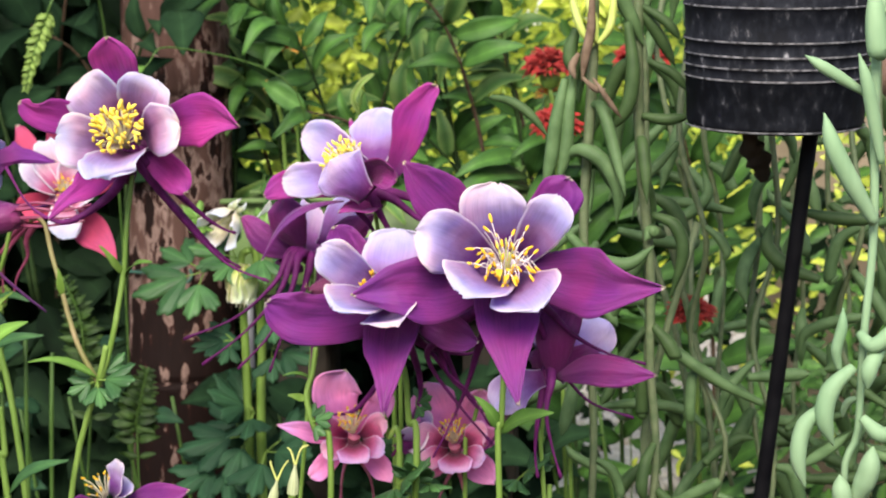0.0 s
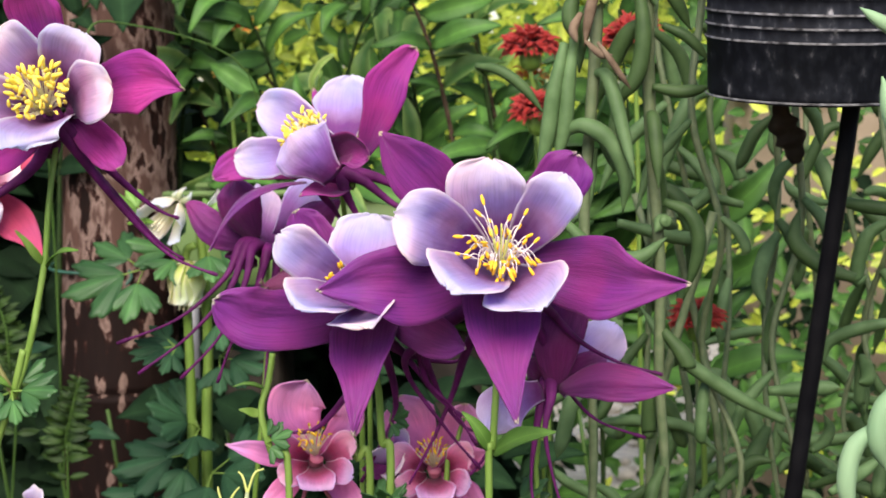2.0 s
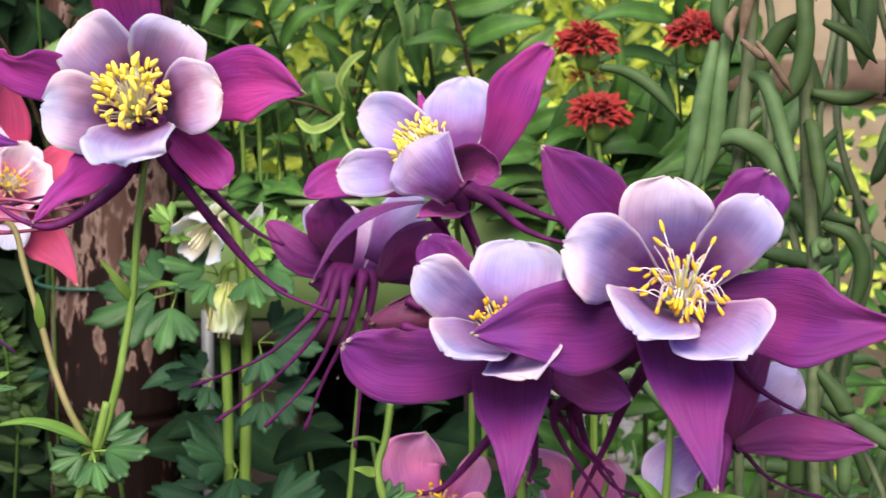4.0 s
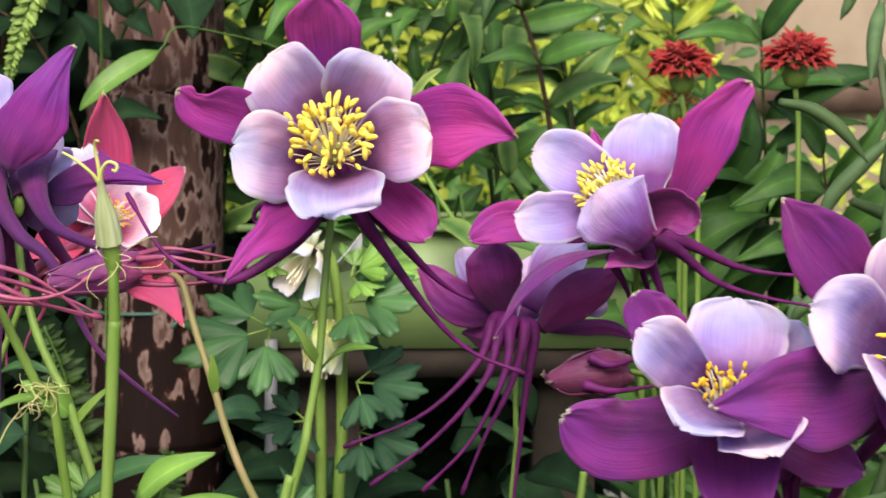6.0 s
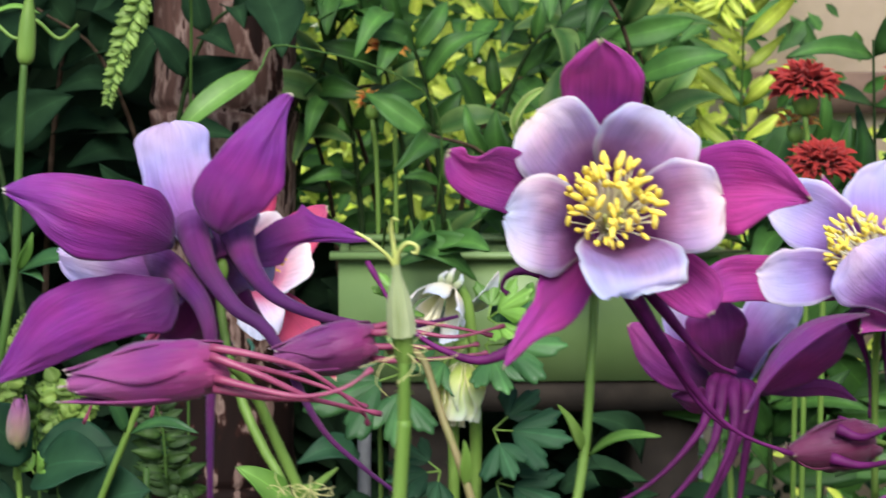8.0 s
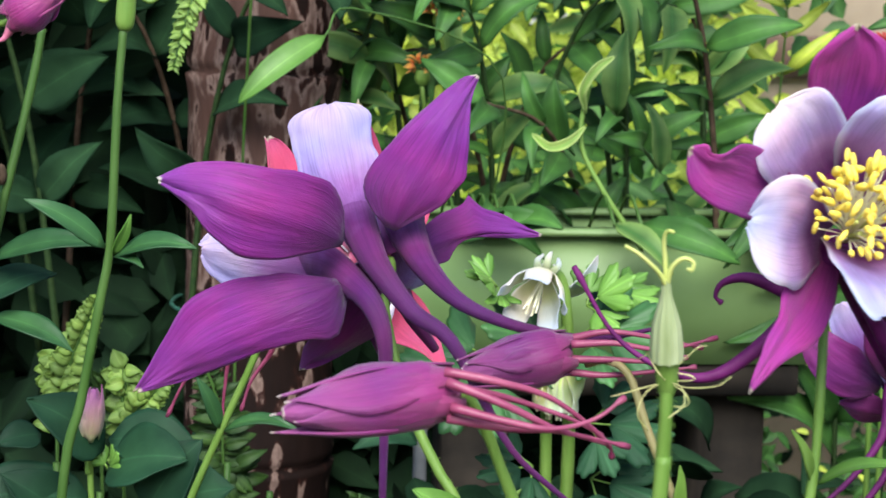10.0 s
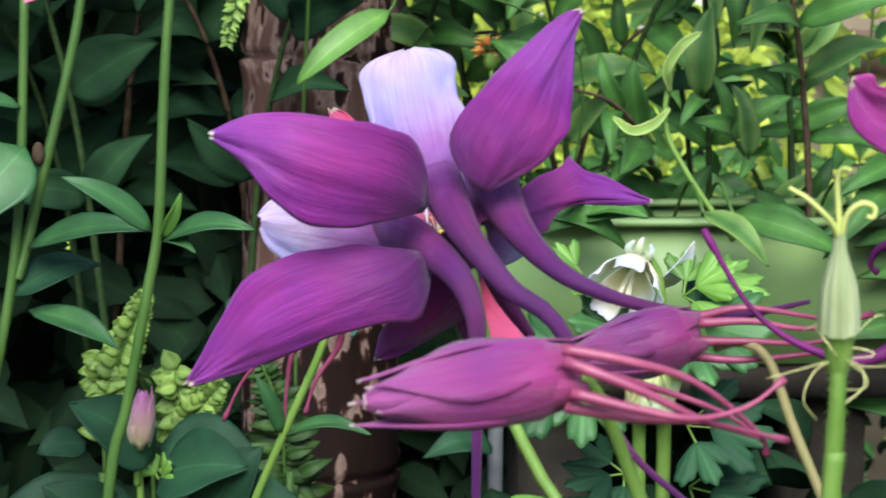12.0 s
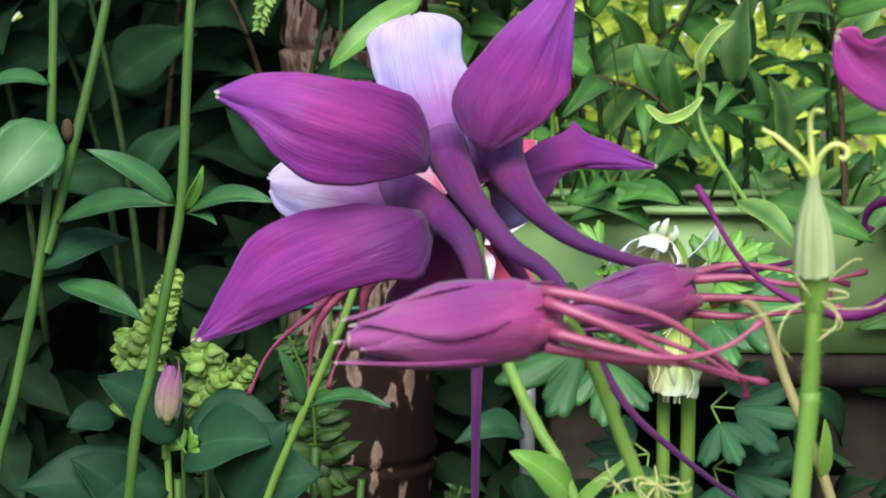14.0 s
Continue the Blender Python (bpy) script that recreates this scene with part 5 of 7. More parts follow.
# ---- black pot on its rod ----
def hanging_pot():
    foot = Vector((0.2455, 0.0780, 0.5123))
    up = Vector((0.03, -0.10, 1.0)).normalized()
    pot = thing("plant_pot", foot, "scuffed black plastic plant pot with raised rings", "pot")
    r0 = 0.0345
    out = [(0.004, 0.004), (0.0035, r0 * 0.6), (0.0, r0 * 0.63), (0.0, r0 * 0.93), (0.0012, r0 * 0.985), (0.003, r0)]
    rings = (0.0205, 0.0250, 0.0295, 0.0350, 0.048)
    for h in rings:
        r = r0 * (1.0 + h * 1.05)
        out += [(h - 0.0008, r), (h - 0.0004, r + 0.0006), (h + 0.0004, r + 0.0006), (h + 0.0008, r)]
    out += [(0.075, r0 * 1.09), (0.082, r0 * 1.10), (0.0825, r0 * 1.16), (0.09, r0 * 1.17), (0.0905, r0 * 1.12), (0.05, r0 * 1.02), (0.01, r0 * 0.9), (0.009, 0.002)]
    part("body", lathe(foot, up, out, 64), BLACK, pot)
    for h in rings + (0.0012,):
        r = r0 * (1.0 + h * 1.05) + 0.00062
        part("ring", lathe(foot, up, [(h - 0.00035, r), (h, r + 0.00012), (h + 0.00035, r)], 64), LIME, pot, "raised ring with dried lime dust")
    part("soil", lathe(foot, up, [(0.078, r0 * 1.07), (0.081, r0 * 0.6), (0.082, 0.001)], 24), SOIL, pot)
    rod = thing("support_rod", (0.2588, 0.0800, 0.5084), "black rod that holds up the plant pot", "rod")
    top, low_end = Vector((0.2601, 0.0800, 0.5112)), Vector((0.2399, 0.0920, 0.3570))
    reach = top.z / (top.z - low_end.z)
    part("rod", tube([top + (low_end - top) * reach * q for q in (0, 0.3, 0.6, 1.0)], 0.0031, 12, 20), RUBBER, rod)
    old = thing("dead_shoot", (0.2380, 0.0820, 0.5083), "withered dark shoot hanging under the pot", "plant")
    part("shoot", tube([(0.2357, 0.0800, 0.5117), (0.2368, 0.0810, 0.5038), (0.2401, 0.0820, 0.4970), (0.2417, 0.0830, 0.4897)], lambda t: 0.0016 + 0.0034 * math.sin(math.pi * t) * (1 + 0.3 * math.sin(t * 23)), 9, 24), SOIL, old)


hanging_pot()


# ---- trailing succulent ----
def finger(points, width, seed=0):
    """A fleshy pointed leaf along a curve."""
    return tube(points, lambda t: max(0.00025, width / 2 * (0.55 + 0.45 * min(1.0, t / 0.35)) * (1.0 if t < 0.55 else max(0.03, 1 - ((t - 0.55) / 0.45) ** 2.2))), 10, 20)


def strand(label, line, leaf_len, leaf_w, count, mat, stem_mat, seed, droop=0.3, thick=0.0016, extra=()):
    rd = random.Random(seed)
    st = thing("succulent_strand", line[0], label, "succulent", "trailing succulent strands")
    pts = smooth_path(line, 60)
    part("stem", tube(line, lambda t: thick * (1 - 0.35 * t), 8, 40), stem_mat, st)
    for k in range(count):
        i = int((k + rd.random() * 0.8) / count * 58)
        p = pts[i]
        a = k * 2.4 + rd.uniform(-0.5, 0.5)
        out = Vector((math.cos(a), math.sin(a) * 0.7, 0.0))
        size = leaf_len * rd.uniform(0.6, 1.15)
        hook = rd.uniform(-0.2, 1.0)
        up = Vector((0, 0, 1))
        q = [p + out * thick * 0.5, p + out * size * 0.30 - up * size * droop * 0.5 * rd.uniform(0.3, 1.3), p + out * size * (0.55 - 0.15 * hook) - up * size * (droop + 0.25 * rd.random()), p + out * size * (0.75 - 0.5 * hook) - up * size * (droop + 0.55 - 0.95 * hook * rd.random())]
        part("leaf", finger(q, leaf_w * rd.uniform(0.75, 1.1)), mat, st)
    for q, w in extra:
        part("leaf", finger(q, w), mat, st)
    return st


strand("thick trailing succulent strand with curled fleshy leaves", [(0.1748, 0.1000, 0.5734), (0.1737, 0.1000, 0.5344), (0.1714, 0.1010, 0.5043), (0.1690, 0.1020, 0.4715), (0.1702, 0.1030, 0.4335), (0.1718, 0.1040, 0.3854), (0.1699, 0.1050, 0.3439)], 0.030, 0.0060, 9, SUCCULENT, SUCC_STEM, 1, 0.45, 0.0024,
       [([(0.1622, 0.0960, 0.5012), (0.1693, 0.0930, 0.5033), (0.1784, 0.0920, 0.4976), (0.1835, 0.0930, 0.4859), (0.1826, 0.0950, 0.4723)], 0.0066), ([(0.1627, 0.0980, 0.4684), (0.1732, 0.0930, 0.4594), (0.1870, 0.0920, 0.4563), (0.1981, 0.0940, 0.4636)], 0.0060),
        ([(0.1627, 0.0970, 0.5323), (0.1590, 0.0950, 0.5163), (0.1564, 0.0950, 0.5002), (0.1527, 0.0950, 0.4840)], 0.0060), ([(0.1662, 0.0980, 0.5346), (0.1637, 0.0960, 0.5185), (0.1623, 0.0950, 0.5024), (0.1586, 0.0950, 0.4885)], 0.0058),
        ([(0.1730, 0.1040, 0.4948), (0.1709, 0.1040, 0.4807), (0.1679, 0.1040, 0.4666)], 0.004)])
strand("leafy trailing succulent strand with long pointed leaves", [(0.1932, 0.1080, 0.5732), (0.1922, 0.1080, 0.5363), (0.1933, 0.1090, 0.4941), (0.1963, 0.1100, 0.4514), (0.1958, 0.1100, 0.4131), (0.1977, 0.1110, 0.3742), (0.1949, 0.1120, 0.3422)], 0.033, 0.0062, 9, SUCCULENT_DARK, SUCC_STEM, 2, 0.45, 0.0025,
       [([(0.1883, 0.1000, 0.5547), (0.1903, 0.0980, 0.5363), (0.1878, 0.0980, 0.5202), (0.1796, 0.0990, 0.5100)], 0.0062), ([(0.1936, 0.1050, 0.5165), (0.2039, 0.1040, 0.5147), (0.2143, 0.1040, 0.5161)], 0.0048), ([(0.1977, 0.1060, 0.4754), (0.2069, 0.1040, 0.4707), (0.2098, 0.1040, 0.4590), (0.2043, 0.1060, 0.4399)], 0.0056),
        ([(0.1674, 0.1040, 0.5531), (0.1645, 0.1030, 0.5415), (0.1683, 0.1030, 0.5322)], 0.006), ([(0.1942, 0.1080, 0.5617), (0.2044, 0.1060, 0.5544), (0.2101, 0.1060, 0.5469)], 0.0042), ([(0.1973, 0.1060, 0.5384), (0.2065, 0.1050, 0.5336), (0.2138, 0.1050, 0.5253)], 0.0042), ([(0.1295, 0.1280, 0.5253), (0.1387, 0.1240, 0.5232), (0.1471, 0.1220, 0.5171), (0.1547, 0.1200, 0.5074)], 0.0042)])
stub = thing("withered_stub", (0.1743, 0.094, 0.5663), "dried brown stub with shrivelled leaf bases on the succulent", "succulent")
for line, wide in zip([[(0.1743, 0.094, 0.5663), (0.1736, 0.093, 0.5526), (0.1712, 0.092, 0.5413), (0.1696, 0.092, 0.5311)], [(0.1701, 0.092, 0.5326), (0.1733, 0.089, 0.5294), (0.176, 0.089, 0.5275), (0.1792, 0.09, 0.5279)], [(0.1743, 0.091, 0.5321), (0.1783, 0.087, 0.5263), (0.1821, 0.088, 0.5206), (0.1854, 0.09, 0.5159)], [(0.1684, 0.093, 0.5425), (0.1657, 0.091, 0.5369), (0.167, 0.09, 0.5323)]], (0.0040, 0.0026, 0.0024, 0.0034)):
    part("shrivelled_leaf", finger(line, wide), BARK_PALE, stub)
shoot = thing("succulent_shoot", (0.1756, 0.0960, 0.5458), "pale yellow-green young tip of the trailing succulent", "succulent")
for line in ([(0.1745, 0.0960, 0.5454), (0.1700, 0.0950, 0.5516), (0.1667, 0.0950, 0.5620), (0.1661, 0.0950, 0.5688)], [(0.1756, 0.0960, 0.5469), (0.1751, 0.0950, 0.5549), (0.1729, 0.0950, 0.5629), (0.1737, 0.0950, 0.5709)], [(0.1763, 0.0960, 0.5462), (0.1810, 0.0950, 0.5525), (0.1827, 0.0950, 0.5615), (0.1822, 0.0950, 0.5706)]):
    part("leaf", finger(line, 0.0034), SUCCULENT_TIP, shoot)
strand("pale succulent strand with plump upright leaves", [(0.2800, 0.0100, 0.5695), (0.2761, 0.0080, 0.5459), (0.2751, 0.0080, 0.5181), (0.2748, 0.0100, 0.4738), (0.2716, 0.0120, 0.4368), (0.2698, 0.0140, 0.4033), (0.2664, 0.0160, 0.3672)] + [(0.3, 0.04, 0.2), (0.3, 0.05, 0.0)], 0.016, 0.0036, 2, SUCCULENT_PALE, SUCCULENT_PALE, 3, 0.1, 0.0018,
       [([(0.2747, 0.0050, 0.4793), (0.2669, 0.0020, 0.4926), (0.2598, 0.0000, 0.5068), (0.2566, 0.0000, 0.5187)], 0.0068), ([(0.2769, 0.0040, 0.5003), (0.2743, 0.0020, 0.5143), (0.2715, 0.0000, 0.5282), (0.2686, 0.0000, 0.5391)], 0.005), ([(0.2713, 0.0060, 0.5252), (0.2633, 0.0040, 0.5304), (0.2562, 0.0020, 0.5349), (0.2504, 0.0020, 0.5389)], 0.0044),
        ([(0.2782, 0.0020, 0.5457), (0.2754, 0.0000, 0.5399), (0.2744, 0.0000, 0.5497), (0.2735, 0.0000, 0.5652)], 0.0081), ([(0.2625, 0.0080, 0.4262), (0.2613, 0.0060, 0.4337), (0.2632, 0.0050, 0.4420), (0.2636, 0.0050, 0.4491)], 0.0042), ([(0.2673, 0.0060, 0.4275), (0.2591, 0.0040, 0.4198), (0.2566, 0.0030, 0.4097), (0.2600, 0.0040, 0.3992)], 0.0072),
        ([(0.2593, 0.0060, 0.4143), (0.2501, 0.0040, 0.4075), (0.2473, 0.0030, 0.3953), (0.2500, 0.0040, 0.3837)], 0.0062), ([(0.2695, 0.0080, 0.4395), (0.2739, 0.0040, 0.4356), (0.2797, 0.0030, 0.4401), (0.2827, 0.0030, 0.4462)], 0.0060), ([(0.2772, 0.0060, 0.4336), (0.2728, 0.0030, 0.4280), (0.2718, 0.0030, 0.4199)], 0.0060),
        ([(0.2702, 0.0060, 0.4091), (0.2768, 0.0030, 0.4035), (0.2827, 0.0030, 0.4066)], 0.0060), ([(0.2672, 0.0060, 0.3781), (0.2718, 0.0030, 0.3891), (0.2738, 0.0030, 0.3994)], 0.0081), ([(0.2652, 0.0060, 0.3698), (0.2629, 0.0030, 0.3809), (0.2619, 0.0030, 0.3891)], 0.0073)])
for k, (x, d, n, m) in enumerate([(1212, 150, 9, 0), (1290, 190, 9, 1), (1318, 170, 9, 0), (1470, 200, 8, 0), (1450, 260, 9, 1), (1240, 260, 10, 0), (1385, 290, 10, 0), (1100, 200, 10, 1), (1180, 300, 10, 0), (1520, 300, 9, 1)]):
    X0 = 0.1898 + (x - 784) / 3144 * (0.634 + d / 1000) - 0.1075 * (0.634 + d / 1000)
    rd = random.Random(50 + k)
    Y = d / 1000
    line = [(X0 + rd.uniform(-0.008, 0.008) + 0.0015 * j, Y + rd.uniform(-0.008, 0.008), 0.64 - 0.045 * j) for j in range(8)]
    strand("slender trailing succulent strand with hooked green leaves", line, 0.032 + 0.008 * (d > 180), 0.0056 + 0.0012 * (d > 180), n, SUCCULENT_DARK if m else SUCCULENT, SUCC_STEM, 60 + k, 0.42, 0.0017)


def tangle():
    """The heap of trailing leaves that fills the lower part of the succulent."""
    rd = random.Random(9)
    heap = thing("succulent_tangle", (0.22, 0.15, 0.36), "tangle of hooked succulent leaves and stems", "succulent")
    for k in range(70):
        X, Y, Z = rd.uniform(0.165, 0.37), rd.uniform(0.10, 0.34), 0.335 + 0.15 * rd.random() ** 1.4
        size, a = rd.uniform(0.030, 0.052), rd.uniform(0, 6.28)
        o = Vector((math.cos(a), 0.6 * math.sin(a), rd.uniform(-0.5, 0.4)))
        bend = Vector((rd.uniform(-0.3, 0.3), rd.uniform(-0.3, 0.3), rd.uniform(-0.5, 0.7)))
        p = Vector((X, Y, Z))
        part("leaf", finger([p, p + o * size * 0.35 + bend * size * 0.15, p + o * size * 0.7 + bend * size * 0.5, p + o * size * 0.8 + bend * size], rd.uniform(0.0045, 0.0066)), SUCCULENT if k % 3 else SUCCULENT_DARK, heap)
    for k in range(5):
        x, y = rd.uniform(0.17, 0.36), rd.uniform(0.12, 0.34)
        part("stem", tube([(x, y, 0.0), (x + rd.uniform(-0.01, 0.01), y, 0.2), (x + rd.uniform(-0.03, 0.03), y, 0.36), (x + rd.uniform(-0.04, 0.04), y, 0.47)], 0.0017, 6, 14), SUCC_STEM, heap)


tangle()


# ---- columbine stems, leaves, buds and pods ----
def stalk(label, line, radius, mat=STEM, name="columbine_plant", grp="columbine plants"):
    """A stalk with slightly uneven girth, a swollen node and fine bristles along it."""
    st = thing(name, line[-1], label, "plant", grp)
    sd = len(line) + 37.0 * line[0][0]
    part("stem", tube(line, lambda t: radius * (0.85 + 0.3 * t) * (1 + 0.07 * noise.noise(Vector((t * 14, sd, 0)))), 10, 48), mat, st)
    pts = smooth_path(line, 160)
    rd = random.Random(int(abs(sd) * 1000))
    hairs = []
    for q, r in zip(pts, pts[1:]):
        if q.z < 0.34:
            break
        d = (r - q).normalized()
        for k in range(3):
            a = rd.uniform(0, 6.283)
            side = d.orthogonal().normalized()
            out = side * math.cos(a) + d.cross(side) * math.sin(a)
            p = q + (r - q) * rd.random() + out * radius * 0.9
            e = p + (out + d * rd.uniform(-0.5, 0.5)) * radius * rd.uniform(0.3, 0.75)
            hairs.append(([p - d * 0.00006, p + d * 0.00006, p + out.cross(d) * 0.0001, e], [(0, 1, 3), (1, 2, 3), (2, 0, 3)], None))
    if hairs:
        part("bristles", merged(*hairs), mat, st)
    return st


def leaflet(owner, foot, tip, width, mat=LEAF, face=(0, -0.6, 0.8), bow=0.08, seed=0, profile=LEAFY, name="leaf", flare=0.06):
    part(name, blade(foot, tip, face, width, profile, bow=bow, cup=0.2, flare=flare, ruffle=0.05, seed=seed, thick=0.0004, nu=14, nv=12), mat, owner)


def lobed_leaf(owner, foot, aim, size, mat=LEAF, seed=0, face=(0, -0.5, 0.85)):
    """A columbine leaf: three fan-shaped, notched leaflets on short stalks."""
    foot, aim, face = Vector(foot), Vector(aim).normalized(), Vector(face)
    side = aim.cross(face).normalized()
    for k, (turn, far) in enumerate(((-58, 0.78), (0, 1.0), (58, 0.78))):
        d = aim * math.cos(radians(turn)) + side * math.sin(radians(turn))
        tilt = face + Vector((0.25 * math.sin(seed + k * 2.0), 0, 0.2 * math.cos(seed * 1.7 + k)))
        lf = part("leaflet", fan(foot + d * size * 0.22, d, tilt, size * 0.72 * far, 5, 64, 0.012, seed + k), mat, owner)
        part("petiolule", tube([foot, foot + d * size * 0.12, foot + d * size * 0.24], 0.0004, 5, 4), STEM, lf)


s_a = stalk("upright green stalk of the magenta columbine", [(-0.0002, 0.0270, 0.5006), (-0.0018, 0.0220, 0.4818), (-0.0030, 0.0200, 0.4648), (-0.0056, 0.0180, 0.4492), (-0.0089, 0.0170, 0.4344)] + [(-0.03, 0.02, 0.36), (-0.045, 0.03, 0.15), (-0.05, 0.04, 0.0)], 0.0011)
leaflet(s_a, (-0.0035, 0.0200, 0.4624), (-0.0092, 0.0120, 0.4742), 0.0028, STEM, (0.5, -0.8, 0.2), 0.05)
leaflet(s_a, (-0.0024, 0.0200, 0.4616), (0.0104, 0.0080, 0.4691), 0.0040, LEAF_FRESH, (0, -0.5, 0.8), 0.1)
lobed_leaf(s_a, (-0.0142, 0.0160, 0.4225), (0.9, -0.4, 0.12), 0.019, LEAF, 3, (0, -0.75, 0.65))
lobed_leaf(s_a, (-0.0147, 0.0180, 0.4221), (-0.6, -0.4, -0.2), 0.013, LEAF, 5, (0, -0.75, 0.65))
leaflet(s_a, (-0.0142, 0.0160, 0.4236), (-0.0380, 0.0100, 0.4319), 0.0048, LEAF_FRESH, (0, -0.4, 0.9), 0.12)
part("stub", tube([(-0.0138, 0.0170, 0.4223), (-0.0117, 0.0160, 0.4290), (-0.0099, 0.0160, 0.4359)], 0.0012, 8, 8), STEM, s_a, "cut-off side stalk")

s_b = stalk("brownish stalk bent over by a closed bud", [(-0.0459, 0.0400, 0.4817), (-0.0419, 0.0370, 0.4831), (-0.0379, 0.0340, 0.4804), (-0.0345, 0.0300, 0.4700), (-0.0295, 0.0250, 0.4566), (-0.0260, 0.0220, 0.4457), (-0.0209, 0.0180, 0.4340)] + [(-0.0135, 0.018, 0.4195)], 0.0009, STEM_BROWN)
part("bract", blade((-0.0291, 0.0240, 0.4541), (-0.0294, 0.0220, 0.4648), (0.3, -0.9, 0), 0.0028, LEAFY, bow=0.06), STEM, s_b)

s_p = stalk("stout green stalk of a ripening seed pod", [(-0.0438, -0.0310, 0.4936), (-0.0438, -0.0310, 0.4863), (-0.0440, -0.0300, 0.4767), (-0.0448, -0.0300, 0.4636)] + [(-0.055, -0.02, 0.3), (-0.06, 0.0, 0.0)], 0.0013)
s_h = stalk("pale green stalk of the violet columbine", [(-0.0870, 0.0700, 0.4934), (-0.0848, 0.0640, 0.4811), (-0.0805, 0.0580, 0.4670), (-0.0754, 0.0540, 0.4566), (-0.0687, 0.0500, 0.4432)] + [(-0.058, 0.046, 0.40), (-0.052, 0.045, 0.3), (-0.05, 0.05, 0.0)], 0.0012)
s_j = stalk("pale green stalk of the closed pink bud", [(-0.0771, -0.0200, 0.4886), (-0.0745, -0.0170, 0.4855), (-0.0717, -0.0150, 0.4798), (-0.0678, -0.0130, 0.4702), (-0.0636, -0.0110, 0.4603), (-0.0611, -0.0090, 0.4542)] + [(-0.054, 0.0, 0.36), (-0.052, 0.0, 0.2), (-0.052, 0.0, 0.0)], 0.0011)
leaflet(s_h, (-0.0694, 0.0500, 0.4441), (-0.0802, 0.0440, 0.4543), 0.0075, LEAF_FRESH, (0.4, -0.8, 0.5), 0.08)
leaflet(s_j, (-0.0630, -0.0110, 0.4597), (-0.0732, -0.0180, 0.4587), 0.003, LEAF_FRESH, (0, -0.5, 0.85), 0.1)
leaflet(s_h, (-0.0705, 0.0520, 0.4396), (-0.0584, 0.0480, 0.4529), 0.0026, STEM, (-0.5, -0.8, 0.2), 0.05)
lobed_leaf(s_h, (-0.0640, 0.0500, 0.4219), (-0.9, -0.3, 0.05), 0.017, LEAF_FRESH, 8, (0, -0.8, 0.6))
leaflet(s_p, (-0.0400, -0.0290, 0.4406), (-0.0231, -0.0360, 0.4526), 0.007, LEAF_FRESH, (-0.5, -0.7, 0.5), 0.1)


def withered(owner, at, size, n, seed):
    """Dried stamens left at the foot of a pod."""
    rd = random.Random(seed)
    at = Vector(at)
    for k in range(n):
        d = Vector((rd.uniform(-1, 1), rd.uniform(-1, 0.3), rd.uniform(-0.6, 0.5))).normalized()
        e = Vector((rd.uniform(-1, 1), rd.uniform(-1, 1), rd.uniform(-1, 0.3))).normalized()
        part("thread", tube([at, at + d * size * 0.5, at + d * size * 0.8 + e * size * 0.35, at + d * size * 0.6 + e * size * 0.8], 0.00010, 5, 12), WITHERED, owner)


withered(s_j, (-0.0622, -0.0130, 0.4625), 0.0055, 16, 1)
withered(s_j, (-0.0663, -0.0110, 0.4595), 0.005, 14, 2)
part("thread", tube([(-0.0667, -0.0120, 0.4590), (-0.0708, -0.0130, 0.4543), (-0.0733, -0.0130, 0.4494), (-0.0756, -0.0130, 0.4442)], 0.0002, 5, 12), WITHERED, s_j)


def seed_pod(label, foot, tip, body_r, style_lines, seed):
    foot, tip = Vector(foot), Vector(tip)
    ax = (tip - foot).normalized()
    n = (tip - foot).length
    pod = thing("seed_pod", foot, label, "seed pod", "seed pods")
    prof = [(0.0, 0.75), (0.10, 0.8), (0.2, 0.86), (0.24, 1.02), (0.38, 1.0), (0.58, 0.86), (0.75, 0.55), (0.86, 0.34), (1.0, 0.26)]
    part("body", lathe(foot, ax, [(n * a, body_r * b) for a, b in prof[3:]], 40, 10, 0.075), POD_SKIN, pod)
    part("collar", lathe(foot, ax, [(-n * 0.10, body_r * 0.5)] + [(n * a, body_r * b * 0.92) for a, b in prof[:4]], 24, 5, 0.03), STEM, pod, "pale green collar")
    for line in style_lines:
        part("style", tube(line, lambda t: 0.00045 - 0.00017 * t, 7, 18), STYLE, pod)
    withered(pod, foot + ax * n * 0.02, body_r * 3.4, 9, seed)
    return pod


seed_pod("ribbed green seed pod with curled styles", (-0.0438, -0.0310, 0.4925), (-0.0455, -0.0360, 0.5105), 0.0026,
         [[(-0.0456, -0.0360, 0.5097), (-0.0471, -0.0370, 0.5120), (-0.0504, -0.0380, 0.5149), (-0.0528, -0.0380, 0.5163)], [(-0.0454, -0.0360, 0.5097), (-0.0458, -0.0360, 0.5135), (-0.0463, -0.0370, 0.5172), (-0.0459, -0.0380, 0.5187), (-0.0451, -0.0390, 0.5186)], [(-0.0453, -0.0360, 0.5097), (-0.0449, -0.0370, 0.5126), (-0.0433, -0.0380, 0.5143), (-0.0416, -0.0380, 0.5137), (-0.0418, -0.0380, 0.5124), (-0.0426, -0.0380, 0.5127)]], 3)
seed_pod("small green seed pod low on the plant", (0.0568, 0.0300, 0.3718), (0.0590, 0.0280, 0.3874), 0.0021, [[(0.0590, 0.0280, 0.3867), (0.0576, 0.0280, 0.3922), (0.0561, 0.0280, 0.3940)], [(0.0590, 0.0280, 0.3867), (0.0614, 0.0280, 0.3933), (0.0645, 0.0280, 0.3949)]], 4)
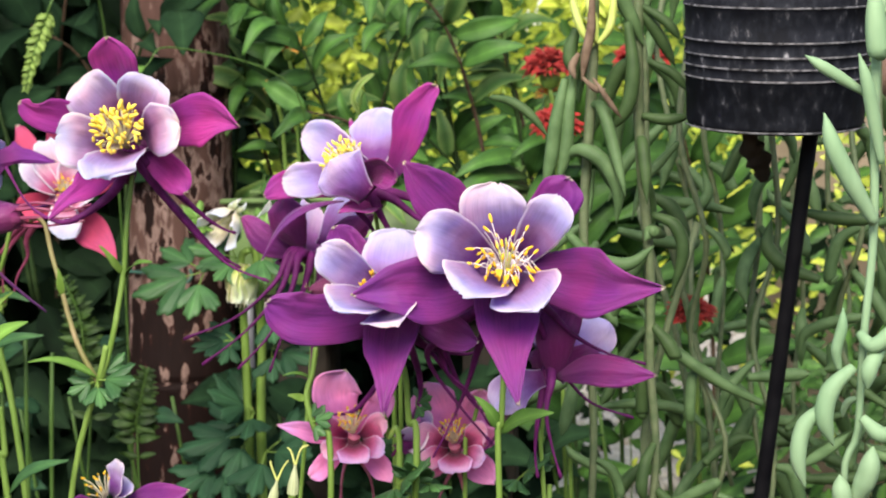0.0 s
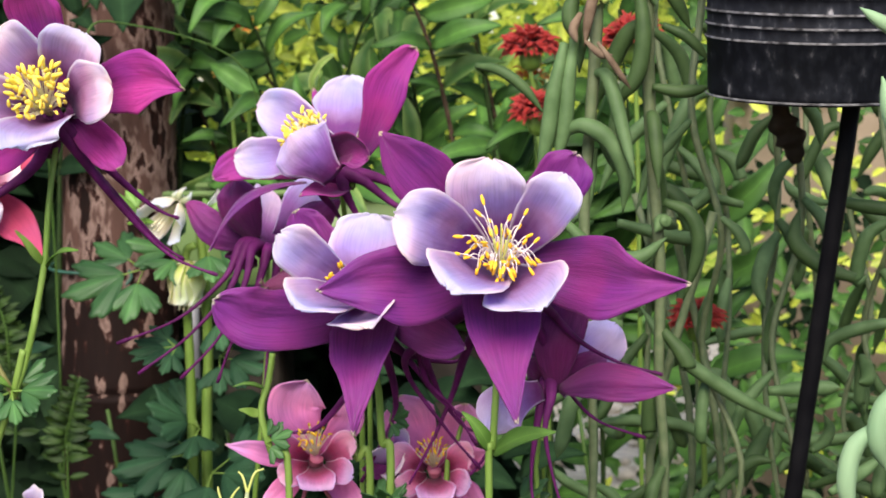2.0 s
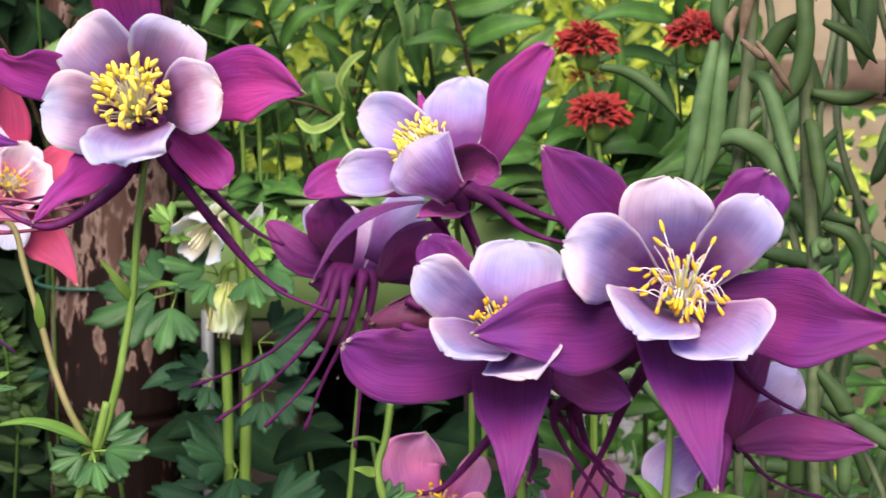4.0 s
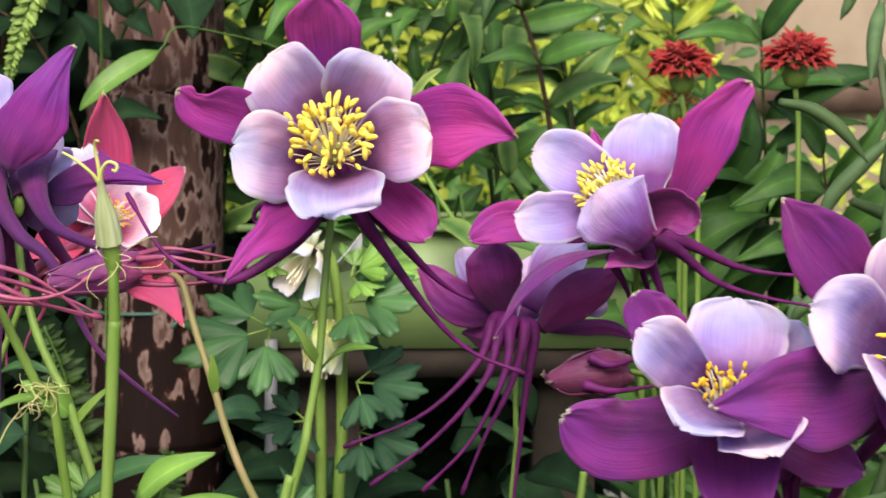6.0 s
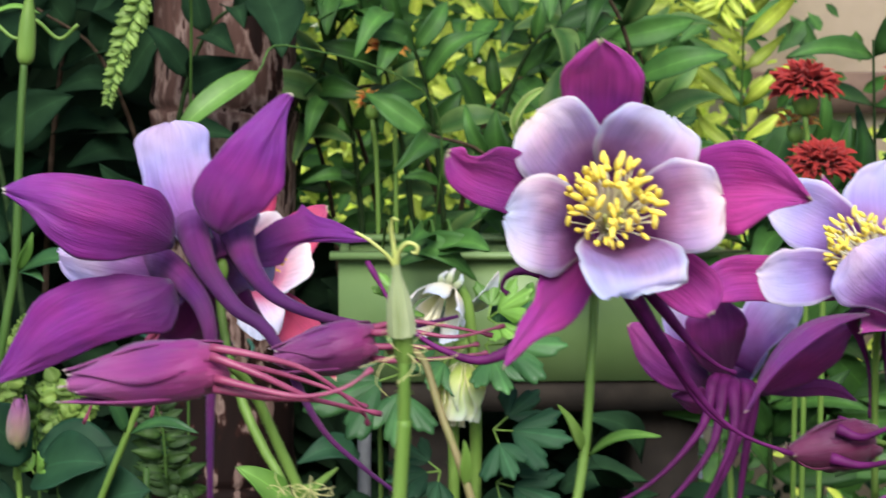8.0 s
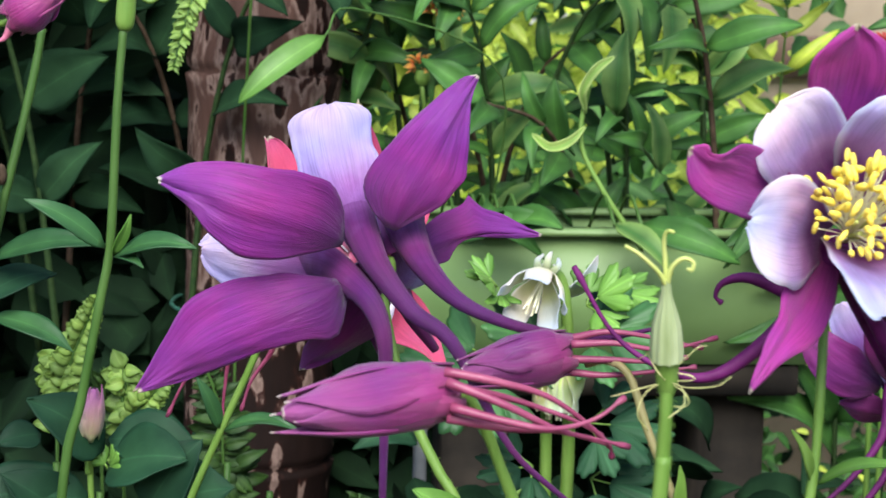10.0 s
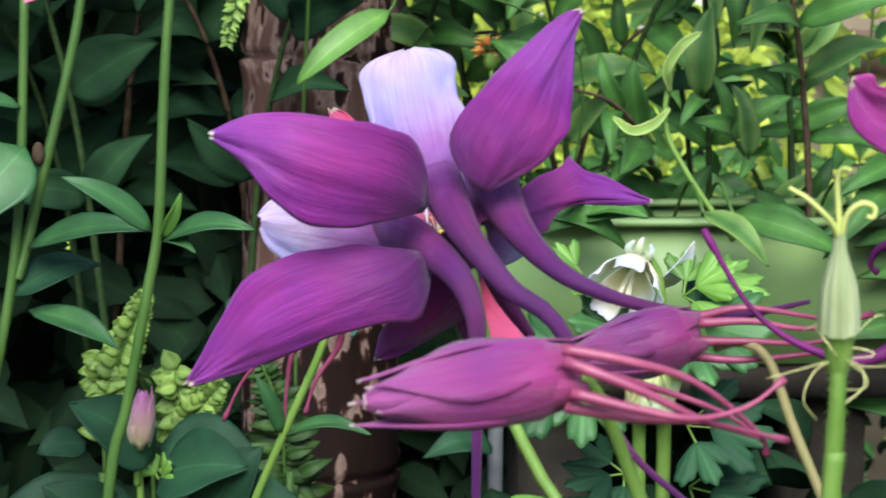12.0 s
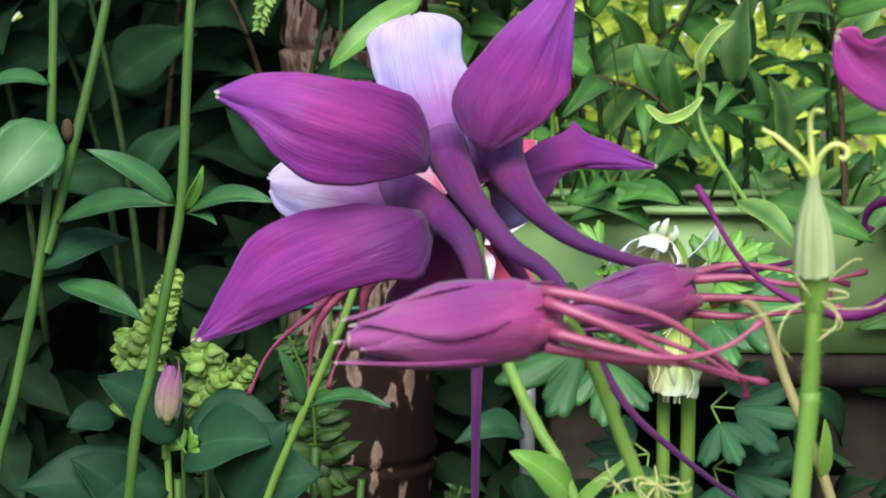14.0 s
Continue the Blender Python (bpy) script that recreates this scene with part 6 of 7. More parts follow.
seed_pod("small green seed pod low on the plant", (0.0473, 0.0340, 0.3674), (0.0509, 0.0320, 0.3802), 0.002, [[(0.0509, 0.0320, 0.3798), (0.0488, 0.0320, 0.3858), (0.0485, 0.0320, 0.3880)], [(0.0509, 0.0320, 0.3798), (0.0533, 0.0320, 0.3851), (0.0556, 0.0320, 0.3880)]], 5)
stalk("short stalk of a small seed pod", [(0.0561, 0.0310, 0.3698), (0.0548, 0.0330, 0.3554)] + [(0.05, 0.05, 0.2), (0.05, 0.06, 0.0)], 0.001)
stalk("short stalk of a small seed pod", [(0.0462, 0.0350, 0.3649), (0.0449, 0.0370, 0.3542)] + [(0.04, 0.05, 0.2), (0.04, 0.06, 0.0)], 0.001)


def closed_bud(label, neck, tip, r, skin, spur_mat, spurs, spur_r, seed, crumple=0.03):
    """A closed columbine bud: folded sepals round a body, spurs behind."""
    neck, tip = Vector(neck), Vector(tip)
    ax = tip - neck
    n = ax.length
    ax.normalize()
    side = ax.orthogonal().normalized()
    bud = thing("columbine_bud", neck, label, "flower bud", "columbine buds")
    prof = [(0.0, 0.3), (0.05, 0.6), (0.2, 0.95), (0.4, 0.97), (0.6, 0.82), (0.8, 0.56), (0.93, 0.36), (1.0, 0.16)]
    part("body", lathe(neck, ax, [(n * a, r * 0.98 * b) for a, b in prof], 24, 5, 0.03), skin, bud)
    for k in range(5):
        a = 2 * math.pi * (k + 0.3) / 5
        rad = side * math.cos(a) + ax.cross(side) * math.sin(a)
        part("sepal", blade(neck + rad * r * 0.75, tip + rad * r * 0.34 + ax * 0.0008 * (k - 2), rad, r * 1.5, SEPAL, bow=0.075, cup=-0.42, flare=-0.03 + crumple - 0.03, ruffle=crumple, twist=(crumple - 0.03) * 120 * math.sin(k * 2.2), seed=seed + k), skin, bud)
    for line in spurs:
        part("spur", tube(line, lambda t: spur_r * (1 - t) ** 1.6 + 0.0003 + (0.0003 if t > 0.95 else 0), 8, 24), spur_mat, bud)
    return bud


closed_bud("closed mauve-pink columbine bud with pink spurs", (-0.0777, -0.0220, 0.4895), (-0.1073, -0.0280, 0.4866), 0.0062, BUD_SKIN, SPUR_ROSE,
           [[(-0.0804, -0.0260, 0.4933), (-0.0715, -0.0270, 0.4918), (-0.0618, -0.0250, 0.4884), (-0.0523, -0.0220, 0.4807), (-0.0506, -0.0200, 0.4771)], [(-0.0802, -0.0280, 0.4920), (-0.0703, -0.0300, 0.4884), (-0.0614, -0.0280, 0.4838), (-0.0563, -0.0260, 0.4822), (-0.0481, -0.0220, 0.4795)],
            [(-0.0794, -0.0280, 0.4877), (-0.0702, -0.0300, 0.4857), (-0.0625, -0.0300, 0.4845), (-0.0552, -0.0280, 0.4857), (-0.0498, -0.0260, 0.4890)], [(-0.0799, -0.0260, 0.4854), (-0.0697, -0.0260, 0.4836), (-0.0607, -0.0240, 0.4827), (-0.0531, -0.0220, 0.4803), (-0.0513, -0.0210, 0.4795)], [(-0.0795, -0.0200, 0.4892), (-0.0699, -0.0140, 0.4867), (-0.0571, -0.0120, 0.4822), (-0.0508, -0.0100, 0.4785)]], 0.0006, 1)
closed_bud("dusky plum columbine bud behind the mauve one", (-0.0492, 0.0400, 0.4845), (-0.0719, 0.0360, 0.4807), 0.0062, BUD_PLUM, SPUR_ROSE,
           [[(-0.0501, 0.0380, 0.4874), (-0.0421, 0.0360, 0.4893), (-0.0320, 0.0360, 0.4880), (-0.0223, 0.0370, 0.4858)], [(-0.0496, 0.0360, 0.4867), (-0.0411, 0.0340, 0.4873), (-0.0310, 0.0340, 0.4860), (-0.0196, 0.0360, 0.4882)], [(-0.0494, 0.0380, 0.4832), (-0.0408, 0.0360, 0.4835), (-0.0319, 0.0360, 0.4831), (-0.0254, 0.0370, 0.4839)], [(-0.0498, 0.0400, 0.4802), (-0.0417, 0.0380, 0.4799), (-0.0303, 0.0380, 0.4809), (-0.0233, 0.0380, 0.4817)]], 0.0006, 2)
closed_bud("dark crumpled columbine bud beside the nodding bloom", (0.0800, 0.0860, 0.4506), (0.0566, 0.0820, 0.4482), 0.0070, BUD_DARK, SPUR_PURPLE,
           [[(0.0682, 0.0780, 0.4553), (0.0740, 0.0760, 0.4534), (0.0821, 0.0800, 0.4550), (0.0889, 0.0840, 0.4559)], [(0.0668, 0.0780, 0.4477), (0.0741, 0.0760, 0.4462), (0.0838, 0.0800, 0.4465), (0.0890, 0.0840, 0.4466)], [(0.0707, 0.0860, 0.4556), (0.0769, 0.0860, 0.4543), (0.0857, 0.0880, 0.4521)]], 0.0013, 3, 0.26)
stalk("hidden stalk of the dark bud", [(0.0811, 0.0880, 0.4498), (0.0865, 0.0920, 0.4467), (0.0897, 0.0960, 0.4349), (0.0912, 0.0980, 0.4120)] + [(0.09, 0.09, 0.2), (0.09, 0.09, 0.0)], 0.0009)
closed_bud("small pink and green columbine bud on a thin stalk", (-0.1736, 0.2580, 0.4145), (-0.1711, 0.2520, 0.4320), 0.0043, PINK_BUD, SPUR_PINK, [[(-0.1754, 0.2620, 0.4136), (-0.1766, 0.2640, 0.4097), (-0.1762, 0.2660, 0.4063)]], 0.0012, 4)
stalk("thin stalk of a small bud", [(-0.1736, 0.2580, 0.4145), (-0.1744, 0.2600, 0.4027), (-0.1735, 0.2620, 0.3864)] + [(-0.17, 0.27, 0.2), (-0.17, 0.27, 0.0)], 0.0011)
closed_bud("pink columbine bud at the edge of the plant", (-0.1846, 0.1800, 0.5497), (-0.1715, 0.1760, 0.5577), 0.0070, BUD_SKIN, SPUR_PINK, [[(-0.1838, 0.1800, 0.5489), (-0.1863, 0.1800, 0.5447), (-0.1896, 0.1800, 0.5431)]], 0.0016, 5)
stalk("stalk of the outermost pink bud", [(-0.1853, 0.1820, 0.5493), (-0.2015, 0.1900, 0.5427), (-0.2283, 0.1950, 0.5169)] + [(-0.32, 0.2, 0.3), (-0.34, 0.2, 0.0)], 0.0011)

stalk("stalk of the half-open purple columbine", [(0.0843, 0.0920, 0.4850), (0.0832, 0.0960, 0.4760), (0.0847, 0.1020, 0.4594), (0.0865, 0.1060, 0.4329), (0.0872, 0.1080, 0.4095)] + [(0.085, 0.1, 0.2), (0.085, 0.1, 0.0)], 0.0010)
stalk("thin stalk of the nodding plum columbine", [(0.0505, 0.1240, 0.4545), (0.0501, 0.1220, 0.4398), (0.0503, 0.1200, 0.4235), (0.0491, 0.1180, 0.4072)] + [(0.03, 0.11, 0.2), (0.03, 0.11, 0.0)], 0.0009)
stalk("stalk of the lilac-cupped columbine", [(0.0958, 0.0400, 0.4357), (0.1005, 0.0420, 0.4203), (0.1017, 0.0420, 0.4015), (0.1040, 0.0420, 0.3806)] + [(0.09, 0.05, 0.2), (0.09, 0.05, 0.0)], 0.0013)
s_e = stalk("stalk of the wide-open columbine", [(0.1421, 0.0240, 0.4486), (0.1408, 0.0180, 0.4225), (0.1395, 0.0180, 0.4045), (0.1382, 0.0180, 0.3864)] + [(0.14, 0.03, 0.2), (0.14, 0.03, 0.0)], 0.0012)
leaflet(s_e, (0.1392, 0.0180, 0.4018), (0.1586, 0.0080, 0.4115), 0.0085, LEAF_FRESH, (0, -0.6, 0.8), 0.08)
leaflet(s_e, (0.1388, 0.0180, 0.4027), (0.1312, 0.0120, 0.4164), 0.0055, LEAF_FRESH, (0.6, -0.7, 0.3), 0.08)
s_f = stalk("leafy stalk of the pink columbine", [(0.0644, 0.0500, 0.4294), (0.0630, 0.0480, 0.4194), (0.0608, 0.0460, 0.4102), (0.0641, 0.0450, 0.3970), (0.0700, 0.0440, 0.3800)] + [(0.06, 0.05, 0.2), (0.06, 0.05, 0.0)], 0.0012)
leaflet(s_f, (0.0621, 0.0480, 0.4175), (0.0528, 0.0420, 0.4201), 0.0022, LEAF_FRESH, (0, -0.5, 0.85), 0.12)
leaflet(s_f, (0.0608, 0.0460, 0.4093), (0.0545, 0.0420, 0.4119), 0.0030, STEM, (0.5, -0.8, 0.3), 0.05)
lobed_leaf(s_f, (0.0624, 0.0440, 0.4001), (0.9, -0.2, 0.45), 0.011, LEAF, 11, (-0.2, -0.9, 0.3))
stalk("second leafy stalk among the pink blooms", [(0.0903, 0.0520, 0.4023), (0.0923, 0.0500, 0.3941), (0.0964, 0.0500, 0.3787)] + [(0.085, 0.055, 0.2), (0.085, 0.055, 0.0)], 0.0013)
s_g = stalk("thin stalk under the open blooms", [(0.1276, 0.0600, 0.4056), (0.1245, 0.0600, 0.3940), (0.1214, 0.0600, 0.3764)] + [(0.12, 0.06, 0.2), (0.12, 0.06, 0.0)], 0.0009)
stalk("thin stalk under the open blooms", [(0.1535, 0.0560, 0.4025), (0.1524, 0.0560, 0.3910), (0.1526, 0.0560, 0.3774)] + [(0.16, 0.06, 0.2), (0.16, 0.06, 0.0)], 0.0009)
lobed_leaf(s_g, (0.1031, 0.0540, 0.4058), (0.5, -0.4, 0.3), 0.010, LEAF, 12, (-0.1, -0.8, 0.5))
low = thing("columbine_leaves", (0.0961, 0.0600, 0.3743), "broad green columbine leaves low on the plant", "leaves")
for k, (x, y, Y, ax, sz) in enumerate([(640, 895, 45, (0.4, -0.5, 0.4), 0.022), (700, 900, 50, (-0.2, -0.5, 0.5), 0.02), (900, 905, 60, (0.3, -0.4, 0.3), 0.02)]):
    lobed_leaf(low, (0.1676 + (x - 784) / 3144 * (0.534 + Y / 1000) - 0.0776 * (0.534 + Y / 1000), Y / 1000, 0.375), ax, sz, LEAF, 20 + k, (0, -0.5, 0.9))
part("petiole", tube([(0.10, 0.045, 0.372), (0.105, 0.055, 0.2), (0.105, 0.06, 0.0)], 0.0011, 8, 10), STEM, low)
part("petiole", tube([(0.155, 0.06, 0.372), (0.15, 0.06, 0.2), (0.15, 0.06, 0.0)], 0.0011, 8, 10), STEM, low)
low2 = stalk("leafy stalk with two soft green leaves", [(-0.0542, 0.0200, 0.4118), (-0.0533, 0.0200, 0.3941), (-0.0527, 0.0200, 0.3740)] + [(-0.03, 0.02, 0.2), (-0.03, 0.02, 0.0)], 0.0013)
leaflet(low2, (-0.0525, 0.0200, 0.3774), (-0.0260, 0.0080, 0.3940), 0.0068, LEAF, (-0.3, -0.6, 0.7), 0.1)
leaflet(low2, (-0.0624, 0.0200, 0.4295), (-0.0341, 0.0100, 0.4417), 0.0068, LEAF, (-0.3, -0.6, 0.7), 0.1)

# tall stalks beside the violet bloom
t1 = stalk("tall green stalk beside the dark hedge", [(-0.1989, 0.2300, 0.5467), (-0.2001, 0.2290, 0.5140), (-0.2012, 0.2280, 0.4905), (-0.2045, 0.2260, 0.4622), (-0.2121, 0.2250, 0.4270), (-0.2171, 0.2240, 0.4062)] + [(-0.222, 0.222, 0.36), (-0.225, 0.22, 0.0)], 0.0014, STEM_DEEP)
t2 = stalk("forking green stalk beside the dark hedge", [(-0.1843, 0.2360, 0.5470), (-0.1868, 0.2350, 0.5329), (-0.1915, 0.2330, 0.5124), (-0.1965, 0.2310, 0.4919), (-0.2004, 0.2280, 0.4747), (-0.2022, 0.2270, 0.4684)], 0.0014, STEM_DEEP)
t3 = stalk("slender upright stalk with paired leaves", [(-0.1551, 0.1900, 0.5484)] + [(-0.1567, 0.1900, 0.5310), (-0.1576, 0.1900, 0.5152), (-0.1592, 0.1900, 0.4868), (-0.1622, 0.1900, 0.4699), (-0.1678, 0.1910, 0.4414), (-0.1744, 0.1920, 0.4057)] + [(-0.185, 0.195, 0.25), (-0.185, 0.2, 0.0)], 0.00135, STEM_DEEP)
part("pod_bud", tube([(-0.1551, 0.1900, 0.5471), (-0.1547, 0.1900, 0.5501), (-0.1540, 0.1900, 0.5585), (-0.1531, 0.1900, 0.5686)], lambda t: 0.0014 + 0.0014 * math.sin(math.pi * min(1, t * 1.1)) ** 0.7, 12, 14), STEM, t3, "elongated green bud")
leaflet(t3, (-0.1605, 0.1890, 0.4858), (-0.1805, 0.1800, 0.5008), 0.0082, LEAF, (0.4, -0.7, 0.6), 0.08, seed=1)
leaflet(t3, (-0.1580, 0.1890, 0.4832), (-0.1350, 0.1780, 0.4886), 0.0085, LEAF, (0, -0.5, 0.85), 0.1, seed=2)
leaflet(t3, (-0.1582, 0.1890, 0.4840), (-0.1526, 0.1840, 0.4955), 0.0035, LEAF_FRESH, (0.5, -0.8, 0.2), 0.05, seed=3)
leaflet(t3, (-0.1571, 0.1880, 0.4836), (-0.1492, 0.1800, 0.4821), 0.004, LEAF, (0, -0.4, 0.9), 0.08, seed=4)
leaflet(t2, (-0.1990, 0.2260, 0.4773), (-0.1652, 0.2180, 0.4844), 0.0105, LEAF, (0, -0.55, 0.8), 0.08, seed=5)
leaflet(t1, (-0.1985, 0.2240, 0.5049), (-0.2156, 0.2120, 0.4832), 0.019, LEAF, (0.2, -0.8, 0.5), 0.06, seed=6)
leaflet(t1, (-0.2002, 0.2280, 0.5156), (-0.2172, 0.2220, 0.5157), 0.008, LEAF, (0, -0.5, 0.85), 0.12, seed=7)
leaflet(t1, (-0.2037, 0.2260, 0.4638), (-0.1812, 0.2360, 0.4726), 0.014, LEAF_BLUE, (0, -0.5, 0.85), 0.1, seed=8)
leaflet(t1, (-0.1998, 0.2300, 0.4593), (-0.1741, 0.2220, 0.4509), 0.009, LEAF, (0, -0.5, 0.85), 0.08, seed=9)
leaflet(t2, (-0.1580, 0.2350, 0.5637), (-0.1739, 0.2300, 0.5635), 0.004, LEAF_FRESH, (0, -0.4, 0.9), 0.15, seed=10)
part("tendril", tube([(-0.1733, 0.2320, 0.5617), (-0.1650, 0.2300, 0.5555), (-0.1598, 0.2320, 0.5618), (-0.1519, 0.2330, 0.5556), (-0.1454, 0.2320, 0.5602)], 0.0007, 6, 24), STEM, t2)
part("withered_floret", ball((-0.1962, 0.2300, 0.5027), 0.0018, 0.0018, 0.0034, 8, 6), BARK, t2, "small dried brown floret")
t4 = stalk("thin stalk of the rose and white columbine", [(-0.1132, 0.2050, 0.4667), (-0.1194, 0.2080, 0.4493), (-0.1289, 0.2120, 0.4274), (-0.1402, 0.2160, 0.3995)] + [(-0.152, 0.22, 0.36), (-0.160, 0.225, 0.2), (-0.16, 0.23, 0.0)], 0.0012)
leaflet(t4, (-0.1280, 0.2110, 0.4276), (-0.1058, 0.2020, 0.4310), 0.006, LEAF, (0, -0.4, 0.9), 0.14, seed=12)
leaflet(t4, (-0.1291, 0.2110, 0.4284), (-0.1350, 0.2060, 0.4446), 0.0055, LEAF, (0.5, -0.8, 0.2), 0.05, seed=13)

spray = thing("shrub_twig", (-0.084, 0.42, 0.5557), "thin twig with a bright green leaf before the post", "twig")
part("twig", tube([(-0.02, 0.50, 0.45), (-0.02, 0.46, 0.53), (-0.084, 0.42, 0.5557), (-0.0967, 0.4, 0.5447)], 0.0005, 6, 16), STEM_DEEP, spray)
leaflet(spray, (-0.0967, 0.4, 0.5447), (-0.1302, 0.385, 0.5196), 0.0115, LEAF_FRESH, (0.1, -0.8, 0.6), 0.08, seed=14, profile=OBLONG)

curled = thing("curled_leaves", (0.016, 0.47, 0.47), "curled yellow-green leaves on a thin green twig", "leaves")
part("twig", tube([(0.046, 0.46, 0.452), (0.028, 0.465, 0.478), (0.018, 0.468, 0.500), (0.022, 0.47, 0.528)], 0.0012, 6, 16), STEM, curled)
for k, (pts, w) in enumerate([([(0.0195, 0.466, 0.506), (0.012, 0.462, 0.499), (0.003, 0.46, 0.4965), (-0.005, 0.46, 0.5025)], 2.1), ([(0.020, 0.468, 0.512), (0.0175, 0.464, 0.521), (0.023, 0.462, 0.531), (0.031, 0.462, 0.537)], 2.0)]):
    o = Vector(pts[0])
    part("leaf", limb(o, [(Vector(q) - o) * 1000 for q in pts], w, w, (0.0, -0.9, 0.45), "bb", 0.9, -0.1, 0.0, 0.1, 40 + k), CURLED, curled)

# broad leaves at the foot of the tall stalks
bed = thing("broad_leaves", (-0.17, 0.27, 0.0), "broad bluish-green leaves in the shade of the hedge", "leaves")
for k, (a, b, w) in enumerate([((-0.1695, 0.2620, 0.4093), (-0.1910, 0.2500, 0.4289), 0.022), ((-0.1678, 0.2620, 0.4040), (-0.1424, 0.2450, 0.4113), 0.026), ((-0.1731, 0.2620, 0.3917), (-0.2166, 0.2500, 0.3964), 0.024), ((-0.1525, 0.2620, 0.3882), (-0.1278, 0.2500, 0.3999), 0.028),
        ((-0.1552, 0.2550, 0.3900), (-0.1378, 0.2500, 0.4153), 0.024), ((-0.1815, 0.2600, 0.3852), (-0.1998, 0.2500, 0.4042), 0.02), ((-0.1899, 0.2620, 0.4145), (-0.2026, 0.2550, 0.4133), 0.012), ((-0.1685, 0.2680, 0.4115), (-0.1386, 0.2620, 0.4093), 0.022)]):
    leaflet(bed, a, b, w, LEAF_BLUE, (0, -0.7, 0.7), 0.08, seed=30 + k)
for k in range(6):
    part("petiole", tube([(-0.185 + 0.014 * k, 0.262, 0.405 - 0.01 * (k % 2)), (-0.18 + 0.01 * k, 0.27, 0.2), (-0.17, 0.27, 0.0)], 0.0012, 6, 10), STEM_DEEP, bed)
lobed_leaf(bed, (-0.1678, 0.2620, 0.4023), (0.2, -0.5, 0.5), 0.012, LEAF_FRESH, 40, (0, -0.9, 0.4))


# ---- pale nodding flowers with their leaves ----
def pale_flower(label, foot, aim, size, mat, seed, spread=0.35, n=5, spurs=True):
    foot, aim = Vector(foot), Vector(aim).normalized()
    fl = thing("pale_columbine", foot, label, "flower", "pale nodding flowers")
    side = aim.orthogonal().normalized()
    for k in range(n):
        a = 2 * math.pi * k / n
        rad = side * math.cos(a) + aim.cross(side) * math.sin(a)
        part("petal", blade(foot + rad * size * 0.12, foot + aim * size + rad * size * spread, -rad, size * (0.5 if spurs else 0.66), PETAL, bow=-0.16, cup=0.3, flare=0.12, ruffle=0.16, seed=seed + k), mat, fl)
        if not spurs:
            part("sepal", blade(foot + rad * size * 0.1, foot + aim * size * 0.8 + rad.cross(aim) * size * 0.2 + rad * size * 0.34, -rad, size * 0.34, LEAFY, bow=-0.2, cup=0.3, flare=-0.1, ruffle=0.12, seed=seed + 20 + k), mat, fl)
            continue
        part("spur", tube([foot + rad * size * 0.1, foot - aim * size * 0.25 + rad * size * 0.22, foot - aim * size * 0.5 + rad * size * 0.16], lambda t: size * 0.07 * (1 - t) + 0.0005, 7, 10), mat, fl)
    for k in range(6):
        a = k * 1.05
        rad = side * math.cos(a) + aim.cross(side) * math.sin(a)
        part("stamen", tube([foot, foot + aim * size * 0.7 + rad * size * 0.08, foot + aim * size * 1.12 + rad * size * 0.12], 0.0004, 5, 8), CREAM, fl)
    return fl


pale_flower("pale green nodding columbine bell", (-0.0151, 0.2840, 0.4383), (-0.12, -0.15, -1.0), 0.021, PALE_BELL, 1, 0.14, 5, False)
cream = pale_flower("creamy white columbine with a long spreading petal", (-0.0213, 0.2880, 0.4650), (-0.3, -0.7, -0.45), 0.018, PALE_WHITE, 2, 0.55)
part("long_petal", blade((-0.0139, 0.3020, 0.4549), (-0.0022, 0.2920, 0.4710), (0.5, -0.8, -0.2), 0.008, LEAFY, bow=0.12, cup=0.3), PALE_WHITE, cream)
b1 = stalk("light green stalk of the pale columbines", [(-0.0133, 0.2880, 0.4454), (-0.0182, 0.2900, 0.4408), (-0.0187, 0.2920, 0.4184), (-0.0184, 0.2930, 0.3893), (-0.0185, 0.2940, 0.3644)] + [(-0.0186, 0.296, 0.3), (-0.0186, 0.3, 0.0)], 0.0022, STEM)
b2 = stalk("second light green stalk of the pale columbines", [(-0.0208, 0.2920, 0.4668), (-0.0139, 0.2940, 0.4601), (-0.0107, 0.2950, 0.4312), (-0.0101, 0.2960, 0.3909), (-0.0115, 0.2960, 0.3639)] + [(-0.0125, 0.297, 0.3), (-0.013, 0.3, 0.0)], 0.0024, STEM)
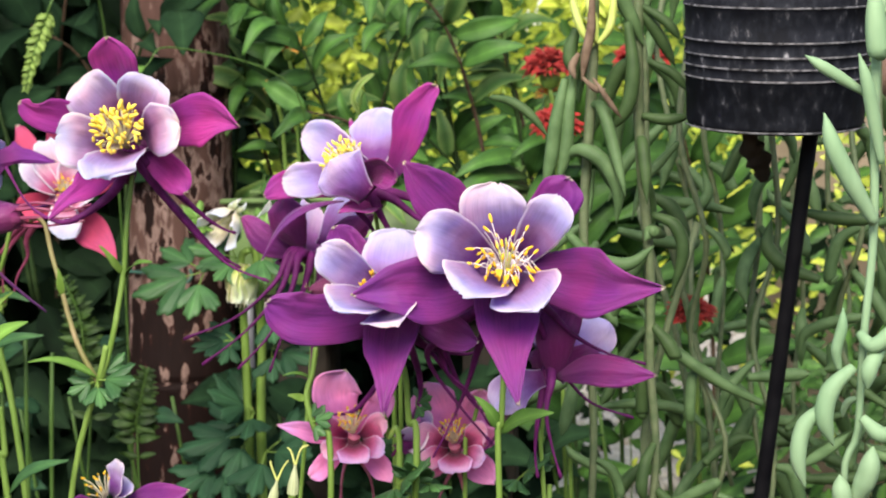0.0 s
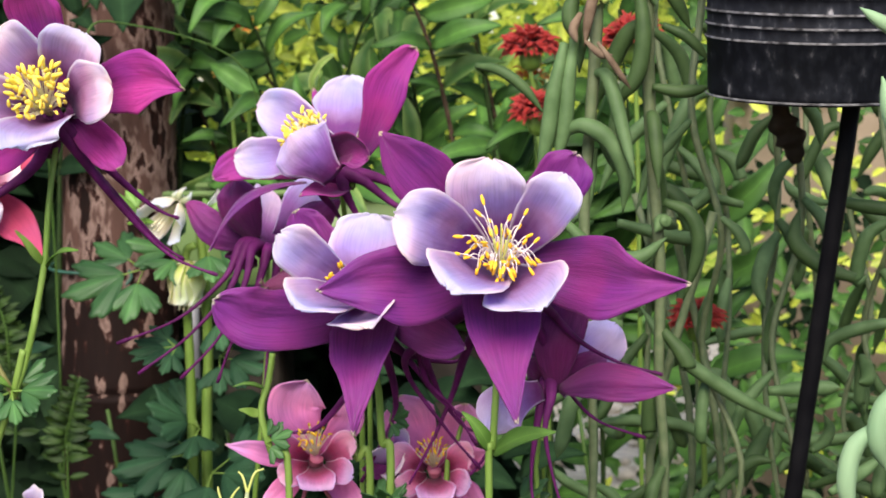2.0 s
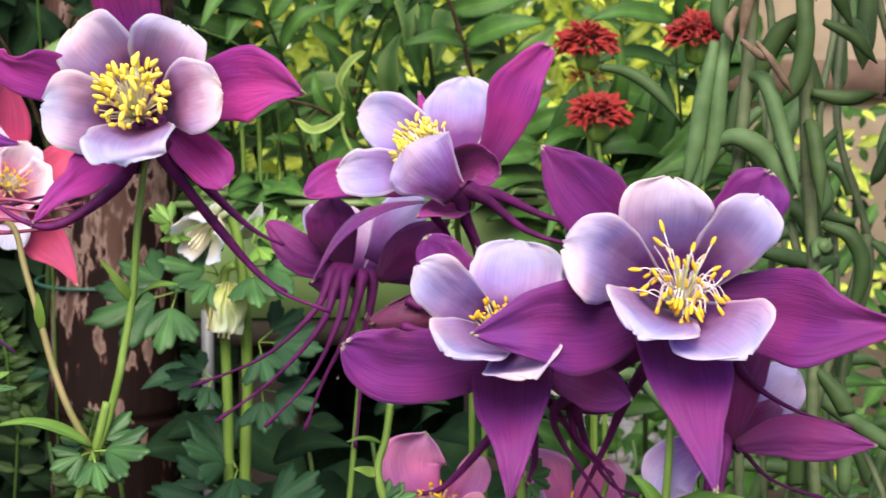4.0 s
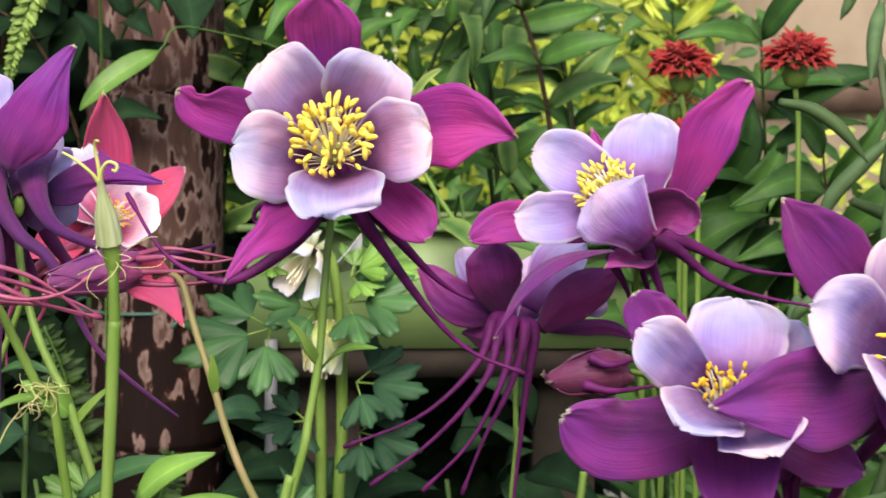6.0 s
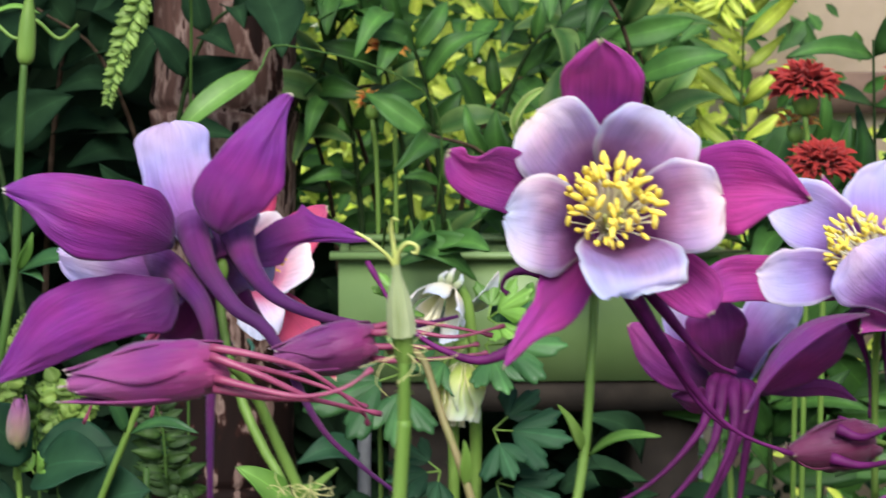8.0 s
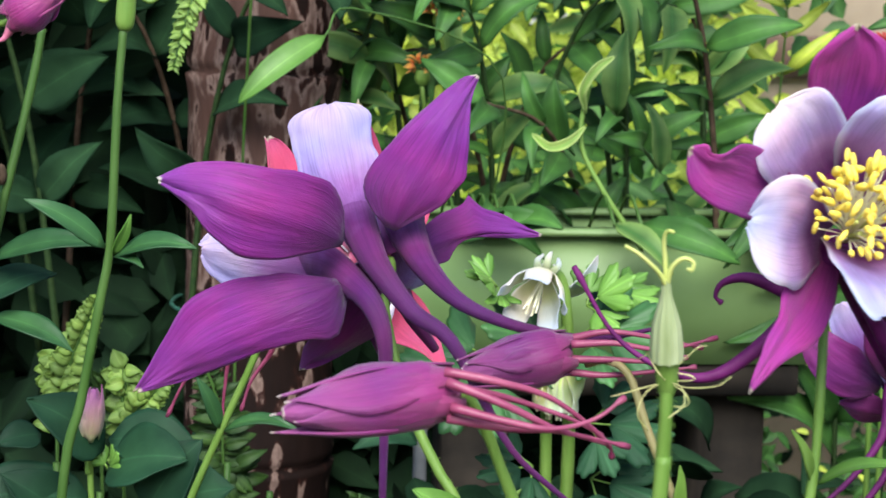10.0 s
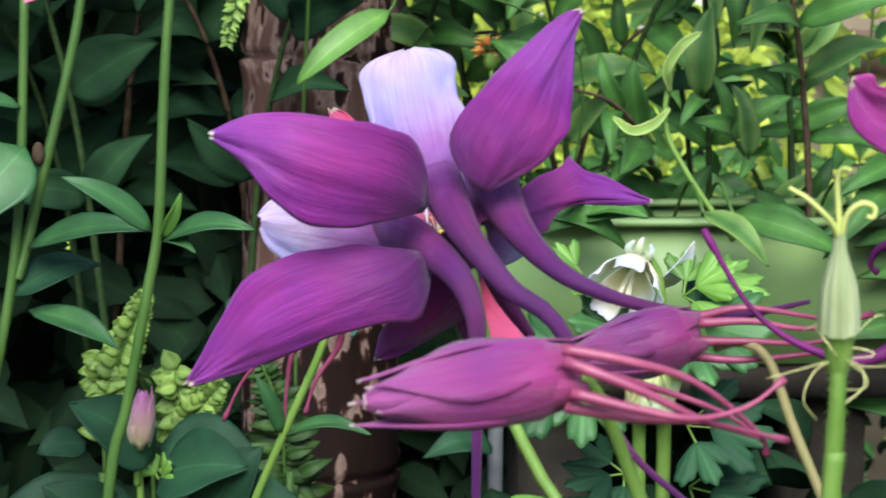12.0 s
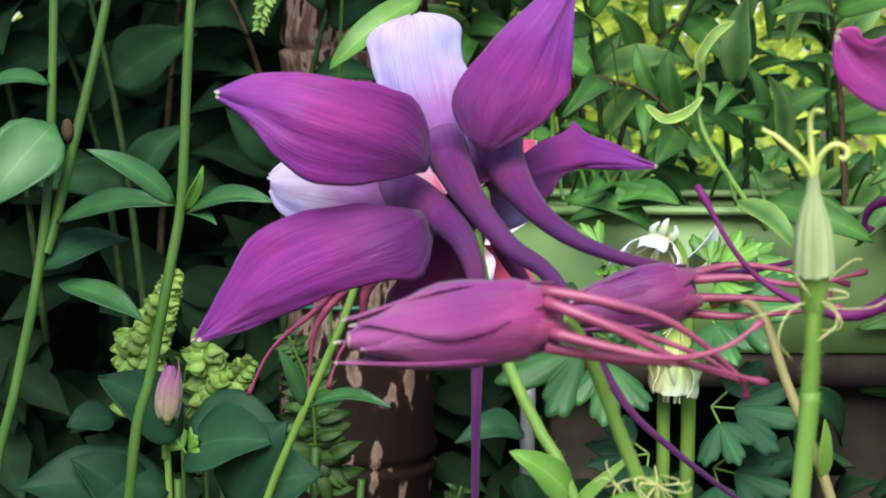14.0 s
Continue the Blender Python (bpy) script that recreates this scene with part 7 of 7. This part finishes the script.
for k, (o, a, d, sz, m) in enumerate([(b1, (-0.0374, 0.2850, 0.4345), (-1.0, -0.4, -0.25), 0.042, LEAF), (b1, (-0.0203, 0.2880, 0.4410), (-0.8, -0.4, 0.3), 0.028, LEAF), (b2, (-0.0072, 0.2860, 0.4446), (0.9, -0.4, 0.1), 0.034, LEAF), (b2, (-0.0061, 0.2880, 0.4541), (0.6, -0.3, 0.5), 0.022, LEAF_FRESH),
        (b2, (-0.0040, 0.2880, 0.4125), (0.95, -0.4, 0.0), 0.032, LEAF_BLUE), (b2, (-0.0029, 0.2880, 0.3925), (0.9, -0.4, -0.15), 0.03, LEAF_BLUE), (b1, (-0.0237, 0.2880, 0.3970), (-0.8, -0.4, 0.0), 0.024, LEAF_BLUE), (b1, (-0.0376, 0.2880, 0.4605), (-0.3, -0.5, 0.3), 0.018, LEAF_FRESH),
        (b2, (0.0057, 0.3000, 0.4572), (0.7, -0.3, -0.1), 0.02, LEAF_FRESH), (b1, (-0.0180, 0.2920, 0.3448), (-0.9, -0.3, -0.1), 0.042, LEAF_BLUE), (b1, (-0.0145, 0.2920, 0.3571), (-0.3, -0.4, 0.3), 0.036, LEAF_BLUE), (b1, (-0.0064, 0.2800, 0.3381), (0.5, -0.5, 0.1), 0.044, LEAF_BLUE), (b1, (-0.0293, 0.2850, 0.3309), (-0.5, -0.5, -0.2), 0.036, LEAF_BLUE)]):
    lobed_leaf(o, a, d, sz, m, 60 + 4 * k, (0.1 * math.sin(k), -0.65, 0.7))


# ---- ferns ----
def frond(label, line, width, n, mat, seed, leafw=0.27, fall=0.32, last=-2):
    """A narrow frond with crowded toothed leaflets on both sides of its rib."""
    fr = thing("fern_frond", line[-1], label, "fern", "fern fronds")
    pts = smooth_path(line, n)
    part("rib", tube(line, 0.0007, 6, 20), STEM_DEEP, fr)
    low_cut = line[last][2] if last < 0 else 0.0
    for k in range(1, n):
        if pts[k].z < low_cut and last != -3 or last == -3 and k > 40:
            continue
        p, d = pts[k], (pts[min(k + 1, n)] - pts[k - 1]).normalized()
        s = d.cross(Vector((0, -1, 0))).normalized()
        w = width * (0.35 + 0.65 * min(1, k / (n * 0.4))) * (1 + 0.22 * math.sin(k * 2.7 + seed))
        for sg in (1, -1):
            part("leaflet", blade(p, p + s * sg * w * 0.5 - d * w * fall + Vector((0, -0.002 * (k % 2), 0)), (0, -1, 0.3), w * leafw, LEAFY, bow=0.25 * math.sin(k * 1.7 + sg), cup=0.4 * math.sin(k * 2.3), flare=0.2 * math.sin(k * 0.9 + sg), ruffle=0.25, nu=6, nv=5, seed=seed + k + 50 * (sg > 0)), mat, fr)
    return fr


frond("fresh yellow-green fern frond with toothed leaflets", [(-0.1756, 0.3000, 0.4546), (-0.1793, 0.3000, 0.4454), (-0.1847, 0.3010, 0.4323), (-0.1891, 0.3020, 0.4154), (-0.1904, 0.3030, 0.3965)] + [(-0.19, 0.31, 0.0)], 0.0125, 80, FERN_LEAF, 1, 0.42, 0.10)
frond("short fresh fern frond beside the post", [(-0.1513, 0.3000, 0.4252), (-0.1578, 0.3010, 0.4185), (-0.1644, 0.3020, 0.4099), (-0.1674, 0.3030, 0.3946)] + [(-0.16, 0.31, 0.0)], 0.0125, 64, FERN_LEAF, 2, 0.42, 0.10)
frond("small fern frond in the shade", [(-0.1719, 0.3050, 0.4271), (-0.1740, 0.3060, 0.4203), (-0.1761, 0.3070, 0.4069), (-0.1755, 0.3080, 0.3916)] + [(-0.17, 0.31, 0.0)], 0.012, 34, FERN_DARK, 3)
frond("hanging yellow-green fern tip", [(-0.1532, 0.3500, 0.5315), (-0.1505, 0.3510, 0.5438), (-0.1464, 0.3520, 0.5573), (-0.1407, 0.3530, 0.5708), (-0.1350, 0.3540, 0.5843)] + [(-0.125, 0.40, 0.60), (-0.135, 0.47, 0.4), (-0.14, 0.48, 0.0)], 0.0105, 84, FERN_LEAF, 4, 0.32, 0.4, -3)
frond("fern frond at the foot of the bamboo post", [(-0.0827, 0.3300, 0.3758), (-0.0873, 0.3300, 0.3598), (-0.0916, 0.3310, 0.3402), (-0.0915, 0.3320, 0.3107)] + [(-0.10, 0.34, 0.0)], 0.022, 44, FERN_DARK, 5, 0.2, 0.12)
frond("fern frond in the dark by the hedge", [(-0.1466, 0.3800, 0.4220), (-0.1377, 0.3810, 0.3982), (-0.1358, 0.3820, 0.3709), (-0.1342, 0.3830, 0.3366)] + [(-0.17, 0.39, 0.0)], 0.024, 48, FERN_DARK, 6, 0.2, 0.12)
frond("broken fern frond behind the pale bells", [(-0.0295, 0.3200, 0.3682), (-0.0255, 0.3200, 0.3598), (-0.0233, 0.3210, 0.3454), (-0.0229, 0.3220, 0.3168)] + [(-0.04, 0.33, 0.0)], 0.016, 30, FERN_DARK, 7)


# ---- shrubs and hedge behind ----
def leaf_meshes(name, sizes, width, mat, bow=0.06, profile=LEAFY):
    out = []
    for k, s in enumerate(sizes):
        v, f, u = blade((0, 0, 0), (0, 0, s), (0, -1, 0.0), s * width * (0.9 + 0.1 * (k % 3)), profile, bow=bow * (1 + 0.8 * math.sin(k * 2.3)), cup=0.35, flare=0.16 + 0.1 * (k % 2), ruffle=0.09, seed=k, nu=11, nv=6, thick=0.0004, sweep=0.05 * math.sin(k * 1.7))
        me = bpy.data.meshes.new(name)
        me.from_pydata([tuple(q) for q in v], [], f)
        lay = me.uv_layers.new(name="UVMap")
        for loop in me.loops:
            lay.data[loop.index].uv = u[loop.vertex_index]
        me.materials.append(mat)
        me.polygons.foreach_set("use_smooth", [True] * len(me.polygons))
        me.update()
        out.append(me)
    return out


SHRUB = leaf_meshes("leaf", (0.024, 0.031, 0.036, 0.040, 0.045, 0.034, 0.028), 0.33, SHRUB_LEAF, 0.08, OBLONG)
SHRUB += leaf_meshes("leaf", (0.034, 0.040), 0.36, PALE_RIM, 0.08, OBLONG)
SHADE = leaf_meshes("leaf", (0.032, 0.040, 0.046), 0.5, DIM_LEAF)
PALM = leaf_meshes("leaf", (0.05, 0.065), 0.3, SHRUB_LEAF)


def set_leaf(owner, meshes, k, at, aim, face, size=1.0):
    aim, face = Vector(aim).normalized(), Vector(face)
    y = -(face - aim * face.dot(aim)).normalized()
    x = y.cross(aim)
    rot = Matrix((x, y, aim)).transposed().to_4x4()
    ob = new("leaf", meshes[k % len(meshes)])
    ob.parent = owner
    ob.matrix_local = Matrix.Translation(Vector(at) - ORIGIN[owner.name]) @ rot @ Matrix.Diagonal((size, size, size, 1))


def shrub(label, foot, twigs, meshes, seed, gap=0.017):
    """A shrub of arching twigs, each set with pairs of leaves."""
    rd = random.Random(seed)
    sh = thing("shrub", foot, label, "shrub", "garden shrubs")
    n = 0
    for line in twigs:
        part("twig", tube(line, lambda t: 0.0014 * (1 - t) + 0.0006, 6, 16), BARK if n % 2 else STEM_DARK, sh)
        pts = smooth_path(line, 40)
        length = sum((b - a).length for a, b in zip(pts, pts[1:]))
        steps = max(2, int(length / gap))
        for k in range(2, steps + 1):
            i = min(39, int(k / steps * 39))
            p, d = pts[i], (pts[min(i + 1, 40)] - pts[max(i - 1, 0)]).normalized()
            s = d.cross(Vector((0, -0.7, 0.7))).normalized()
            for sg in (1, -1):
                if rd.random() < 0.12:
                    continue
                aim = s * sg * rd.uniform(0.6, 1.0) + d * rd.uniform(0.2, 0.9) + Vector((0, -0.35, rd.uniform(-0.45, 0.25)))
                set_leaf(sh, meshes, rd.randrange(18), p, aim, Vector((rd.uniform(-0.5, 0.5), -0.8, rd.uniform(0.1, 0.9))))
                n += 1
    return sh


def arching(n, x0, x1, y0, y1, z0, z1, seed, spread=0.07):
    rd = random.Random(seed)
    out = []
    for k in range(n):
        x, y, z = x0 + (x1 - x0) * (k + rd.random()) / n, rd.uniform(y0, y1), rd.uniform(z0, z1)
        dx = rd.choice((-1, 1)) * rd.uniform(0.4, 1.0) * spread
        out.append([(x - dx * 0.2, y + 0.05, 0.38), (x, y + 0.03, (z + 0.40) / 2), (x + dx * 0.4, y, z - 0.015), (x + dx, y - 0.02, z + rd.uniform(-0.02, 0.02))])
    return out


shrub("leafy green shrub with paired oval leaves", (0.04, 0.55, 0.44), arching(9, -0.10, 0.13, 0.50, 0.62, 0.49, 0.58, 11), SHRUB, 11, 0.025)
shrub("leafy green shrub arching above the planter", (0.04, 0.56, 0.44), arching(7, -0.07, 0.12, 0.48, 0.60, 0.55, 0.63, 12), SHRUB, 12, 0.025)
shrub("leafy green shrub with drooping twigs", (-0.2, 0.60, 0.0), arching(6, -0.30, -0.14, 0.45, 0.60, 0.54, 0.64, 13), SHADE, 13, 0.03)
shrub("dark broad-leaved shrub behind the red flowers", (0.2, 0.55, 0.0), [[(0.18, 0.52, 0.0), (0.18, 0.52, 0.3), (0.175, 0.50, 0.42), (0.15, 0.47, 0.5)], [(0.22, 0.52, 0.0), (0.21, 0.52, 0.3), (0.2, 0.5, 0.45), (0.19, 0.48, 0.56)], [(0.15, 0.52, 0.0), (0.15, 0.5, 0.3), (0.14, 0.48, 0.42), (0.12, 0.46, 0.49)], [(0.24, 0.52, 0.0), (0.24, 0.5, 0.3), (0.235, 0.5, 0.42), (0.22, 0.47, 0.5)]], PALM, 14, 0.03)


def leaf_mass(name, label, mat, count, box, size, seed, gap=None):
    """Many small folded leaves in one mesh."""
    rd = random.Random(seed)
    x0, x1, y0, y1, z0, z1 = box
    vs, fs, us = [], [], []
    while len(fs) < count * 6:
        p = Vector((rd.uniform(x0, x1), rd.uniform(y0, y1), rd.uniform(z0, z1)))
        if gap and noise.noise(p * gap[0] + Vector((seed, 0, 0))) < gap[1]:
            continue
        L = rd.uniform(*size)
        aim = Vector((rd.uniform(-1, 1), rd.uniform(-0.6, 0.3), rd.uniform(-1, 0.6))).normalized()
        face = Vector((rd.uniform(-0.7, 0.7), -1, rd.uniform(0, 1.2)))
        face = (face - aim * face.dot(aim)).normalized()
        s = aim.cross(face)
        w = L * rd.uniform(0.22, 0.32)
        k = len(vs)
        vs += [p] + [p + aim * L * q + s * w * e * g + face * w * abs(e) * 0.35 - face * w * 0.5 * q * q for q, g in ((0.25, 0.8), (0.6, 0.85)) for e in (1, 0, -1)] + [p + aim * L - face * w * 0.5]
        us += [(0.5, 0), (1, 0.25), (0.5, 0.25), (0, 0.25), (1, 0.6), (0.5, 0.6), (0, 0.6), (0.5, 1)]
        fs += [(k, k + 1, k + 2), (k, k + 2, k + 3), (k + 1, k + 4, k + 5, k + 2), (k + 2, k + 5, k + 6, k + 3), (k + 4, k + 7, k + 5), (k + 5, k + 7, k + 6)]
    ob = thing(name, ((x0 + x1) / 2, (y0 + y1) / 2, z0), label, "foliage", kind="stuff")
    part("foliage", (vs, fs, us), mat, ob)
    return ob


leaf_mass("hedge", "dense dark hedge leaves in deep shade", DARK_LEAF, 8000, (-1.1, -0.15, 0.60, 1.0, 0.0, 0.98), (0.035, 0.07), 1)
# near-black leaves added to close the shaded gap behind the planter
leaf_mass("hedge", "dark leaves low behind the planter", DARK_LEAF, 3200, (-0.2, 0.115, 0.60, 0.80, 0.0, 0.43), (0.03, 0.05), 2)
BLUE = leaf_meshes("leaf", (0.024, 0.030), 0.55, LEAF_BLUE)
drape = thing("planter_plant", (0.03, 0.5, 0.44), "sparse green leaves drooping over the planter rim", "plant")
rd = random.Random(77)
for k in range(8):
    x = rd.uniform(-0.05, 0.12)
    part("twig", tube([(x, 0.50, 0.445), (x + 0.004, 0.47, 0.475), (x + 0.006, 0.445, 0.465)], 0.0008, 5, 8), STEM_DEEP, drape)
    set_leaf(drape, SHRUB, k, (x + 0.006, 0.445, 0.465), (rd.uniform(-1, 1), -0.4, rd.uniform(-0.35, 0.5)), (rd.uniform(-0.4, 0.4), -0.9, 0.5))
weeds = thing("weeds", (-0.2, 0.42, 0.0), "dark broad weeds at the foot of the bamboo post", "weeds")
rd = random.Random(31)
for k in range(34):
    p = Vector((rd.uniform(-0.40, -0.02), rd.uniform(0.40, 0.47), rd.uniform(0.20, 0.37)))
    set_leaf(weeds, BLUE, k, p, (rd.uniform(-1, 1), -0.4, rd.uniform(-0.3, 0.6)), (rd.uniform(-0.4, 0.4), -0.7, 0.8))
# dim leaves added before the stand to darken the space under the planter
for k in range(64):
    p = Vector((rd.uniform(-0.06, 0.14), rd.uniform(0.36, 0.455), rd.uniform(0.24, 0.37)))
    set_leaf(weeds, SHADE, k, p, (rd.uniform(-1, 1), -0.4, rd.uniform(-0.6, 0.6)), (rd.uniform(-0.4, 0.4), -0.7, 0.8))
for k in range(18):
    x = -0.39 + 0.033 * k
    part("stem", tube([(x, 0.44, 0.0), (x + 0.01, 0.44, 0.2), (x - 0.005, 0.435, 0.34)], 0.0012, 6, 8), STEM_DEEP, weeds)
leaf_mass("undergrowth", "green weeds behind the trailing succulent", SHRUB_LEAF, 500, (0.12, 0.7, 0.65, 1.2, 0.12, 0.46), (0.010, 0.024), 4, (6.0, 0.12))
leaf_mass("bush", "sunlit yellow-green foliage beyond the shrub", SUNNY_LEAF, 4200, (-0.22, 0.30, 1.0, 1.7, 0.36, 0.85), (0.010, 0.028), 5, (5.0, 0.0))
leaf_mass("bush", "mid-green foliage beyond the shrub", SHRUB_LEAF, 2000, (-0.22, 0.30, 0.85, 1.6, 0.20, 0.85), (0.014, 0.034), 25, (5.0, -0.05))
for k, (x, z, lean) in enumerate([(0.185, 0.605, -0.03)]):
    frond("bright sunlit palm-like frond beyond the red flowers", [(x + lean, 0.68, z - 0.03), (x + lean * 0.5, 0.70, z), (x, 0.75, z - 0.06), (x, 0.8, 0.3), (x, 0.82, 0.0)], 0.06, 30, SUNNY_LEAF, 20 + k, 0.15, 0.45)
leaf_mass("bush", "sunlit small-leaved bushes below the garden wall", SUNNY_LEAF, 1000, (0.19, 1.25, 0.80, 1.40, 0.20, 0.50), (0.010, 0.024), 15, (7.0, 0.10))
leaf_mass("bush", "small green leaves below the garden wall", SHRUB_LEAF, 1900, (0.19, 1.25, 0.78, 1.30, 0.05, 0.50), (0.010, 0.028), 16, (7.0, 0.10))
# added near-black leaves that play the shaded gaps behind the succulent
leaf_mass("weeds", "dark leaf mass standing in for shaded gaps by the garden wall", DARK_LEAF, 1700, (0.12, 1.25, 1.15, 1.45, 0.0, 0.44), (0.012, 0.030), 17, (9.0, 0.02))
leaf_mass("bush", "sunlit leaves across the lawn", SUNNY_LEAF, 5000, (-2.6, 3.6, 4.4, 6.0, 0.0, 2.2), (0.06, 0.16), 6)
leaf_mass("bush", "mid-green leaves across the lawn", SHRUB_LEAF, 5000, (-3.2, 4.2, 5.4, 7.0, 0.0, 3.0), (0.08, 0.2), 7)


# ---- red flowers ----
RED = leaf_meshes("petal", (0.0075, 0.009, 0.011), 0.42, RED_PETAL)
ORANGE = leaf_meshes("petal", (0.009, 0.012), 0.55, ORANGE_PETAL)


def pompon(label, at, r, meshes, seed, n=210):
    """A full red flower head of crowded small petals on a green cup."""
    rd = random.Random(seed)
    at = Vector(at)
    fl = thing("red_flower" if meshes is RED else "orange_flower", at, label, "flower", "bright flowers behind")
    for k in range(n):
        q = (k + 0.5) / n
        th = math.acos(1 - 1.25 * q)
        a = k * 2.39996
        d = Vector((math.sin(th) * math.cos(a), math.sin(th) * math.sin(a), math.cos(th) * 0.8))
        set_leaf(fl, meshes, rd.randrange(6), at + d * r * 0.52, d + Vector((rd.uniform(-0.3, 0.3), rd.uniform(-0.3, 0.3), rd.uniform(-0.2, 0.3))), Vector((rd.uniform(-0.9, 0.9), -0.4, 1.0)), r / 0.0155 * rd.uniform(0.6, 0.95))
    part("calyx", lathe(at - Vector((0, 0, r * 0.75)), (0, 0, 1), [(0, 0.001), (r * 0.1, r * 0.3), (r * 0.4, r * 0.4), (r * 0.75, r * 0.3)], 12), STEM, fl)
    end = (at.x + 0.01, at.y + 0.02, 0.0)
    part("stem", tube([at - Vector((0, 0, r * 0.7)), at + Vector((0.003, 0.004, -0.05)), ((at.x + end[0]) / 2, (at.y + end[1]) / 2, at.z / 2), end], 0.0013, 7, 16), STEM, fl)


pompon("dark red double flower head", (0.1419, 0.4150, 0.5371), 0.0155, RED, 1)
pompon("bright red double flower head", (0.1955, 0.4200, 0.5406), 0.0165, RED, 2)
pompon("dark red flower hanging among leaves", (0.1458, 0.4000, 0.5028), 0.0150, RED, 3)
pompon("red flower behind the trailing succulent", (0.2161, 0.2100, 0.4184), 0.0118, RED, 4)
pompon("small orange flower in the shrub", (-0.0390, 0.5500, 0.5558), 0.0115, ORANGE, 5, 34)
pompon("small orange flower low in the shrub", (-0.0480, 0.5500, 0.5275), 0.010, ORANGE, 6, 28)
pompon("orange flower under the red heads", (0.1416, 0.4300, 0.5213), 0.011, ORANGE, 7, 26)
